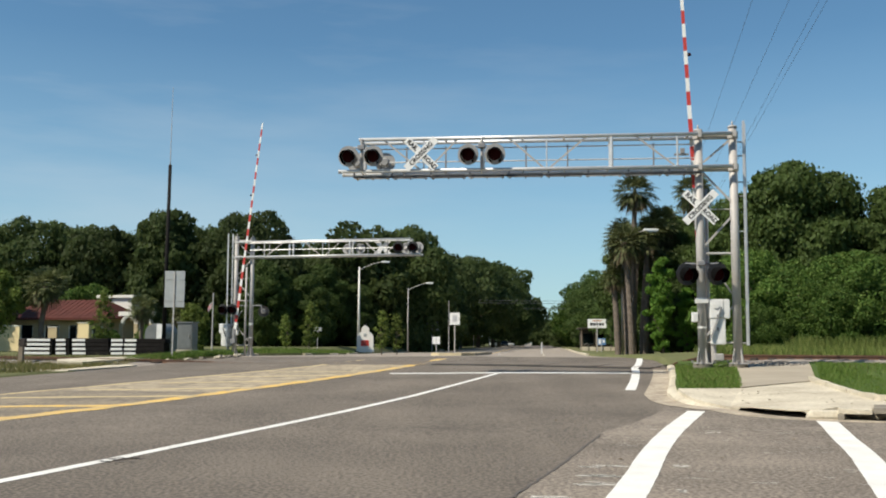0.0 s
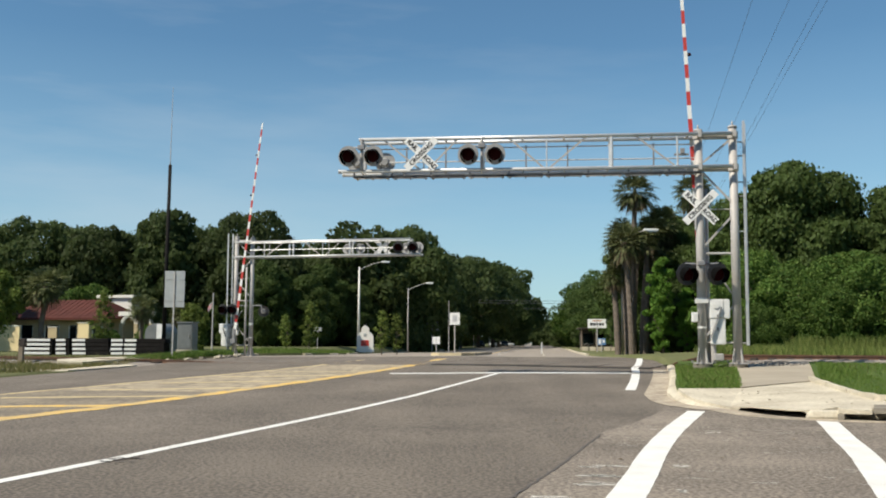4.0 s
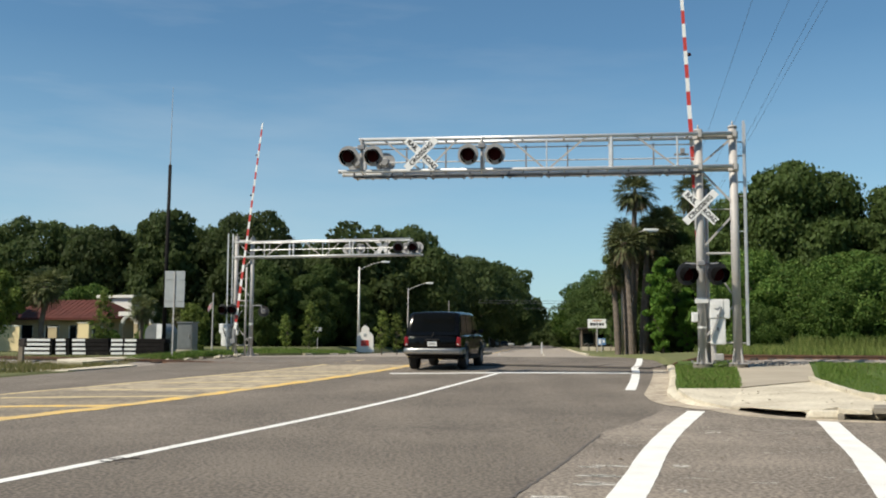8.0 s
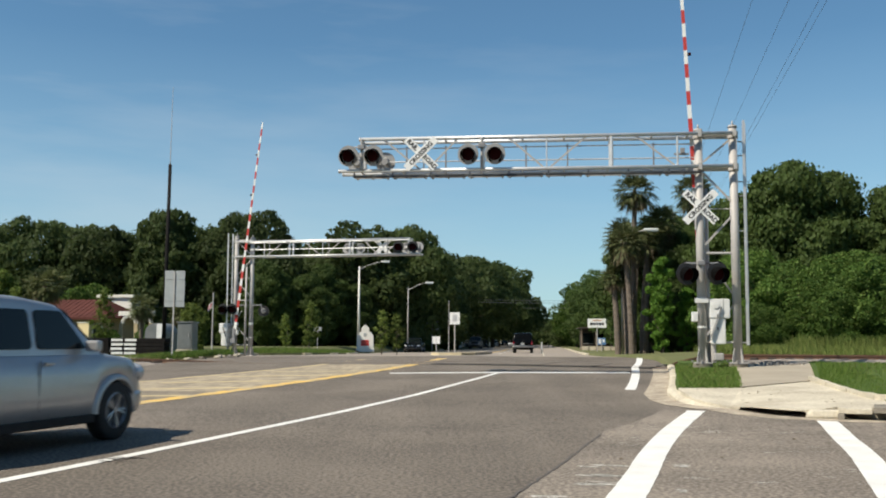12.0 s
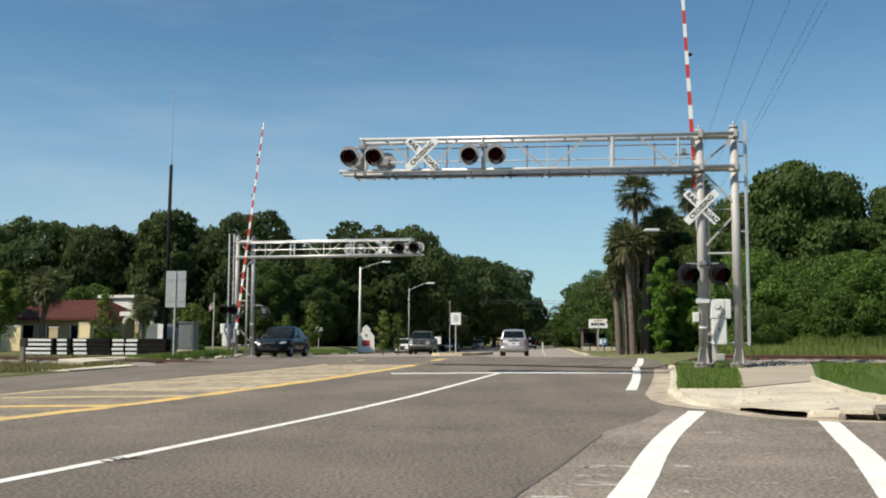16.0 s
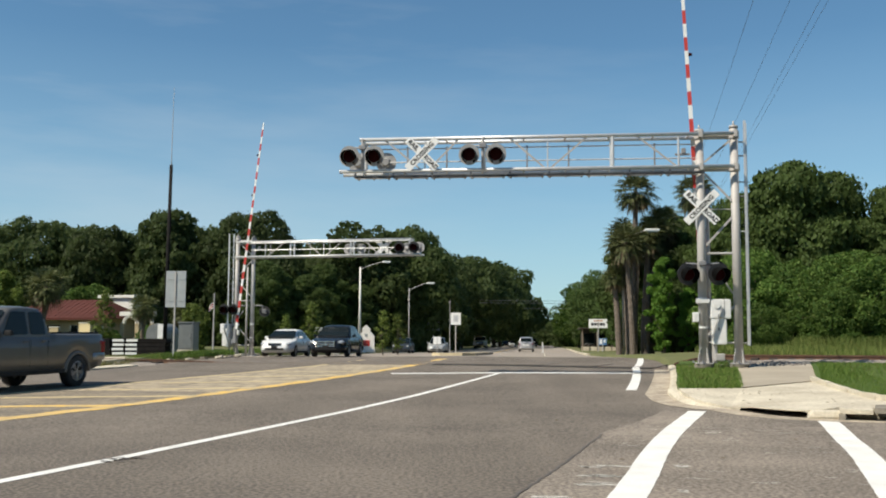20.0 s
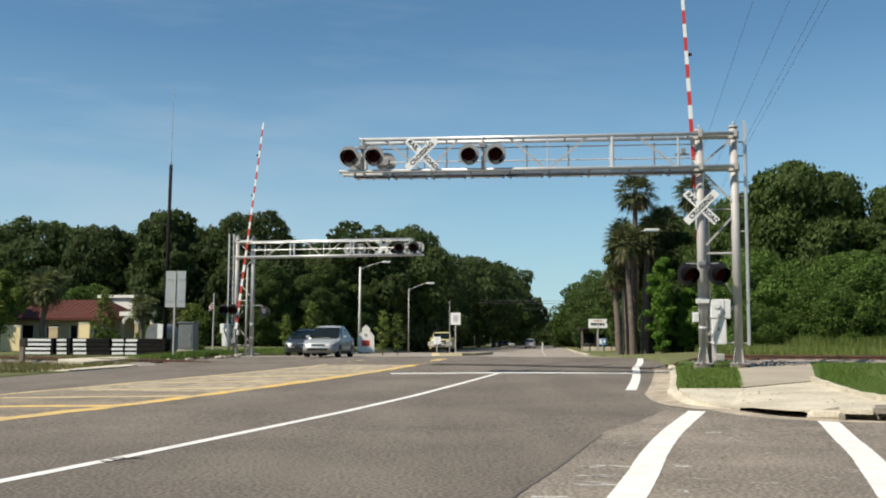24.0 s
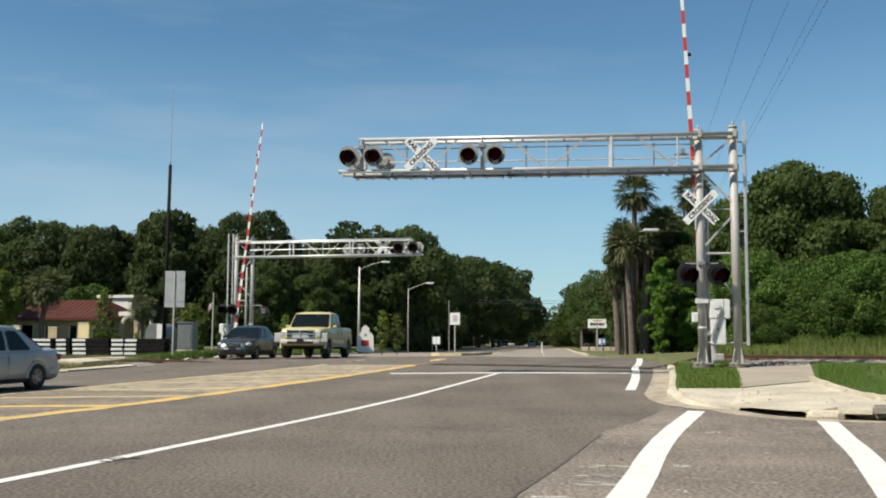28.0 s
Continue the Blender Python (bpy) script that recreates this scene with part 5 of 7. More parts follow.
def station_building():
    b = thing("station_building", pose(-33.9, 88, 0.35, 0, 0, -8), "single-storey cream building with a red hipped roof", "building")
    w, d, h = 8.6, 6.4, 2.85

    def wall(x0, x1, y, openings):
        """A wall along x at y with openings (a, b, z0, z1)."""
        bm = B()
        xs = sorted({x0, x1, *[o[0] for o in openings], *[o[1] for o in openings]})
        for a, c in zip(xs, xs[1:]):
            op = [o for o in openings if o[0] <= a and o[1] >= c]
            if not op:
                box(bm, (a + c) / 2, y, h / 2, c - a, 0.25, h)
            else:
                z0, z1 = op[0][2], op[0][3]
                if z0 > 0.01:
                    box(bm, (a + c) / 2, y, z0 / 2, c - a, 0.25, z0)
                box(bm, (a + c) / 2, y, (z1 + h) / 2, c - a, 0.25, h - z1)
        part("wall", bm, M_STUCCO, b)
    ops = [(-3.4, -2.2, 0.9, 2.2), (-1.1, 0.3, 0.9, 2.2), (1.2, 2.0, 0.0, 2.2), (3.4, 4.3, 0.9, 2.2)]
    wall(-w / 2, w / 2, -d / 2, ops)
    wall(-w / 2, w / 2, d / 2, [])
    for s in (-1, 1):
        bm = B()
        box(bm, s * (w / 2 - 0.125), 0, h / 2, 0.25, d - 0.52, h)
        part("wall", bm, M_STUCCO, b)
    for a, c, z0, z1 in ops:
        bm = B()
        box(bm, (a + c) / 2, -d / 2 + 0.03, (z0 + z1) / 2, c - a, 0.05, z1 - z0)
        wn_ = part("window" if z0 > 0.1 else "door", bm, M_DKGLASS, b)
        for sx in (a + 0.03, c - 0.03):
            bm = B()
            box(bm, sx, -d / 2 - 0.01, (z0 + z1) / 2, 0.07, 0.12, z1 - z0)
            part("frame", bm, M_STUCW, wn_)
    bm = B()
    ov = 1.1
    e = [bm.verts.new(p) for p in ((-w / 2 - ov, -d / 2 - ov, h), (w / 2 + ov, -d / 2 - ov, h), (w / 2 + ov, d / 2 + ov, h), (-w / 2 - ov, d / 2 + ov, h))]
    r0, r1 = bm.verts.new((-w / 2 + 1.5, 0, h + 1.75)), bm.verts.new((w / 2 - 1.3, 0, h + 1.75))
    bm.faces.new((e[0], e[1], r1, r0))
    bm.faces.new((e[1], e[2], r1))
    bm.faces.new((e[2], e[3], r0, r1))
    bm.faces.new((e[3], e[0], r0))
    bm.faces.new(e[::-1])
    rf = part("roof", bm, M_REDROOF, b, "red standing-seam roof")
    for i in range(21):
        x = -w / 2 - ov + 0.5 + i * 0.5
        lim = 1.0
        if x < -w / 2 + 1.5:
            lim = (x + w / 2 + ov) / (1.5 + ov)
        if x > w / 2 - 1.3:
            lim = (w / 2 + ov - x) / (1.3 + ov)
        lim = max(0.08, min(1, lim))
        bm = B()
        bar(bm, (x, -d / 2 - ov, h + 0.02), (x, -d / 2 - ov + lim * (d / 2 + ov), h + 0.02 + lim * 1.75), 0.03, 0.04)
        part("seam", bm, M_REDROOF, rf)
    bm = B()
    box(bm, 0, -d / 2 - ov, h - 0.1, w + 2 * ov, 0.05, 0.2)
    part("fascia", bm, M_REDROOF, b)
    # arched porch
    pc = thing("arched_porch", pose(-27.3, 85, 0.35, 0, 0, -8), "cream arched porch beside the red-roofed building", "porch")
    for x in (-1.4, 0.0, 1.4):
        bm = B()
        box(bm, x, 0, 1.2, 0.35, 0.35, 2.4, 0.02)
        part("column", bm, M_STUCCO, pc)
    bm = B()
    for k in range(2):
        for i in range(10):
            a0, a1 = math.pi * i / 10, math.pi * (i + 1) / 10
            cx = -0.7 + 1.4 * k
            am = (a0 + a1) / 2
            box(bm, 0, 0, 0, 0.24, 0.3, 0.3, 0, Matrix.Translation((cx + 0.62 * math.cos(am), 0, 2.4 + 0.62 * math.sin(am))) @ Matrix.Rotation(-am, 4, "Y"))
    box(bm, 0, 0, 3.25, 3.3, 0.4, 0.4, 0.02)
    part("arch", bm, M_STUCW, pc)
    hall = thing("white_hall", pose(-31.6, 96, 0.3, 0, 0, -8), "white flat-roofed building behind the trees", "building")
    bm = B()
    box(bm, 0, 0, 2.5, 3.4, 6, 5.0, 0.03)
    part("wall", bm, M_STUCW, hall)
    bm = B()
    box(bm, 0, 0, 5.2, 3.8, 6.4, 0.3, 0.05)
    part("cornice", bm, M_STUCW, hall)


def street_lamp(x, y, h, arm, label, rz=0.0, r=0.16):
    s = thing("street_lamp", pose(x, y, verge_z(x, y) - 0.05, 0, 0, rz), label, "street lamp", "street lamps")
    bm = B()
    rod(bm, (0, 0, 0), (0, 0, h), r, r * 0.6, 14)
    part("pole", bm, M_STUCW if r > 0.1 else M_GALV, s, "pale concrete pole", True)
    bm = B()
    last = Vector((0, 0, h - 0.25))
    for i in range(1, 7):
        k = i / 6
        nx = Vector((arm * k, 0, h - 0.25 + 0.75 * (0.35 * k + 0.65 * math.sin(k * math.pi / 2))))
        rod(bm, last, nx, 0.035, 0.03, 8, False)
        last = nx
    part("arm", bm, M_GALV, s)
    bm = B()
    sg = 1 if arm > 0 else -1
    box(bm, last.x + sg * 0.35, 0, last.z + 0.02, 0.85, 0.34, 0.16, 0.06)
    hd = part("lamp_head", bm, M_BOX, s, "pale cobra-head lamp")
    bm = B()
    box(bm, last.x + sg * 0.42, 0, last.z - 0.08, 0.5, 0.26, 0.08, 0.03)
    part("lamp_glass", bm, M_HEAD, hd)
    return s


def shrine_sign():
    s = thing("welcome_sign", pose(-7.3, 90, verge_z(-7.3, 90)) @ Matrix.Diagonal((0.88, 0.88, 0.88, 1)), "cream gabled masonry sign with a red panel", "sign")
    bm = B()
    pr = [(-0.88, 0.3), (0.88, 0.3), (0.88, 1.75), (0.55, 2.15), (0.42, 2.15), (0.42, 2.55), (0, 2.95), (-0.42, 2.55), (-0.42, 2.15), (-0.55, 2.15), (-0.88, 1.75)]
    f = [bm.verts.new((a, -0.2, b)) for a, b in pr]
    g = [bm.verts.new((a, 0.2, b)) for a, b in pr]
    bm.faces.new(f)
    bm.faces.new(g[::-1])
    for i in range(len(pr)):
        j = (i + 1) % len(pr)
        bm.faces.new((f[i], g[i], g[j], f[j]))
    bmesh.ops.recalc_face_normals(bm, faces=bm.faces)
    part("gable", bm, M_STUCW, s)
    bm = B()
    box(bm, 0, 0, 0.18, 1.9, 0.6, 0.36, 0.03)
    part("plinth", bm, M_STUCW, s)
    bm = B()
    box(bm, -0.02, -0.22, 0.98, 0.84, 0.04, 0.62, 0.01)
    pn = part("panel", bm, M_RED, s, "red panel")
    for z in (1.1, 0.88):
        bm = B()
        box(bm, -0.02, -0.245, z, 0.55, 0.01, 0.05)
        part("writing_bar", bm, M_BLACK, pn)
    bm = B()
    box(bm, 0, -0.215, 1.85, 0.3, 0.03, 0.3, 0.02)
    part("niche", bm, M_SIGNB, s)


def small_sign(x, y, zc, w, h, mat_, label, post=0.05, bars=()):
    z0 = (verge_z(x, y) if abs(x - lane_x(y)) > 9 or x > lane_x(y) + 5 else road_z(y, x)) - 0.05
    s = thing("road_sign", pose(x, y, z0, 0, 0, -5), label, "road sign")
    bm = B()
    rod(bm, (0, 0.03, 0), (0, 0.03, zc + h / 2), post, seg=8)
    part("post", bm, M_GALV, s)
    bm = B()
    box(bm, 0, 0, zc, w, 0.02, h, 0.006)
    pn = part("sign_panel", bm, mat_, s)
    for bx, bz, bw, bh, bmat in bars:
        bm = B()
        box(bm, bx, -0.015, zc + bz, bw, 0.01, bh)
        part("writing_bar", bm, bmat, pn)


def roadside_far():
    street_lamp(-8.2, 93, 7.9, 2.2, "pale concrete street lamp with a long arm", 0, 0.135)
    street_lamp(-3.65, 100, 6.7, 1.9, "distant grey street lamp on a slim pole", 0, 0.075)
    street_lamp(10.37, 55, 6.75, 1.39, "street lamp half hidden among palms", 0, 0.062)
    shrine_sign()
    isl = [(-7.2, 61), (-6.6, 60.2), (-5.2, 60.2), (-4.5, 61), (-4.5, 84), (-5.8, 92), (-7.2, 84)]
    slab("median_island", [on_road(y, o) for o, y in isl], 0.16, M_WORN, "raised concrete median island with yellow painted nose", "median island", 0.3, lambda x, y: road_z(y, x))
    nose = [(-7.25, 61.0), (-6.6, 60.1), (-5.2, 60.1), (-4.45, 61.0), (-4.45, 62.2), (-7.25, 62.2)]
    slab("median_nose", [on_road(y, o) for o, y in nose], 0.175, M_NOSE, "pale yellow painted nose of the median island", "median island", 0.3, lambda x, y: road_z(y, x))
    small_sign(0.8, 63, 2.47, 0.66, 0.80, M_SIGN, "white rectangular road sign on the median", 0.04, ((0, 0.02, 0.3, 0.42, M_ALU),))
    small_sign(-0.6, 90, 1.15, 0.72, 0.70, M_SIGN, "small white notice board on the grass")
    small_sign(16.2, 100, 3.0, 1.95, 0.95, M_SIGN, "white shop sign with dark lettering", 0.06, ((0, 0.28, 0.9, 0.09, M_AMBER), (-0.58, -0.08, 0.26, 0.28, M_BLACK), (-0.27, -0.08, 0.24, 0.28, M_BLACK), (0.02, -0.08, 0.22, 0.28, M_BLACK), (0.32, -0.08, 0.26, 0.28, M_BLACK), (0.6, -0.08, 0.18, 0.28, M_BLACK)))
    small_sign(16.5, 99, 1.1, 0.8, 0.7, mat("blue_panel", (0.10, 0.22, 0.42), (0.08, 0.18, 0.36), 4.0, 0.5), "blue and white notice board", 0.05, ((-0.2, 0, 0.25, 0.5, M_SIGN), (0.2, 0.05, 0.2, 0.3, M_SIGN)))
    small_sign(-1.2, 108, 2.9, 1.5, 1.1, M_CAB, "back of a dark sign board under the trees", 0.05)
    small_sign(-9.7, 74, 1.75, 0.6, 0.3, M_SIGNB, "small sign on a slim post on the lawn", 0.035)
    small_sign(9.55, 92, 0.6, 0.13, 1.0, M_SIGN, "slim white delineator post")
    # utility poles along the far road
    for x, y, h in ((0.6, 92, 5.0), (2.4, 138, 6.4), (6.0, 185, 6.0), (12.2, 250, 9.0), (19.6, 312, 9.0), (27.5, 400, 8),  (33, 233, 4.6), (17.0, 90, 7.2)):
        p = thing("utility_pole", pose(x, y, 0.1), "slim pale utility pole far along the road", "pole", "utility poles")
        bm = B()
        rod(bm, (0, 0, 0), (0, 0, h), 0.02 + 0.0002 * y, 0.015 + 0.0002 * y, 8)
        part("shaft", bm, M_GALV, p)
        bm = B()
        rod(bm, (0, 0, h), (0, 0, h + 0.1), 0.07, 0.03, 8)
        part("cap", bm, M_GALV, p)


def roadside_shop():
    """A low dark shopfront behind the sign."""
    b = thing("roadside_shop", pose(21.0, 116, 0.25, 0, 0, -6), "low dark shopfront with a pale base beside the road", "building")
    bm = B()
    box(bm, 0, 0, 1.3, 8.4, 5, 2.6, 0.02)
    part("wall", bm, M_WOODD, b)
    bm = B()
    box(bm, 0, -0.4, 2.68, 9.2, 6.4, 0.16, 0.03)
    part("roof", bm, M_WOODD, b, "flat dark roof")
    bm = B()
    box(bm, 0, -2.62, 0.25, 8.6, 0.2, 0.5, 0.02)
    part("base", bm, M_CONC, b, "pale painted base")
    for k in range(5):
        bm = B()
        box(bm, -3.4 + 1.7 * k, -2.53, 1.45, 1.2, 0.05, 1.2, 0.01)
        w_ = part("window", bm, M_DKGLASS, b)
        bm = B()
        box(bm, -3.4 + 1.7 * k, -2.56, 0.83, 1.3, 0.1, 0.06, 0.01)
        part("sill", bm, M_GREYD, w_)
        bm = B()
        rod(bm, (-4.2 + 1.7 * k, -3.4, 0), (-4.2 + 1.7 * k, -3.4, 2.6), 0.06, seg=8)
        part("post", bm, M_WOOD, b)


def cable(name, a, b, sag, label, r=0.007, n=16):
    a, b = Vector(a), Vector(b)
    vs, fs = [], []
    side = (b - a).cross(Vector((0, 0, 1))).normalized()
    for i in range(n + 1):
        k = i / n
        p = a.lerp(b, k) - Vector((0, 0, 4 * sag * k * (1 - k)))
        for c in range(6):
            g = math.pi * c / 3
            vs.append(tuple(p + side * r * math.cos(g) + Vector((0, 0, r * math.sin(g)))))
    for i in range(n):
        for c in range(6):
            fs.append((i * 6 + c, i * 6 + (c + 1) % 6, i * 6 + 6 + (c + 1) % 6, i * 6 + 6 + c))
    ob = raw(name, vs, fs, M_WIRE)
    return tagged(ob, label, "cable", "overhead cables")


def wires():
    p = thing("utility_pole", pose(18.9, 74, 0.4), "wooden utility pole hidden in the trees", "pole", "utility poles")
    bm = B()
    rod(bm, (0, 0, 0), (0, 0, 9.8), 0.15, 0.11, 10)
    part("shaft", bm, M_WOODD, p)
    bm = B()
    box(bm, -0.2, 0, 9.3, 2.4, 0.1, 0.12)
    part("crossarm", bm, M_WOODD, p)
    for x0, x1, z in ((-0.9, 17.9, 10.4), (0.15, 18.7, 10.5), (0.9, 19.4, 10.4), (1.02, 19.5, 10.1)):
        cable("overhead_cable", (x0, -20, z), (x1, 74, 9.5), 0.25, "thin dark overhead cable across the sky", 0.005)
    for y, z in ((150, 8.3), (150, 7.9), (176, 8.0)):
        cable("overhead_cable", (-10, y, z), (32, y + 10, z), 0.3, "thin dark cable spanning the far road", 0.03)


def drain():
    d = thing("storm_drain", pose(6.78, 14.62, road_z(14.6), 0, 0, -24), "concrete storm drain inlet with a dark opening", "storm drain")
    rng = random.Random(3)
    for x0, x1, mt in ((-0.70, -0.22, M_CONC), (-0.20, 0.42, M_CONCD), (0.44, 0.78, M_CONC), (0.80, 1.32, M_CONCD)):
        bm = B()
        yf, tilt = rng.uniform(-0.08, 0.03), rng.uniform(-0.02, 0.02)
        tops = ((x0, yf), ((x0 + x1) / 2, yf + rng.uniform(-0.05, 0.05)), (x1, yf + rng.uniform(-0.04, 0.04)), (x1 - 0.02, 0.82), (x0 + 0.02, 0.8))
        up = [bm.verts.new((x, y, 0.185 + tilt + rng.uniform(-0.012, 0.012))) for x, y in tops]
        dn = [bm.verts.new((x, y, 0.105 + tilt)) for x, y in tops]
        bm.faces.new(up)
        for i in range(5):
            bm.faces.new((up[i], dn[i], dn[(i + 1) % 5], up[(i + 1) % 5]))
        bmesh.ops.recalc_face_normals(bm, faces=bm.faces)
        part("cover_piece", bm, mt, d, "cracked stained concrete cover piece")
    for x in (-0.66, 1.26):
        bm = B()
        box(bm, x, 0.3, 0.03, 0.1, 0.75, 0.14, 0.01)
        part("side_wall", bm, M_CONCD, d)
    # black block deep in the opening, painting in the shade of the recess
    bm = B()
    box(bm, 0.3, 0.55, 0.03, 1.85, 0.1, 0.14)
    part("throat_shade", bm, M_BLACK, d)
    k = thing("kerb_block", pose(6.0, 15.02, road_z(15.0), 0, 0, -16), "worn cream concrete kerb block by the drain", "kerb")
    bm = B()
    box(bm, 0, 0.12, 0.05, 0.58, 0.34, 0.20, 0.09)
    for v in bm.verts:      # broken, sloping ends
        v.co.z -= 0.35 * max(0.0, abs(v.co.x) - 0.16) if v.co.z > 0.05 else 0.0
        v.co.y += 0.03 * math.sin(9 * v.co.x + 1)
    part("block", bm, M_CONC, k)


def scuffs():
    """Old paint remnants and cracks on the asphalt near the crosswalk."""
    rng = random.Random(5)
    vs, fs = [], []
    rows = [(1.1, 1.45, 8.3), (1.2, 1.62, 8.8), (1.42, 1.8, 9.5), (1.3, 1.5, 9.4), (0.68, 0.95, 7.58), (3.45, 3.7, 12.85), (2.25, 2.42, 9.43), (1.9, 2.0, 7.9)]
    for i in range(120):
        x0, x1, yy = rows[i % len(rows)]
        ln, w = rng.uniform(0.3, 0.9) * (x1 - x0), rng.uniform(0.008, 0.026)
        x, y = rng.uniform(x0, x1 - ln * 0.7), yy + rng.normalvariate(0, 0.05)
        if i > 64:
            x, y = rng.uniform(2.0, 5.0), rng.uniform(8.0, 14)
            ln, w = rng.uniform(0.06, 0.3), rng.uniform(0.005, 0.014)
        b = len(vs)
        for q in range(5):
            k = q / 4
            ww = w * math.sin(math.pi * (0.1 + 0.8 * k)) * rng.uniform(0.6, 1.2)
            vs += [(x + ln * k, y - 0.3 * ln * k - ww, road_z(y) + 0.005), (x + ln * k, y - 0.3 * ln * k + ww, road_z(y) + 0.005)]
        for q in range(4):
            fs.append((b + 2 * q, b + 2 * q + 2, b + 2 * q + 3, b + 2 * q + 1))
    tagged(raw("paint_remnants", vs, fs, M_REMN), "faded white paint remnants on the asphalt", "road marking", kind="stuff")
    vs, fs = [], []
    for pts in (((0.5, 7.4), (0.65, 7.85), (0.97, 8.85), (1.23, 9.68), (1.7, 11.3), (2.05, 12.45)),):
        for (x0, y0), (x1, y1) in zip(pts, pts[1:]):
            m = 6
            for q in range(m):
                k0, k1 = q / m, (q + 1) / m
                b = len(vs)
                for k in (k0, k1):
                    x, y = x0 + (x1 - x0) * k, y0 + (y1 - y0) * k
                    j = 0.012 * math.sin(7 * x + 13 * y) + 0.004 * math.sin(61 * y)
                    vs += [(x + j - 0.008 - 0.02 * abs(math.sin(9 * y)), y, road_z(y) + 0.007), (x + j + 0.010, y, road_z(y) + 0.007)]
                fs.append((b, b + 1, b + 3, b + 2))
    for _ in range(16):
        x, y, r = rng.uniform(-3.42, -3.05), rng.uniform(9.55, 10.0), rng.uniform(0.012, 0.05)
        b = len(vs)
        for q in range(7):
            a = 0.8976 * q
            rr = r * rng.uniform(0.6, 1.2)
            vs.append((x + 1.8 * rr * math.cos(a), y + 0.7 * rr * math.sin(a), road_z(y) + 0.010))
        fs.append(tuple(range(b, b + 7)))
    tagged(raw("asphalt_cracks", vs, fs, M_TAR), "dark tar-filled cracks in the asphalt", "crack", kind="stuff")


def blades(name, rng, pts_fn, n, hgt, label, material=None):
    vs, fs = [], []
    for _ in range(n):
        x, y, z, s = pts_fn(rng)
        h = hgt * s * rng.uniform(0.5, 1.3)
        a = rng.uniform(0, 6.28)
        w = 0.012 + 0.02 * hgt
        dx, dy = math.cos(a) * w, math.sin(a) * w
        lx, ly = rng.uniform(-0.4, 0.4) * h, rng.uniform(-0.4, 0.4) * h
        b = len(vs)
        vs += [(x - dx, y - dy, z - 0.01), (x + dx, y + dy, z - 0.01), (x + lx, y + ly, z + h)]
        fs.append((b, b + 1, b + 2))
    ob = raw(name, vs, fs, material or M_BLADE)
    return tagged(ob, label, "grass", kind="stuff")


def in_quad(q):
    def fn(rng):
        u, v = rng.random(), rng.random()
        a = Vector(q[0]).lerp(Vector(q[1]), u)
        b = Vector(q[3]).lerp(Vector(q[2]), u)
        p = a.lerp(b, v)
        return p.x, p.y, verge_z(p.x, p.y) + 0.02, 1.0
    return fn


def litter():
    """Loose ballast stones round the masts, a few dry leaves on the apron."""
    rng = random.Random(12)
    vs, fs = [], []
    for _ in range(260):
        x, y = rng.uniform(7.2, 10.4), rng.uniform(27.0, 29.6)
        r = rng.uniform(0.018, 0.05)
        z = verge_z(x, y) + 0.06
        b = len(vs)
        for k in range(5):
            a = 1.257 * k + rng.uniform(-0.3, 0.3)
            q = r * rng.uniform(0.7, 1.2)
            vs.append((x + q * math.cos(a), y + q * math.sin(a), z - 0.02))
        for k in range(3):
            a = 2.09 * k + rng.uniform(-0.4, 0.4)
            vs.append((x + 0.5 * r * math.cos(a), y + 0.5 * r * math.sin(a), z + r * rng.uniform(0.5, 0.9)))
        fs += [(b + 5, b + 6, b + 7), (b, b + 1, b + 5), (b + 1, b + 6, b + 5), (b + 1, b + 2, b + 6), (b + 2, b + 3, b + 6), (b + 3, b + 7, b + 6), (b + 3, b + 4, b + 7), (b + 4, b + 5, b + 7), (b + 4, b, b + 5)]
    tagged(raw("ballast_stones", vs, fs, M_BALL), "loose grey ballast stones round the mast feet", "stones", kind="stuff")
    vs, fs = [], []
    for _ in range(41):
        x, y = rng.uniform(4.9, 8.0), rng.uniform(15.6, 20.0)
        if _ > 34:
            x, y = rng.uniform(1.0, 5.5), rng.uniform(7.5, 15)
        z = max(road_z(y) + 0.012, verge_z(x, y) + 0.05 if _ <= 34 else 0.0)
        a, r = rng.uniform(0, 6.28), rng.uniform(0.02, 0.05)
        c, s = math.cos(a) * r, math.sin(a) * r
        b = len(vs)
        vs += [(x - c, y - s, z), (x + s * 0.5, y - c * 0.5, z + 0.012), (x + c, y + s, z + 0.004), (x - s * 0.5, y + c * 0.5, z + 0.012)]
        fs += [(b, b + 1, b + 2), (b, b + 2, b + 3)]
    tagged(raw("fallen_leaves", vs, fs, M_DEAD), "dry brown leaves scattered on the pavement", "leaves", kind="stuff")


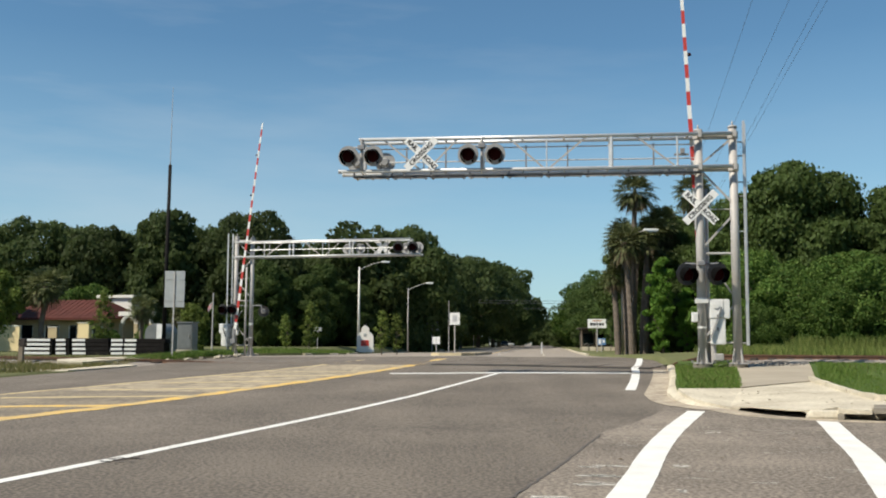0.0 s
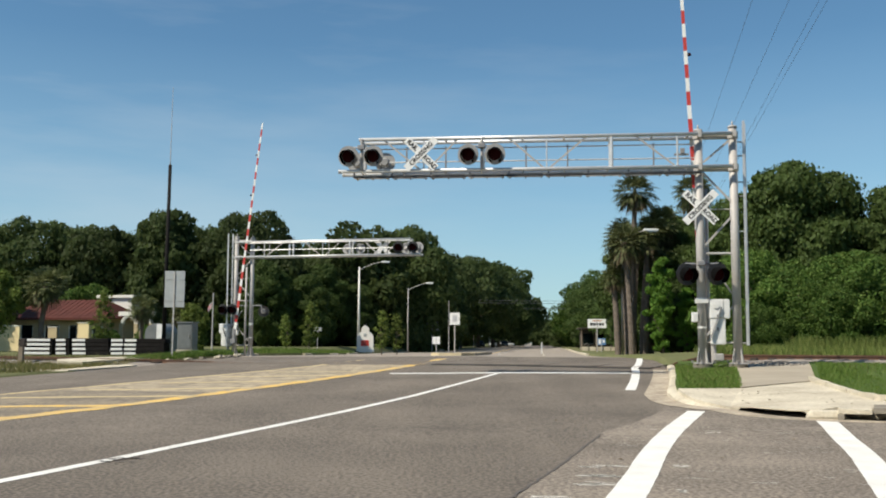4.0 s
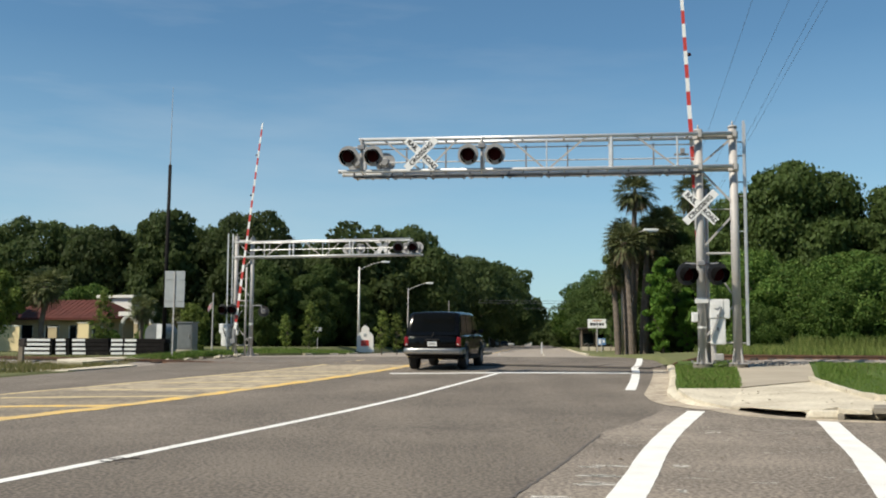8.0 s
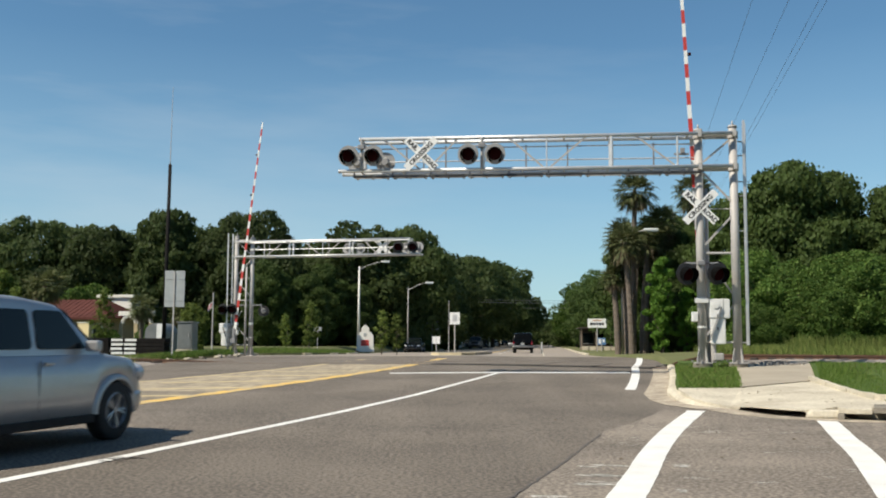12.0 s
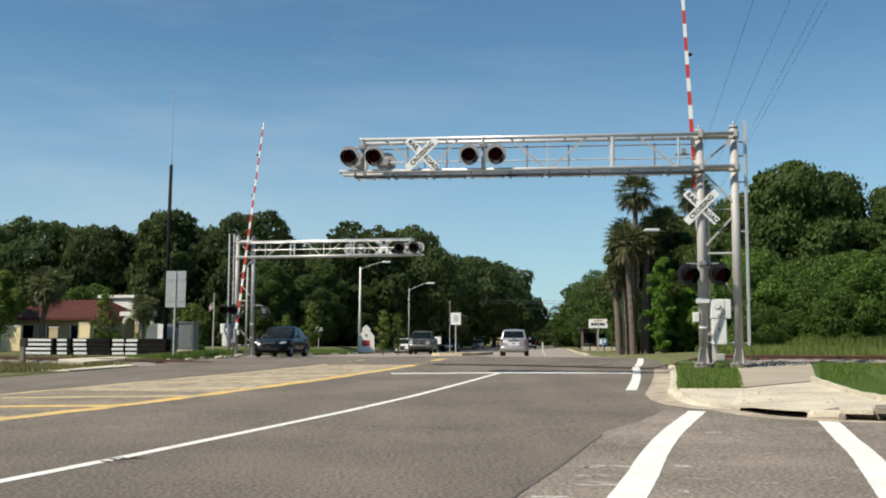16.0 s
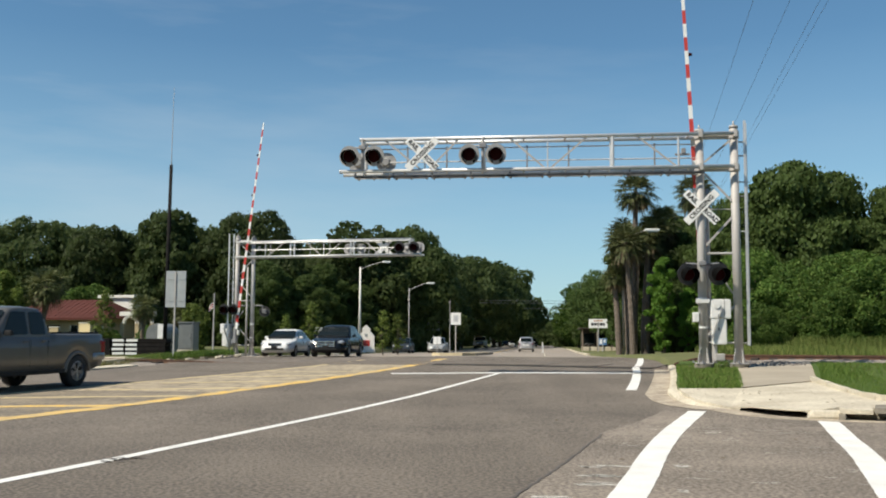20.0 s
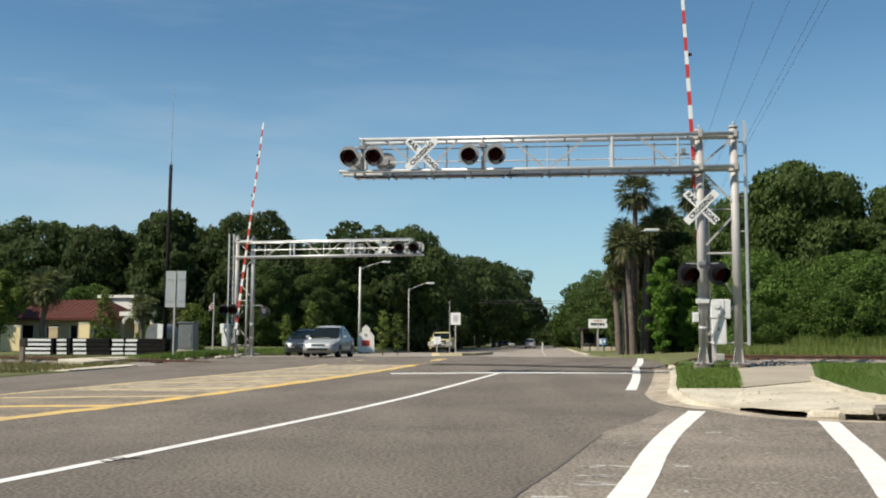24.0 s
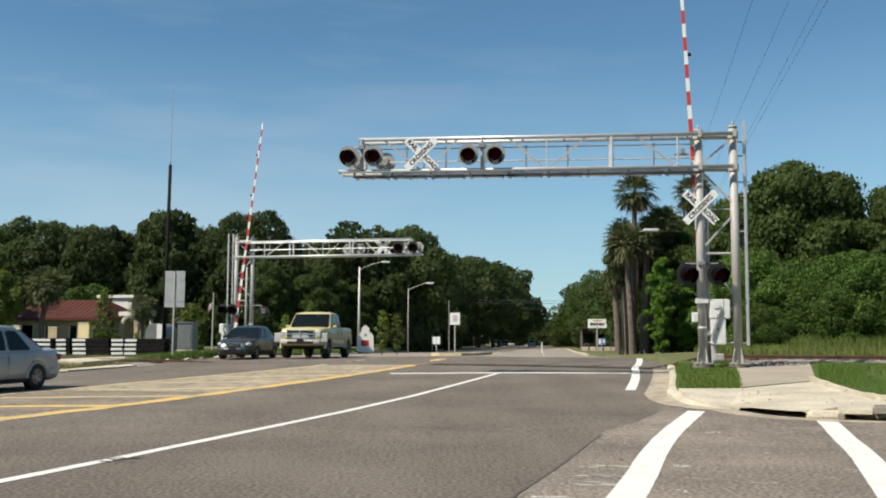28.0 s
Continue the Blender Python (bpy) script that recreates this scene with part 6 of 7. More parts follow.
def verge_rubble():
    """Broken kerb pieces along the ragged left road edge."""
    rng = random.Random(31)
    run = thing("kerb_rubble", Matrix.Identity(4), "broken grey concrete pieces along the ragged road edge", "rubble", kind="structure")
    for k in range(34):
        u = rng.random()
        x, y = -13.6 + 3.9 * u + rng.uniform(-0.15, 0.15), 41.2 + 5.2 * u + rng.uniform(-0.3, 0.3)
        if k > 22:
            u = rng.random()
            x, y = -17.2 + 3.4 * u, 33.4 + 3.0 * u + rng.uniform(-0.3, 0.3)
        r = rng.uniform(0.05, 0.16)
        bm = B()
        box(bm, 0, 0, 0, 2 * r, r * rng.uniform(0.8, 1.6), r * 0.55, r * 0.12)
        for v in bm.verts:
            v.co += Vector((rng.uniform(-1, 1), rng.uniform(-1, 1), rng.uniform(-1, 1))) * r * 0.12
        ob = part("concrete_piece", bm, M_CONC if rng.random() < 0.3 else M_CONCD, run)
        ob.matrix_basis = pose(x, y, max(verge_z(x, y), road_z(y, x)) + r * 0.12, rng.uniform(-8, 8), rng.uniform(-8, 8), rng.uniform(0, 180))


def grasses():
    rng = random.Random(8)
    blades("corner_grass", rng, in_quad(((4.94, 19.97), (6.2, 19.82), (9.1, 29.8), (7.2, 29.6))), 14000, 0.10, "short mown grass on the corner patch")
    blades("side_grass", rng, in_quad(((8.1, 17.4), (14.4, 14.6), (17, 26.8), (11.0, 28.6))), 14000, 0.11, "short grass verge by the footpath")
    blades("side_grass_edge", rng, in_quad(((7.9, 17.2), (9.2, 18), (11, 28.2), (8.5, 21.5))), 6000, 0.11, "short grass along the footpath edge")
    blades("track_weeds", rng, in_quad(((11, 36), (26, 28.5), (30, 40), (12, 46))), 15000, 0.34, "tall green weeds beyond the track", M_TALL)
    blades("tall_grass", rng, in_quad(((15.0, 40.6), (27, 36), (29, 41), (15.5, 43.6))), 9000, 0.62, "tall yellow-green grass at the foot of the thicket", M_TALL)
    blades("straw_blades", rng, in_quad(((5.0, 20.1), (6.2, 19.9), (9.0, 29.6), (7.3, 29.4))), 1800, 0.10, "dry straw among the mown corner grass", M_DRY)
    blades("straw_blades", rng, in_quad(((8.2, 17.6), (14.2, 14.9), (17, 26.6), (11.0, 28.4))), 2600, 0.11, "dry straw among the verge grass", M_DRY)
    blades("left_verge_grass", rng, in_quad(((-13.6, 32.5), (-26, 27), (-27, 47), (-12.6, 47))), 16000, 0.20, "rough dry grass on the track side verge", M_DRY)
    blades("kerb_tufts", rng, in_quad(((-13.9, 42.2), (-10.3, 47.2), (-11.4, 50.5), (-15.0, 44.6))), 7000, 0.22, "green tufts along the broken road edge")
    blades("far_verge_grass", rng, in_quad(((-11.5, 54), (-6, 66), (-10, 72), (-16, 58))), 7000, 0.25, "grass bank beyond the track")


roadside_left()
flagpole()
sunlit_patches()
station_building()
roadside_far()
roadside_shop()
wires()
drain()
scuffs()
litter()
verge_rubble()
grasses()
# undergrowth below the trees
und = make_tree(pose(-50, 112, 0.2), 51, 4.6, 4.2, M_OAK, "dark undergrowth shrub below the trees", "undergrowth", n=8000, size=0.2, low=0.02, trunk_r=0.1, lumps=18)
for i, (x, y, s) in enumerate(((-43, 113, 1), (-36, 112, 1.05), (-29, 110, 1), (-22, 112, 1.05), (-16, 114, 1), (-9.5, 116, 1.05), (-6, 122, 1), (-7, 136, 1.1), (-7, 156, 1.2), (-5, 180, 1.3), (-3, 205, 1.3), (1, 235, 1.4), (6, 270, 1.5), (-57, 112, 1.1), (-64, 110, 1.1), (27, 160, 1.1), (30, 230, 1.4), (36, 330, 1.6), (33, 190, 1.2), (24, 330, 1.5), (-47, 100, 0.7), (-40, 99, 0.6))):
    place(und, x, y, s, 77 * i)
# trees behind and beside the viewer
for i, (x, y, s) in enumerate(((-46, -30, 1.0), (-34, -42, 1.1), (-21, -46, 1.0), (-9, -48, 1.1), (4, -45, 1.0), (15, -47, 1.1), (27, -42, 1.0), (38, -32, 1.1), (46, -18, 1.0), (50, -4, 1.0), (-58, -14, 1.0), (52, 12, 0.9))):
    place(oakL, x, y, s, 61 * i)
# two unseen oaks added left of the view to shade the red-roofed building
place(oakB, -44.5, 80, 0.95, 20)
place(oakA, -50.5, 70, 0.8, 140)


# ---- vehicles ----
def paint(name, c, metal=0.4, rough=0.32):
    return mat(name, c, tuple(v * 0.86 for v in c), 2.0, rough, metal, fine=20, coat=0.3)


def wheel(parent, x, y, r, w, rim_scale=0.62, rim_mat=None):
    """A wheel: tyre, rim with spokes, hub; its origin on the axle."""
    sgn = 1 if x > 0 else -1
    wh = new("wheel")
    wh.parent = parent
    wh.matrix_basis = pose(x, y, r)
    bm = B()
    prof = [(-w / 2, r * rim_scale), (-w / 2, r * 0.93), (-w * 0.38, r), (w * 0.38, r), (w / 2, r * 0.93), (w / 2, r * rim_scale)]
    n = 28
    ring = [[bm.verts.new((a, b * math.cos(2 * math.pi * i / n), b * math.sin(2 * math.pi * i / n))) for a, b in prof] for i in range(n)]
    for i in range(n):
        for j in range(len(prof) - 1):
            bm.faces.new((ring[i][j], ring[i][j + 1], ring[(i + 1) % n][j + 1], ring[(i + 1) % n][j]))
    part("tyre", bm, M_RUBBER, wh, "", True)
    bm = B()
    rr = r * rim_scale
    rod(bm, (sgn * w * 0.10, 0, 0), (sgn * w * 0.20, 0, 0), rr * 0.99, seg=28)
    part("rim_well", bm, M_GREYD, wh)
    bm = B()
    prof = [(w * 0.2, rr), (w * 0.47, rr), (w * 0.5, rr * 0.93), (w * 0.3, rr * 0.86)]
    ring = [[bm.verts.new((sgn * a, b * math.cos(2 * math.pi * i / n), b * math.sin(2 * math.pi * i / n))) for a, b in prof] for i in range(n)]
    for i in range(n):
        for j in range(3):
            bm.faces.new((ring[i][j], ring[i][j + 1], ring[(i + 1) % n][j + 1], ring[(i + 1) % n][j]))
    for k in range(5):
        a = 2 * math.pi * k / 5
        for da in (-0.13, 0.13):
            bar(bm, (sgn * w * 0.36, 0.1 * rr * math.cos(a), 0.1 * rr * math.sin(a)), (sgn * w * 0.40, 0.95 * rr * math.cos(a + da), 0.95 * rr * math.sin(a + da)), rr * 0.13, 0.02)
    rod(bm, (sgn * w * 0.25, 0, 0), (sgn * w * 0.44, 0, 0), rr * 0.2, rr * 0.16, seg=16)
    part("rim", bm, rim_mat or M_RIM, wh)
    return wh


def panel(name, pts, out, material, parent, label="", th=0.012, rad=0.05, bulge=0.0):
    """A thin solid pane over a polygon with rounded corners, lifted off its plane and bulging towards its middle."""
    ps = [Vector(p) for p in pts]
    nrm = (ps[1] - ps[0]).cross(ps[2] - ps[0]).normalized()
    if nrm.dot(Vector(out)) < 0:
        nrm = -nrm
        ps = ps[::-1]
    ring = []
    for i, v in enumerate(ps):
        p, q = ps[i - 1] - v, ps[(i + 1) % len(ps)] - v
        a, b = v + p.normalized() * min(rad, p.length * 0.45), v + q.normalized() * min(rad, q.length * 0.45)
        for k in range(5):
            u = k / 4
            ring.append(a * (1 - u) ** 2 + v * 2 * u * (1 - u) + b * u * u)
        for k in (1, 2, 3):
            w = ps[(i + 1) % len(ps)]
            ring.append(b.lerp(w + (v - w).normalized() * min(rad, q.length * 0.45), k / 4))
    mid = sum(ps, Vector()) / len(ps)
    bm = B()
    e1 = (ps[1] - ps[0]).normalized()
    e2 = nrm.cross(e1)
    h1, h2 = max(abs((p - mid).dot(e1)) for p in ps), max(abs((p - mid).dot(e2)) for p in ps)

    def at(p):
        u, v = (p - mid).dot(e1) / h1, (p - mid).dot(e2) / h2
        return p + nrm * (0.010 + bulge * (1 - u * u) * (1 - v * v))
    rows = [[bm.verts.new(at(mid + (p - mid) * k)) for p in ring] for k in (1.0, 0.9, 0.78, 0.62, 0.42, 0.2)]
    n = len(ring)
    for r0, r1 in zip(rows, rows[1:]):
        for i in range(n):
            bm.faces.new((r0[i], r0[(i + 1) % n], r1[(i + 1) % n], r1[i]))
    c = bm.verts.new(mid + nrm * (0.010 + bulge))
    for i in range(n):
        bm.faces.new((rows[-1][i], rows[-1][(i + 1) % n], c))
    a = [bm.verts.new(p + nrm * 0.010) for p in ring]
    b = [bm.verts.new(p - nrm * th) for p in ring]
    for i in range(n):
        bm.faces.new((b[i], b[(i + 1) % n], a[(i + 1) % n], a[i]))
    bmesh.ops.recalc_face_normals(bm, faces=bm.faces)
    return part(name, bm, material, parent, label, True)


def make_car(name, label, category, m_body, L, W, H, wb, r, deck, belt, glass, zb=0.22, low_mat=None, tyre_w=0.22, crown=0.03,
             wt_scale=0.80, wins=(), head=None, tail=None, chrome_bumper=False, grille=None, bed=None, roof_rack=False, front_over=None, rim_scale=0.62, rim_mat=None,
             trim=None, plate_z=0.75, fplate=True, taper=(0.16, 0.09), rear_in=0.9, almond=True, lift=0.0, rear_low=0.05, tint=None,
             arch_h=0.05, round_tail=False, plate_panel=None, chrome_grille=False, flare=0.02, bulge=0.05, fascia=None, bump_dz=0.0):
    """A car. deck: (y, z) line of bonnet, sills and boot lid; glass: y of windscreen foot, roof front, roof rear, rear window foot."""
    tint = tint or M_DKGLASS
    car = thing(name, Matrix.Identity(4), label, category, "traffic on the main road")
    hl, hw = L / 2, W / 2
    dy, dz = [p[0] for p in deck][::-1], [p[1] for p in deck][::-1]

    def zt(y):
        return float(np.interp(y, dy, dz))

    def half(y):
        e = max(0.0, (abs(y) - (hl - 0.75)) / 0.75)
        return hw * (1 - (taper[0] if y > 0 else taper[1]) * e * e)
    fo = front_over if front_over is not None else hl - wb / 2 - 0.03
    yf, yr = hl - fo, hl - fo - wb
    ys = sorted(set([round(hl - k, 3) for k in (0.0, 0.02, 0.08, 0.18, 0.35, 0.6)] + [round(-hl + k, 3) for k in (0.0, 0.02, 0.07, 0.16, 0.35)]
                    + [round(p[0], 3) for p in deck if abs(p[0]) < hl - 0.02] + [round(yy + k * r * 1.14, 3) for yy in (yf, yr) for k in (-1, -0.87, -0.5, 0, 0.5, 0.87, 1)]
                    + [round(-hl + L * k / 12, 3) for k in range(2, 11)]))
    bm = B()
    rings = []
    for y in ys:
        e = max(0.0, (abs(y) - (hl - 0.1)) / 0.1)
        w, t = half(y) * (1 - 0.05 * e * e), zt(y)
        b = zb + (0.13 + lift) * e + (0.05 + lift) * max(0.0, (abs(y) - (hl - 0.7)) / 0.7)
        for yy in (yf, yr):
            q = abs(y - yy) / (r * 1.14)
            if q < 1.0001:
                b_arch = r + r * 1.14 * math.sqrt(max(0, 1 - q * q)) - 0.02
                b = max(b, b_arch)
        t = max(t, b + 0.05)
        hgt = t - b
        sh = min(hgt * 0.25, 0.10)
        base = max(b, zb)
        sec = [(0.0, b + 0.0), (w * 0.80, b), (w * 0.985, b + min(0.06, hgt * 0.2)), (w * 1.0, b + hgt * 0.42), (w * 0.99, b + hgt * 0.68), (w * 0.955, t - sh * 0.45), (w * 0.90, t - 0.012), (w * 0.62, t + crown * 0.65), (0.0, t + crown)]
        rings.append([bm.verts.new((x, y, z)) for x, z in sec] + [bm.verts.new((-x, y, z)) for x, z in sec[-2:0:-1]])
    k = len(rings[0])
    for i in range(len(rings) - 1):
        for j in range(k):
            bm.faces.new((rings[i][j], rings[i][(j + 1) % k], rings[i + 1][(j + 1) % k], rings[i + 1][j]))
    bm.faces.new(rings[0])
    bm.faces.new(rings[-1][::-1])
    bmesh.ops.recalc_face_normals(bm, faces=bm.faces)
    body = part("body", bm, m_body, car, "", True)
    # wheel housings and floor
    bm = B()
    for yy in (yf, yr):
        box(bm, 0, yy, r * 1.5, W * 0.93, r * 2.1, r * 1.1, 0.05)
        rod(bm, (-hw * 0.8, yy, r), (hw * 0.8, yy, r), 0.06, seg=8)
    box(bm, 0, 0, zb + 0.14, W * 0.8, L * 0.86, 0.2)
    part("underbody", bm, M_PLAST, car)
    # cabin: pillars and roof
    g0, g1, g2, g3 = glass
    wb0 = hw * 0.935
    wt = hw * wt_scale
    def cab(y):
        f = sum(float(np.interp(y + d, (g3, g2, g1, g0), (0, 1, 1, 0))) for d in (-0.1, -0.05, 0.0, 0.05, 0.1)) / 5
        f = min(f, float(np.interp(y, (g3, g2, g1, g0), (0, 1, 1, 0))))
        arch = arch_h * (1 - ((y - (g1 + g2) / 2) / max(0.1, (g1 - g2) / 2)) ** 2) if g2 < y < g1 else 0
        return f, arch
    gs = sorted({g3, g3 + (g2 - g3) * 0.5, g2 - (g2 - g3) * 0.08, g2 + 0.06, g2 + (g1 - g2) * 0.25, (g1 + g2) / 2, g1 - (g1 - g2) * 0.25, g1 - 0.06, g1 + (g0 - g1) * 0.08, g1 + (g0 - g1) * 0.5, g0, g1 - 0.13, g1, g2, g2 + 0.13, g1 + (g0 - g1) * 0.25, g2 - (g2 - g3) * 0.3})
    bm = B()
    rings = []
    for y in gs:
        f, arch = cab(y)
        top = belt + (H - 0.035 - belt) * f + arch
        low = belt - 0.05
        w1 = wb0 + (wt - wb0) * f
        sec = [(wb0, low), (wb0 + (w1 - wb0) * 0.5, low + (top - low) * 0.5), (w1 * 1.01, max(low + 0.004, top - 0.11)), (w1 * 0.985, max(low + 0.005, top - 0.055)), (w1 * 0.93, max(low + 0.008, top - 0.018)), (w1 * 0.8, top), (w1 * 0.45, top + 0.018), (0, top + 0.024)]
        rings.append([bm.verts.new((x, y, z)) for x, z in sec] + [bm.verts.new((-x, y, z)) for x, z in sec[-2::-1]])
    k = len(rings[0])
    for i in range(len(rings) - 1):
        for j in range(k - 1):
            bm.faces.new((rings[i][j], rings[i][j + 1], rings[i + 1][j + 1], rings[i + 1][j]))
    bm.faces.new(rings[0])
    bm.faces.new(rings[-1])
    bmesh.ops.recalc_face_normals(bm, faces=bm.faces)
    cabin = part("cabin", bm, m_body, car, "", True)

    def sx(z):
        return wb0 + (wt - wb0) * (z - belt) / (H - 0.035 - belt)
    ztop = H - 0.115
    zlow = belt + 0.035
    fz = lambda k: belt + (H - 0.035 - belt) * k
    # windscreen and rear window
    a, b_ = 0.03, 0.90
    for ya, yb, out, nm in ((g0, g1, (0, 1, 0.5), "windscreen"), (g3, g2, (0, -1, 0.5), "rear_window")):
        p = []
        a = 0.03 if nm == "windscreen" else rear_low
        for k, s in ((a, -1), (a, 1), (b_, 1), (b_, -1)):
            y = ya + (yb - ya) * k
            z = fz(k) + 0.012
            x = (wb0 + (wt - wb0) * k) * (0.92 if nm == "windscreen" else rear_in)
            p.append((s * x, y, z))
        panel(nm, p, out, tint, cabin, rad=0.10, bulge=bulge if nm == "rear_window" else 0.015)
        q = [Vector(v) for v in p]
        wip = B()
        for k in ((0.30, 0.62), (0.55, 0.9)) if nm == "windscreen" else ():
            bar(wip, q[0].lerp(q[1], k[0]) + Vector((0, 0.03, 0.045)), q[0].lerp(q[1], k[1]) + (q[3] - q[0]) * 0.10 + Vector((0, 0.03, 0.05)), 0.02, 0.015)
        if nm == "windscreen":
            part("wiper", wip, M_PLAST, cabin)
        else:
            wip.free()
    bm = B()
    box(bm, 0, g0 + 0.03, belt + 0.004 + crown * 0.4, wb0 * 1.6, 0.14, 0.03, 0.012)
    part("cowl", bm, M_PLAST, car)
    for y0, y1, e0, e1 in wins:
        for s in (-1, 1):
            pts = [(s * sx(zlow), y0, zlow), (s * sx(zlow), y1, zlow), (s * sx(ztop), y1 - e1, ztop), (s * sx(ztop), y0 + e0, ztop)]
            panel("side_window", pts, (s, 0, 0), tint, cabin, rad=0.07)
    # lamps
    nz = zt(hl - 0.1)
    h = head or (nz - 0.20, 0.40, 0.15)
    for s in (-1, 1):
        bm = B()
        if almond:
            xx = half(hl - 0.28) - h[1] * 0.42
            mm = Matrix.Translation((s * xx, hl - 0.25, h[0])) @ Matrix.Rotation(-s * radians(38), 4, "Z") @ Matrix.Rotation(-s * radians(10), 4, "Y") @ Matrix.Diagonal((h[1] * 0.58, 0.16, h[2] * 0.62, 1))
            bmesh.ops.create_uvsphere(bm, u_segments=16, v_segments=10, radius=1.0, matrix=mm)
        else:
            box(bm, s * (half(hl - 0.15) - h[1] / 2 - 0.02), hl - 0.13, h[0], h[1], 0.28, h[2], 0.04, None)
        hd = part("headlamp", bm, M_HEAD, car, "clear headlamp", almond)
        if not almond:
            bm = B()
            box(bm, s * (half(hl - 0.2) - 0.03), hl - 0.24, h[0] - h[2] * 0.1, 0.08, 0.22, h[2] * 0.7, 0.02)
            part("turn_lamp", bm, M_AMBER if len(h) > 3 else M_HEAD, hd)
    # rolled lips round the wheel openings
    for yy in (yf, yr):
        for s in (-1, 1):
            bm = B()
            last = None
            for i in range(17):
                a = math.pi * (0.0 + 1.0 * i / 16)
                ca, sa = math.cos(a), math.sin(a)
                w = half(yy + r * 1.17 * ca)
                ring = [bm.verts.new((s * (w * q + d), yy + rr * ca, r + rr * sa - 0.02)) for q, d, rr in ((0.9, 0.0, r * 1.10), (1.0, flare * 0.6, r * 1.09), (1.0, flare, r * 1.15), (0.99, flare * 0.5, r * 1.28), (0.96, 0.0, r * 1.34))]
                if last:
                    for j in range(4):
                        bm.faces.new((last[j], last[j + 1], ring[j + 1], ring[j]))
                last = ring
            bmesh.ops.recalc_face_normals(bm, faces=bm.faces)
            part("wheel_arch", bm, m_body, car, "", True)
    tl = tail or (zt(-hl + 0.1) - 0.20, 0.34, 0.16)
    for s in (-1, 1):
        bm = B()
        xt = s * (half(-hl + 0.12) - tl[1] / 2 + 0.01)
        if round_tail:
            for q in (-1, 1):
                rod(bm, (xt * 0.985, -hl + 0.2, tl[0] + q * tl[2] * 0.27), (xt * 0.985, -hl - 0.012, tl[0] + q * tl[2] * 0.27), tl[2] * 0.25, tl[2] * 0.22, 18)
        else:
            box(bm, xt, -hl + 0.10, tl[0], tl[1], 0.225, tl[2], 0.03)
        tp = part("tail_lamp", bm, M_TAIL, car, "red tail lamp")
        bm = B()
        box(bm, xt * 0.985, -hl - 0.014, tl[0] - tl[2] * (0.27 if round_tail else 0.3), tl[1] * 0.5, 0.02, tl[2] * 0.16, 0.008)
        part("reversing_lamp", bm, M_HEAD, tp)
    # grille, bumpers, plates
    gr = grille or (h[0] - 0.01, W * 0.38, 0.12)
    bm = B()
    box(bm, 0, hl - 0.02, gr[0], gr[1], 0.07, gr[2], 0.02)
    gp = part("grille", bm, M_PLAST, car, "dark grille")
    for q in range(3):
        if chrome_bumper and q == 0:
            continue
        bm = B()
        box(bm, 0, hl + 0.018, gr[0] - gr[2] * 0.32 + gr[2] * 0.40 * q, gr[1] * 0.96, 0.02, 0.018 if not chrome_bumper else 0.03, 0.004)
        part("grille_bar", bm, M_CHROME, gp)
    if chrome_bumper:
        bm = B()
        box(bm, 0, 0, gr[0], 0.05, 0.03, gr[2], 0.008, Matrix.Translation((0, hl + 0.02, 0)))
        part("grille_bar", bm, M_CHROME, gp)
    if fascia:
        bm = B()
        zc, hh_ = (fascia[0] + fascia[1]) / 2, fascia[1] - fascia[0]
        for s in (-1, 0, 1):
            box(bm, s * W * 0.33, hl - 0.05 if s == 0 else hl - 0.09, zc, W * 0.36, 0.16, hh_, 0.05, Matrix.Rotation(-s * 0.05, 4, "Z"))
        part("front_fascia", bm, fascia[2], car, "pale grey lower front")
    if chrome_grille:
        gx_, gz_ = gr[1] / 2, gr[2] / 2
        for cx, cz, sx_, sz_ in ((0, gz_, gr[1] + 0.07, 0.055), (0, -gz_, gr[1] + 0.07, 0.045), (gx_, 0, 0.05, gr[2]), (-gx_, 0, 0.05, gr[2]), (0, 0, 0.07, gr[2]), (0, 0, gr[1], 0.055)):
            bm = B()
            box(bm, cx, hl + 0.02, gr[0] + cz, sx_, 0.05, sz_, 0.015)
            part("grille_surround", bm, M_CHROME, gp, "bright chrome bar")
    if plate_panel:
        bm = B()
        box(bm, 0, -hl + 0.002, plate_z, plate_panel[0], 0.02, plate_panel[1], 0.01)
        pp = part("plate_panel", bm, plate_panel[2], car)
        bm = B()
        box(bm, 0, -hl - 0.02, plate_z + plate_panel[1] / 2 + 0.01, plate_panel[0] * 0.9, 0.06, 0.045, 0.012)
        part("tailgate_handle", bm, M_PLAST, pp)
        bm = B()
        bar(bm, (0.05, -hl + 0.02, belt + 0.06), (0.0, -hl - 0.02, belt - 0.10), 0.03, 0.03)
        part("rear_wiper", bm, M_PLAST, pp)
    for sgn, z in ((1, zb + 0.26), (-1, zb + 0.28)):
        # the bumper follows the outline of the body's end
        zz, hh, pr = (z + 0.12 + bump_dz, 0.19, 0.05) if chrome_bumper else (z - 0.02, 0.20, 0.022)
        path = [(half(sgn * (hl - k)) + pr, sgn * (hl - k)) for k in (0.55, 0.35, 0.2, 0.1, 0.04)] + [(half(sgn * hl) * 0.93, sgn * (hl + pr * 0.7)), (half(hl) * 0.5, sgn * (hl + pr + 0.012)), (0, sgn * (hl + pr + 0.018))]
        path = path + [(-x, y) for x, y in path[-2::-1]]
        bm = B()
        rr_ = []
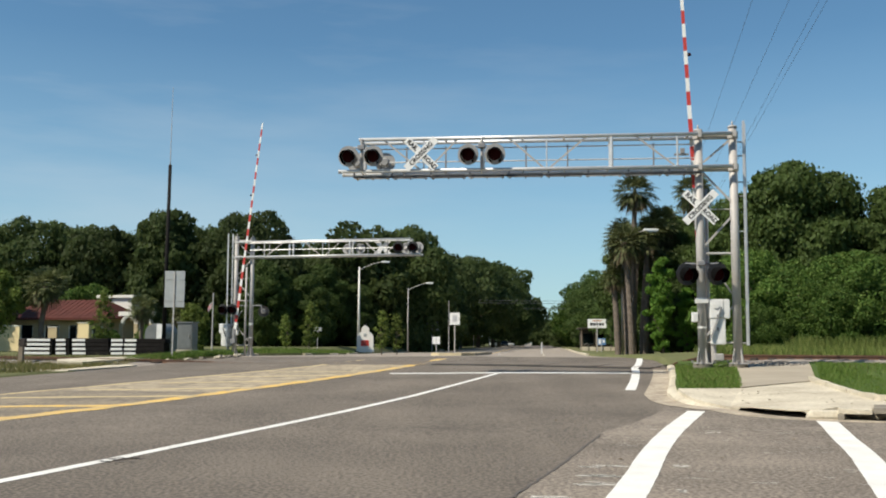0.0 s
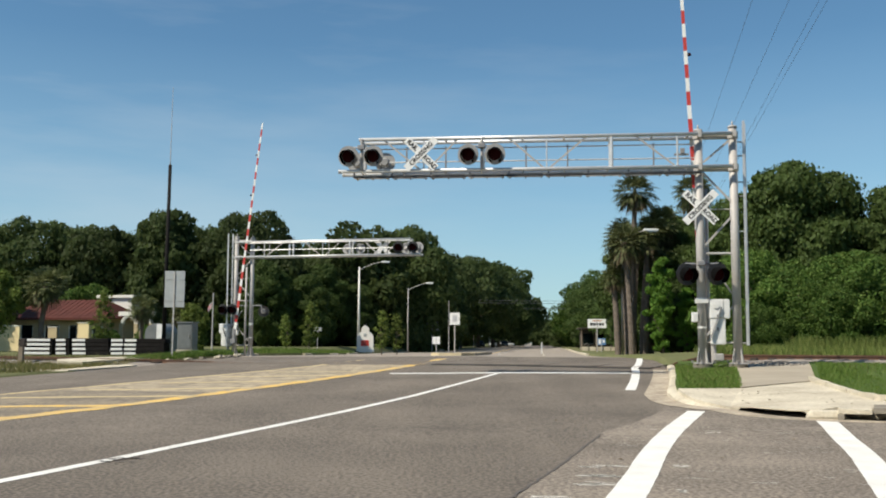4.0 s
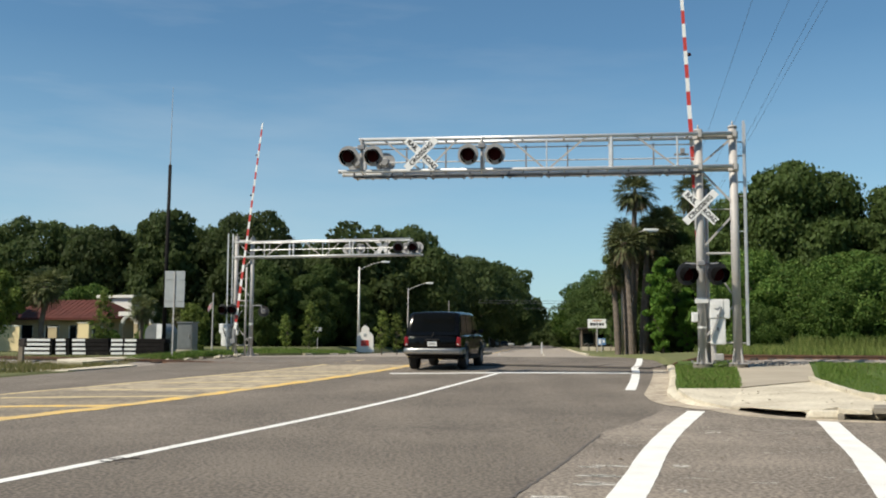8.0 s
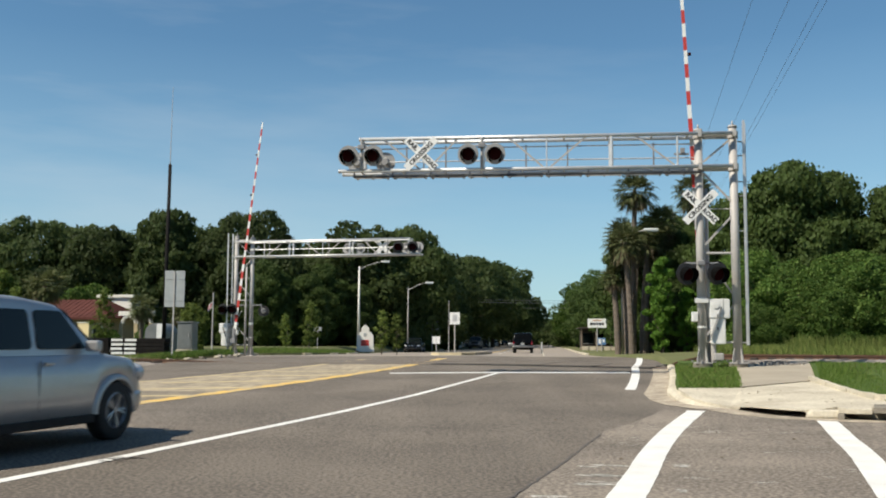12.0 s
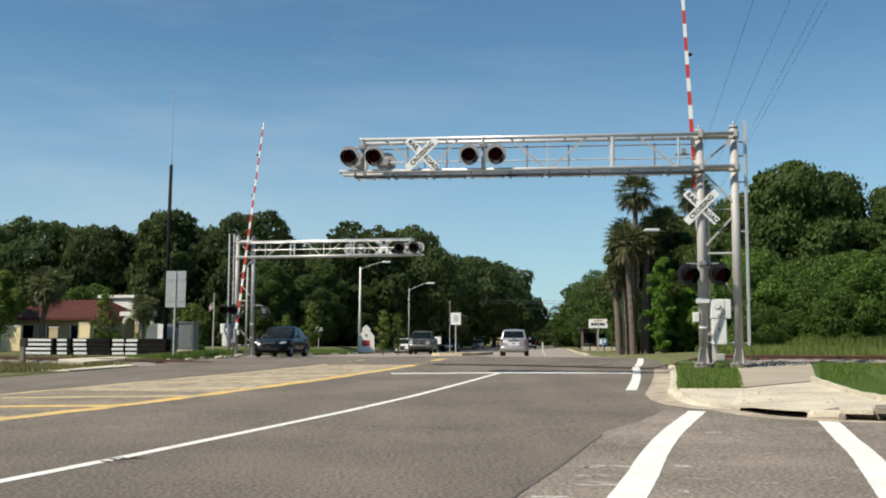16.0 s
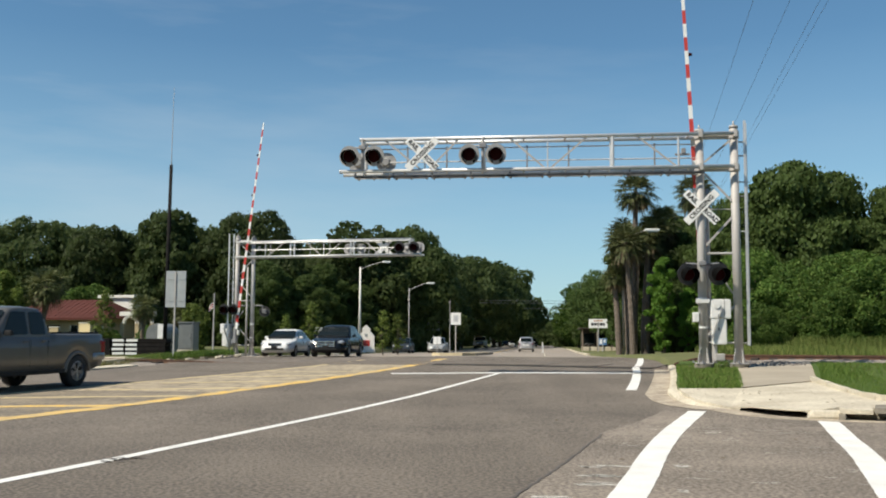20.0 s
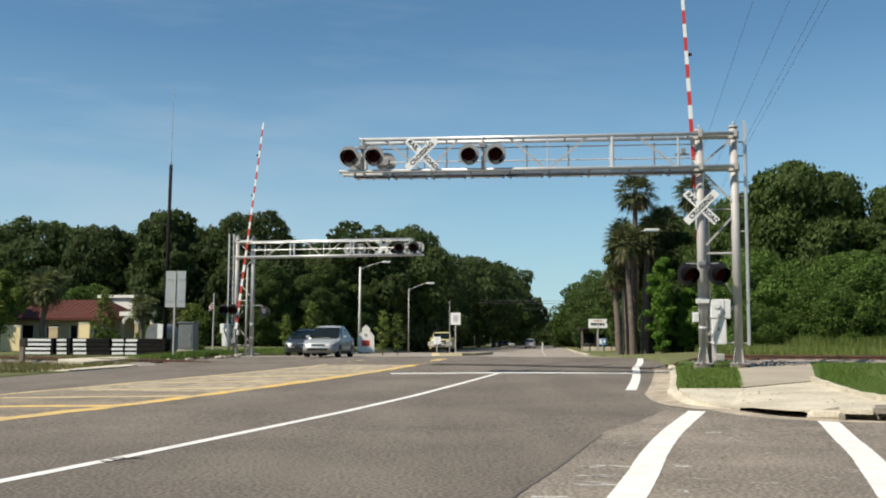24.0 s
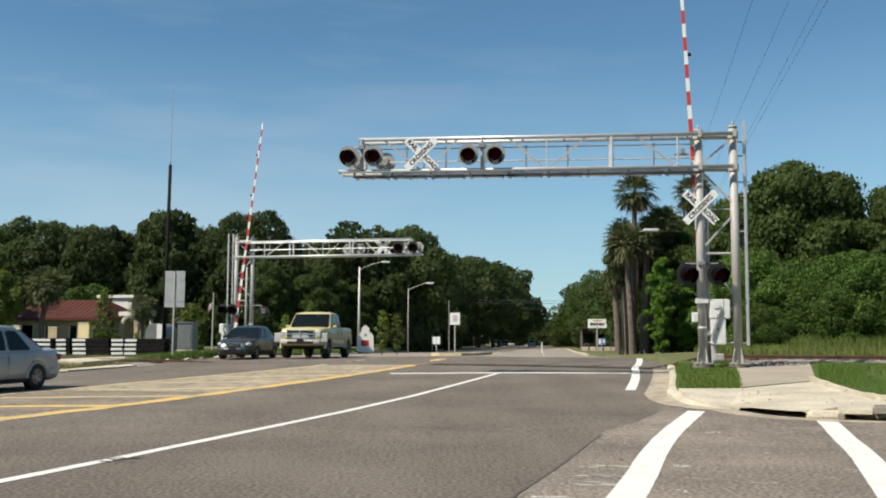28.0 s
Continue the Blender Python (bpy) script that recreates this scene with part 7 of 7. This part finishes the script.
        for x, y in path:
            rr_.append([bm.verts.new((x * kx, y * ky, zz + dz)) for kx, ky, dz in ((0.9, 0.96, -hh / 2), (0.985, 0.995, -hh / 2), (1.0, 1.0, -hh * 0.3), (1.0, 1.0, hh * 0.25), (0.985, 0.995, hh / 2), (0.9, 0.96, hh / 2))])
        for i in range(len(rr_) - 1):
            for j in range(6):
                bm.faces.new((rr_[i][j], rr_[i][(j + 1) % 6], rr_[i + 1][(j + 1) % 6], rr_[i + 1][j]))
        bm.faces.new(rr_[0])
        bm.faces.new(rr_[-1][::-1])
        bmesh.ops.recalc_face_normals(bm, faces=bm.faces)
        bp = part("bumper", bm, M_BUMP if chrome_bumper else (low_mat or m_body), car, "chrome bumper" if chrome_bumper else "", True)
        if sgn > 0:
            bm = B()
            box(bm, 0, hl + 0.046, z - 0.05, W * 0.56, 0.02, 0.10, 0.02)
            part("air_intake", bm, M_PLAST, bp)
    for sgn in ((1, -1) if fplate else (-1,)):
        bm = B()
        box(bm, 0, sgn * (hl + (0.056 if sgn > 0 else 0.012)), zb + 0.3 if sgn > 0 else plate_z, 0.305, 0.012, 0.152, 0.004)
        pl = part("number_plate", bm, M_PLATE if sgn < 0 else M_PLAST, car, "plain number plate")
        if sgn < 0:
            bm = B()
            box(bm, 0, -(hl + 0.02), plate_z, 0.22, 0.006, 0.05)
            part("plate_bar", bm, M_GREYD, pl)
    # mirrors, handles, sill trim
    for s in (-1, 1):
        bm = B()
        box(bm, s * (hw + 0.07), g0 - (g0 - g1) * 0.55, belt + 0.07, 0.18, 0.10, 0.13, 0.03)
        part("door_mirror", bm, m_body if not chrome_bumper else M_PLAST, car)
        for y0, y1, e0, e1 in wins[:2]:
            bm = B()
            box(bm, s * (hw * 0.985), y0 + 0.14, belt - 0.12, 0.035, 0.16, 0.03, 0.008)
            part("door_handle", bm, trim or m_body, car)
            bm = B()
            box(bm, s * (hw * 0.992), y0 - 0.02, (belt + zb) / 2 + 0.06, 0.012, 0.008, belt - zb - 0.3)
            part("door_gap", bm, M_PLAST, car)
        bm = B()
        box(bm, s * hw * 0.985, (yf + yr) / 2, zb + 0.07, 0.05, wb - 2.5 * r, 0.10, 0.012)
        part("sill", bm, low_mat or M_PLAST, car)
        if low_mat:
            bm = B()
            box(bm, s * hw * 1.0, (yf + yr) / 2, (belt + zb) / 2 - 0.04, 0.02, wb - 2.4 * r, 0.08, 0.006)
            part("side_moulding", bm, low_mat or M_PLAST, car)
    if bed:
        b0, b1, bz = bed
        bm = B()
        box(bm, 0, (b0 + b1) / 2, bz + 0.012, W * 0.82, abs(b1 - b0) * 0.94, 0.05, 0.01)
        part("bed_opening", bm, M_PLAST, car, "dark cargo bed")
    wheels = [wheel(car, s * (hw - tyre_w / 2 + 0.005), yy, r, tyre_w, rim_scale, rim_mat) for yy in (yf, yr) for s in (-1, 1)]
    return car, wheels, r


P_BLACK = mat("paint_black", (0.003, 0.0032, 0.0034), (0.0025, 0.0025, 0.0025), 2.0, 0.16, 0.0, fine=20, spec=0.17)
P_SILVER = paint("paint_silver", (0.43, 0.43, 0.435), 0.5, 0.30)
P_NAVY = mat("paint_dark_blue", (0.004, 0.006, 0.010), (0.003, 0.005, 0.008), 2.0, 0.18, 0.0, fine=20, spec=0.24)
P_GREY = paint("paint_taupe_grey", (0.125, 0.118, 0.108), 0.4, 0.4)
P_WHITE = paint("paint_white", (0.74, 0.74, 0.72), 0.0, 0.3)
P_SLATE = paint("paint_slate", (0.05, 0.06, 0.07), 0.4)
P_INK = mat("paint_ink_blue", (0.009, 0.011, 0.015), (0.007, 0.009, 0.012), 2.0, 0.18, 0.0, fine=20, spec=0.30)
P_SILV2 = paint("paint_pale_silver", (0.37, 0.385, 0.385), 0.25, 0.4)
P_YELL = paint("paint_yellow", (0.62, 0.54, 0.26), 0.05, 0.4)
M_LOWG = mat("grey_cladding", (0.46, 0.45, 0.42), (0.38, 0.37, 0.34), 4.0, 0.55)

suv = make_car("sport_utility_vehicle", "large black sport utility vehicle with chrome bumper", "car", P_BLACK, 4.95, 1.90, 1.90, 3.0, 0.38,
               [(2.475, 0.80), (2.38, 1.02), (1.42, 1.14), (1.27, 1.16), (-2.38, 1.16), (-2.475, 1.06)], 1.16, (1.37, 0.69, -2.12, -2.455), zb=0.30, tyre_w=0.27, front_over=0.87,
               wt_scale=0.86, wins=((0.12, 1.05, 0.0, 0.36), (-1.03, 0.02, 0.0, 0.0), (-2.12, -1.13, 0.12, 0.0)), head=(0.86, 0.36, 0.2), tail=(0.93, 0.13, 0.30), chrome_bumper=True, plate_z=0.86, almond=False, lift=0.10, taper=(0.12, 0.05), tint=M_SUVGLASS,
               rear_in=0.84, rear_low=0.10, plate_panel=(0.52, 0.24, P_BLACK), bulge=0.03, arch_h=0.03, bump_dz=-0.08)
hhr = make_car("small_wagon", "silver retro-styled small wagon with tinted windows", "car", P_SILVER, 4.48, 1.757, 1.64, 2.63, 0.352,
               [(2.24, 0.62), (2.12, 0.82), (1.75, 0.98), (1.05, 1.06), (0.9, 1.06), (-2.1, 1.06), (-2.24, 0.95)], 1.06, (1.12, 0.45, -1.92, -2.20),
               wt_scale=0.80, wins=((-0.05, 0.80, 0.0, 0.38), (-0.95, -0.14, 0.0, 0.0), (-1.80, -1.05, 0.18, 0.0)), head=(0.78, 0.30, 0.2), tail=(0.86, 0.15, 0.27), plate_z=0.80, rear_in=0.82, taper=(0.30, 0.12), rear_low=0.12,
               round_tail=True, plate_panel=(0.72, 0.30, P_WHITE), arch_h=0.085, flare=0.028, bulge=0.05)
sedC = make_car("sedan", "dark navy blue sedan with swept headlamps", "car", P_NAVY, 4.82, 1.86, 1.55, 2.795, 0.335,
                [(2.41, 0.58), (2.3, 0.74), (1.95, 0.86), (1.05, 0.99), (0.9, 1.0), (-1.6, 1.03), (-2.3, 1.02), (-2.41, 0.85)], 0.99, (1.15, 0.15, -1.05, -1.95),
                wt_scale=0.72, wins=((-0.15, 0.75, 0.0, 0.55), (-1.15, -0.25, 0.35, 0.0)), head=(0.70, 0.42, 0.13), zb=0.19, taper=(0.30, 0.18))
ramD = make_car("pickup_truck", "taupe-grey pickup truck with chrome bumper and grille", "pickup", P_GREY, 5.75, 2.04, 1.99, 3.57, 0.41,
                [(2.875, 1.0), (2.8, 1.18), (2.2, 1.29), (1.35, 1.33), (1.2, 1.30), (-0.62, 1.30), (-0.70, 1.36), (-2.8, 1.36), (-2.875, 1.28)], 1.30, (1.42, 0.72, -0.45, -0.62), zb=0.36, tyre_w=0.27,
                wt_scale=0.80, wins=((0.20, 1.05, 0.0, 0.36), (-0.45, 0.10, 0.05, 0.0)), head=(0.95, 0.34, 0.24), tail=(1.0, 0.16, 0.36), chrome_bumper=True, chrome_grille=True, grille=(1.0, 1.1, 0.36), bed=(-0.75, -2.8, 1.36), front_over=0.95, almond=False, lift=0.08)
sedE = make_car("sedan", "white compact sedan with dark windows", "car", P_WHITE, 4.5, 1.75, 1.42, 2.6, 0.315,
                [(2.25, 0.55), (2.12, 0.70), (1.8, 0.80), (1.0, 0.93), (-1.5, 0.95), (-2.15, 0.96), (-2.25, 0.82)], 0.93, (1.1, 0.2, -0.95, -1.75),
                wt_scale=0.72, wins=((-0.15, 0.7, 0.0, 0.48), (-1.05, -0.25, 0.32, 0.0)), head=(0.64, 0.36, 0.14), zb=0.18, taper=(0.30, 0.18))
sedF = make_car("sedan", "dark ink-blue sedan with a bright chrome grille", "car", P_INK, 5.12, 1.90, 1.61, 2.86, 0.34,
                [(2.56, 0.60), (2.45, 0.78), (2.05, 0.88), (1.12, 0.99), (-1.7, 1.02), (-2.45, 1.02), (-2.56, 0.87)], 0.99, (1.2, 0.22, -1.2, -2.05),
                wt_scale=0.74, wins=((-0.15, 0.78, 0.0, 0.5), (-1.22, -0.25, 0.34, 0.0)), head=(0.72, 0.38, 0.16), chrome_grille=True, grille=(0.64, 0.85, 0.24), zb=0.19, taper=(0.30, 0.18))
sedG = make_car("sedan", "slate-blue compact sedan with bright headlamps", "car", P_SLATE, 4.3, 1.74, 1.51, 2.55, 0.305,
                [(2.15, 0.56), (2.03, 0.74), (1.75, 0.86), (1.12, 0.96), (-1.4, 0.98), (-2.05, 0.98), (-2.15, 0.85)], 0.96, (1.2, 0.2, -0.95, -1.6),
                wt_scale=0.74, wins=((-0.1, 0.75, 0.0, 0.52), (-1.0, -0.2, 0.3, 0.0)), head=(0.68, 0.32, 0.17), zb=0.18, taper=(0.30, 0.18))
sedH = make_car("sedan", "pale silver sedan with rounded nose", "car", P_SILV2, 4.6, 1.76, 1.54, 2.65, 0.315,
                [(2.3, 0.52), (2.18, 0.68), (1.85, 0.78), (1.0, 0.92), (-1.5, 0.97), (-2.2, 0.98), (-2.3, 0.82)], 0.93, (1.12, 0.2, -0.85, -1.7),
                wt_scale=0.72, wins=((-0.25, 0.7, 0.0, 0.48), (-1.1, -0.35, 0.4, 0.0)), head=(0.62, 0.42, 0.15), grille=(0.60, 0.66, 0.065), fplate=False, zb=0.18, taper=(0.30, 0.18))
ramI = make_car("pickup_truck", "tall yellow pickup truck with grey lower panels", "pickup", P_YELL, 6.0, 2.14, 2.14, 3.75, 0.46,
                [(3.0, 1.1), (2.92, 1.30), (2.4, 1.38), (1.5, 1.41), (1.35, 1.39), (-0.6, 1.39), (-0.68, 1.45), (-2.92, 1.45), (-3.0, 1.38)], 1.39, (1.55, 0.92, -0.44, -0.6), zb=0.50, tyre_w=0.3, low_mat=M_LOWG,
                wt_scale=0.82, wins=((0.28, 1.2, 0.0, 0.33), (-0.44, 0.16, 0.05, 0.0)), head=(1.08, 0.26, 0.24, 1), tail=(1.15, 0.17, 0.4), grille=(1.08, 1.25, 0.34), bed=(-0.76, -2.9, 1.45), front_over=1.0, almond=False, lift=0.10, fascia=(0.72, 1.14, M_LOWG), chrome_grille=True, rim_mat=M_GREYD, flare=0.06)
# cars standing far along the road
for src, x, y, rz, lab in ((sedE, 12.6, 236, 176, "white car standing far along the road"), (sedF, 16.2, 250, 176, "dark car standing far along the road"),
                           (sedH, 18.8, 262, 176, "pale car standing far along the road"), (hhr, 33.5, 270, 0, "pale small wagon standing far along the road")):
    tagged(copy_thing(src[0], pose(x, y, road_z(y), 0, 0, rz)), lab, group="standing cars")


# ---- moving traffic ----
def drive(car, rows):
    """Keys a car along rows (seconds, y, offset), turned to the road and pitched over the hump."""
    keys = []
    for t, y, o, sense in rows:
        s = slope(y)
        y += o * s / math.hypot(1, s)
        x, yy = on_road(y, o)
        z0, z1 = road_z(yy - 1.4, x), road_z(yy + 1.4, x)
        head = math.degrees(math.atan2(1, s)) - 90      # turn of +y
        pitch = math.degrees(math.atan2(z1 - z0, 2.8))
        m = Matrix.Translation((x, yy, (z0 + z1) / 2 + 0.002)) @ pose(0, 0, 0, 0, 0, head) @ pose(0, 0, 0, pitch, 0, 0)
        if sense < 0:
            m = m @ pose(0, 0, 0, 0, 0, 180)
        keys.append((t, m))
    walk(car, keys)
    return keys


def spin(wheels, r, keys):
    """Turns the wheels by the way that the car has gone."""
    ts = [k[0] for k in keys]
    ps = [k[1].translation for k in keys]
    xs, ys, zs = [p.x for p in ps], [p.y for p in ps], [p.z for p in ps]
    near = [t for t in np.arange(0, 28.001, 1 / 30) if 10 < float(np.interp(t, ts, ys)) < 55]
    if not near:
        return
    a, b = near[0], near[-1]
    times = [0.0] + [t for t in np.arange(round(a * 30), round(b * 30) + 1) / 30 if 0 < t < 28] + [28.0]
    for wh in wheels:
        base = wh.matrix_basis.translation.copy()
        rows, ang, last = [], 0.0, None
        for i, t in enumerate(times):
            p = Vector((float(np.interp(t, ts, xs)), float(np.interp(t, ts, ys))))
            if last is not None and 1 < i < len(times) - 1:
                ang -= min(1.5, (p - last).length / r)
            last = p
            rows.append((t, Matrix.Translation(base) @ Matrix.Rotation(ang, 4, "X")))
        walk(wh, rows)


def timeline(rows, offset, sense, lead=0.0):
    """Rows (seconds, y) with steady speed before the first and after the last."""
    rows = list(rows)
    if rows[0][0] > 0:
        v = (rows[1][1] - rows[0][1]) / (rows[1][0] - rows[0][0])
        rows.insert(0, (0.0, rows[0][1] - v * rows[0][0]))
    if rows[-1][0] < 28:
        v = (rows[-1][1] - rows[-2][1]) / (rows[-1][0] - rows[-2][0])
        rows.append((28.0, rows[-1][1] + v * (28 - rows[-1][0])))
    return [(t, y + lead, offset(y) if callable(offset) else offset, sense) for t, y in rows]


def motions():
    out = lambda y: float(np.interp(y, (20, 35, 80), (-2.4, -2.4, -1.9)))
    plans = (
        (suv, [(6.0, 1.0), (6.5, 9.7), (7.0, 16.9), (7.5, 24.0), (8.0, 30.7), (8.5, 38.0), (9.0, 45.3), (9.5, 52.5), (10, 59.8), (10.5, 67), (11, 74.5), (12, 90), (12.5, 97), (14.5, 128), (20, 215)], out, 1, 2.52),
        (hhr, [(11.5, 1.6), (12.0, 8.45), (12.5, 15.7), (13.5, 28.3), (14.5, 40.4), (15, 47), (15.5, 53.8), (16, 60.5), (16.5, 67), (17, 73), (18, 85.5), (19, 97), (20, 109.5), (21, 122), (23.5, 155)], -1.95, 1, 2.15),
        (sedC, [(9.0, 146), (10, 132), (11, 116.5), (12, 101.4), (12.5, 94), (14.5, 65.7), (15, 60.3), (15.5, 55.1), (16, 49.9), (16.5, 44.8), (17, 39.5), (17.2, 37.2), (17.5, 33.55), (18, 27.6)], -13.5, -1, 0),
        (ramD, [(11.0, 172), (12.0, 156), (14.5, 107.7), (15.0, 99.5), (15.5, 91.8), (16.0, 84), (16.5, 76.2), (17.0, 68.3), (17.5, 60.6), (18.0, 53.2), (18.5, 45.4), (19.0, 37.9), (19.4, 32.0), (19.5, 30.5), (20.0, 23.1)], -10.6, -1, 0),
        (sedE, [(10, 186), (11, 171), (12, 155.5), (12.5, 147.5), (14.5, 117.5), (15, 109.8), (15.5, 102), (16, 94.5), (18.5, 68.9), (19, 62.2), (19.5, 56.6), (20, 51.1), (20.5, 46.7), (21, 41.7), (21.5, 37.2)], -13.6, -1, 0),
        (sedF, [(15, 128), (15.5, 119.5), (16, 110), (16.5, 101.3), (17, 93.2), (17.5, 85.8), (18, 78.6), (18.5, 71.1), (19, 63.8), (19.5, 56.8), (20, 49.8), (20.5, 43.0), (21, 36.0), (21.3, 32.05), (21.5, 29.4)], -10.6, -1, 0),
        (sedG, [(19, 104), (20, 93), (21.5, 78.0), (23.5, 58.6), (24, 55.4), (25, 51.9), (26, 49.4), (27, 47.7), (28, 45.1)], -13.6, -1, 0),
        (sedH, [(17, 144), (18, 128.5), (20, 96.5), (21.5, 73), (22.5, 60), (23.5, 51.3), (24, 48.1), (24.5, 45.4), (25, 42.8), (25.5, 40.1), (26.2, 36.2), (26.5, 34.2), (26.8, 32.15), (27.0, 30.65), (27.4, 27.5), (27.7, 25.0), (28, 22.2)], -10.6, -1, 0),
        (ramI, [(17, 212), (18, 197), (20, 167), (21, 150.5), (21.5, 142.3), (23.5, 109.1), (24, 101.3), (24.5, 93.7), (25, 86.2), (25.5, 79.3), (26, 72.4), (27, 59.0), (28, 46.0)], -10.6, -1, 0),
    )
    for (car, wheels, r), rows, off, sense, lead in plans:
        keys = drive(car, timeline(rows, off, sense, lead))
        spin(wheels, r, keys)
    # the far signal begins to flash: added vanes uncover one bulb, then both stand ajar
    for vn, turns in zip(VANES, (((0, 0), (27.68, 0), (27.8, -14), (28, -14)), ((0, 0), (26.88, 0), (26.98, -84), (27.62, -84), (27.78, -14), (28, -14)))):
        base = vn.matrix_basis.copy()
        walk(vn, [(t, base @ Matrix.Rotation(radians(a), 4, "X")) for t, a in turns])


motions()
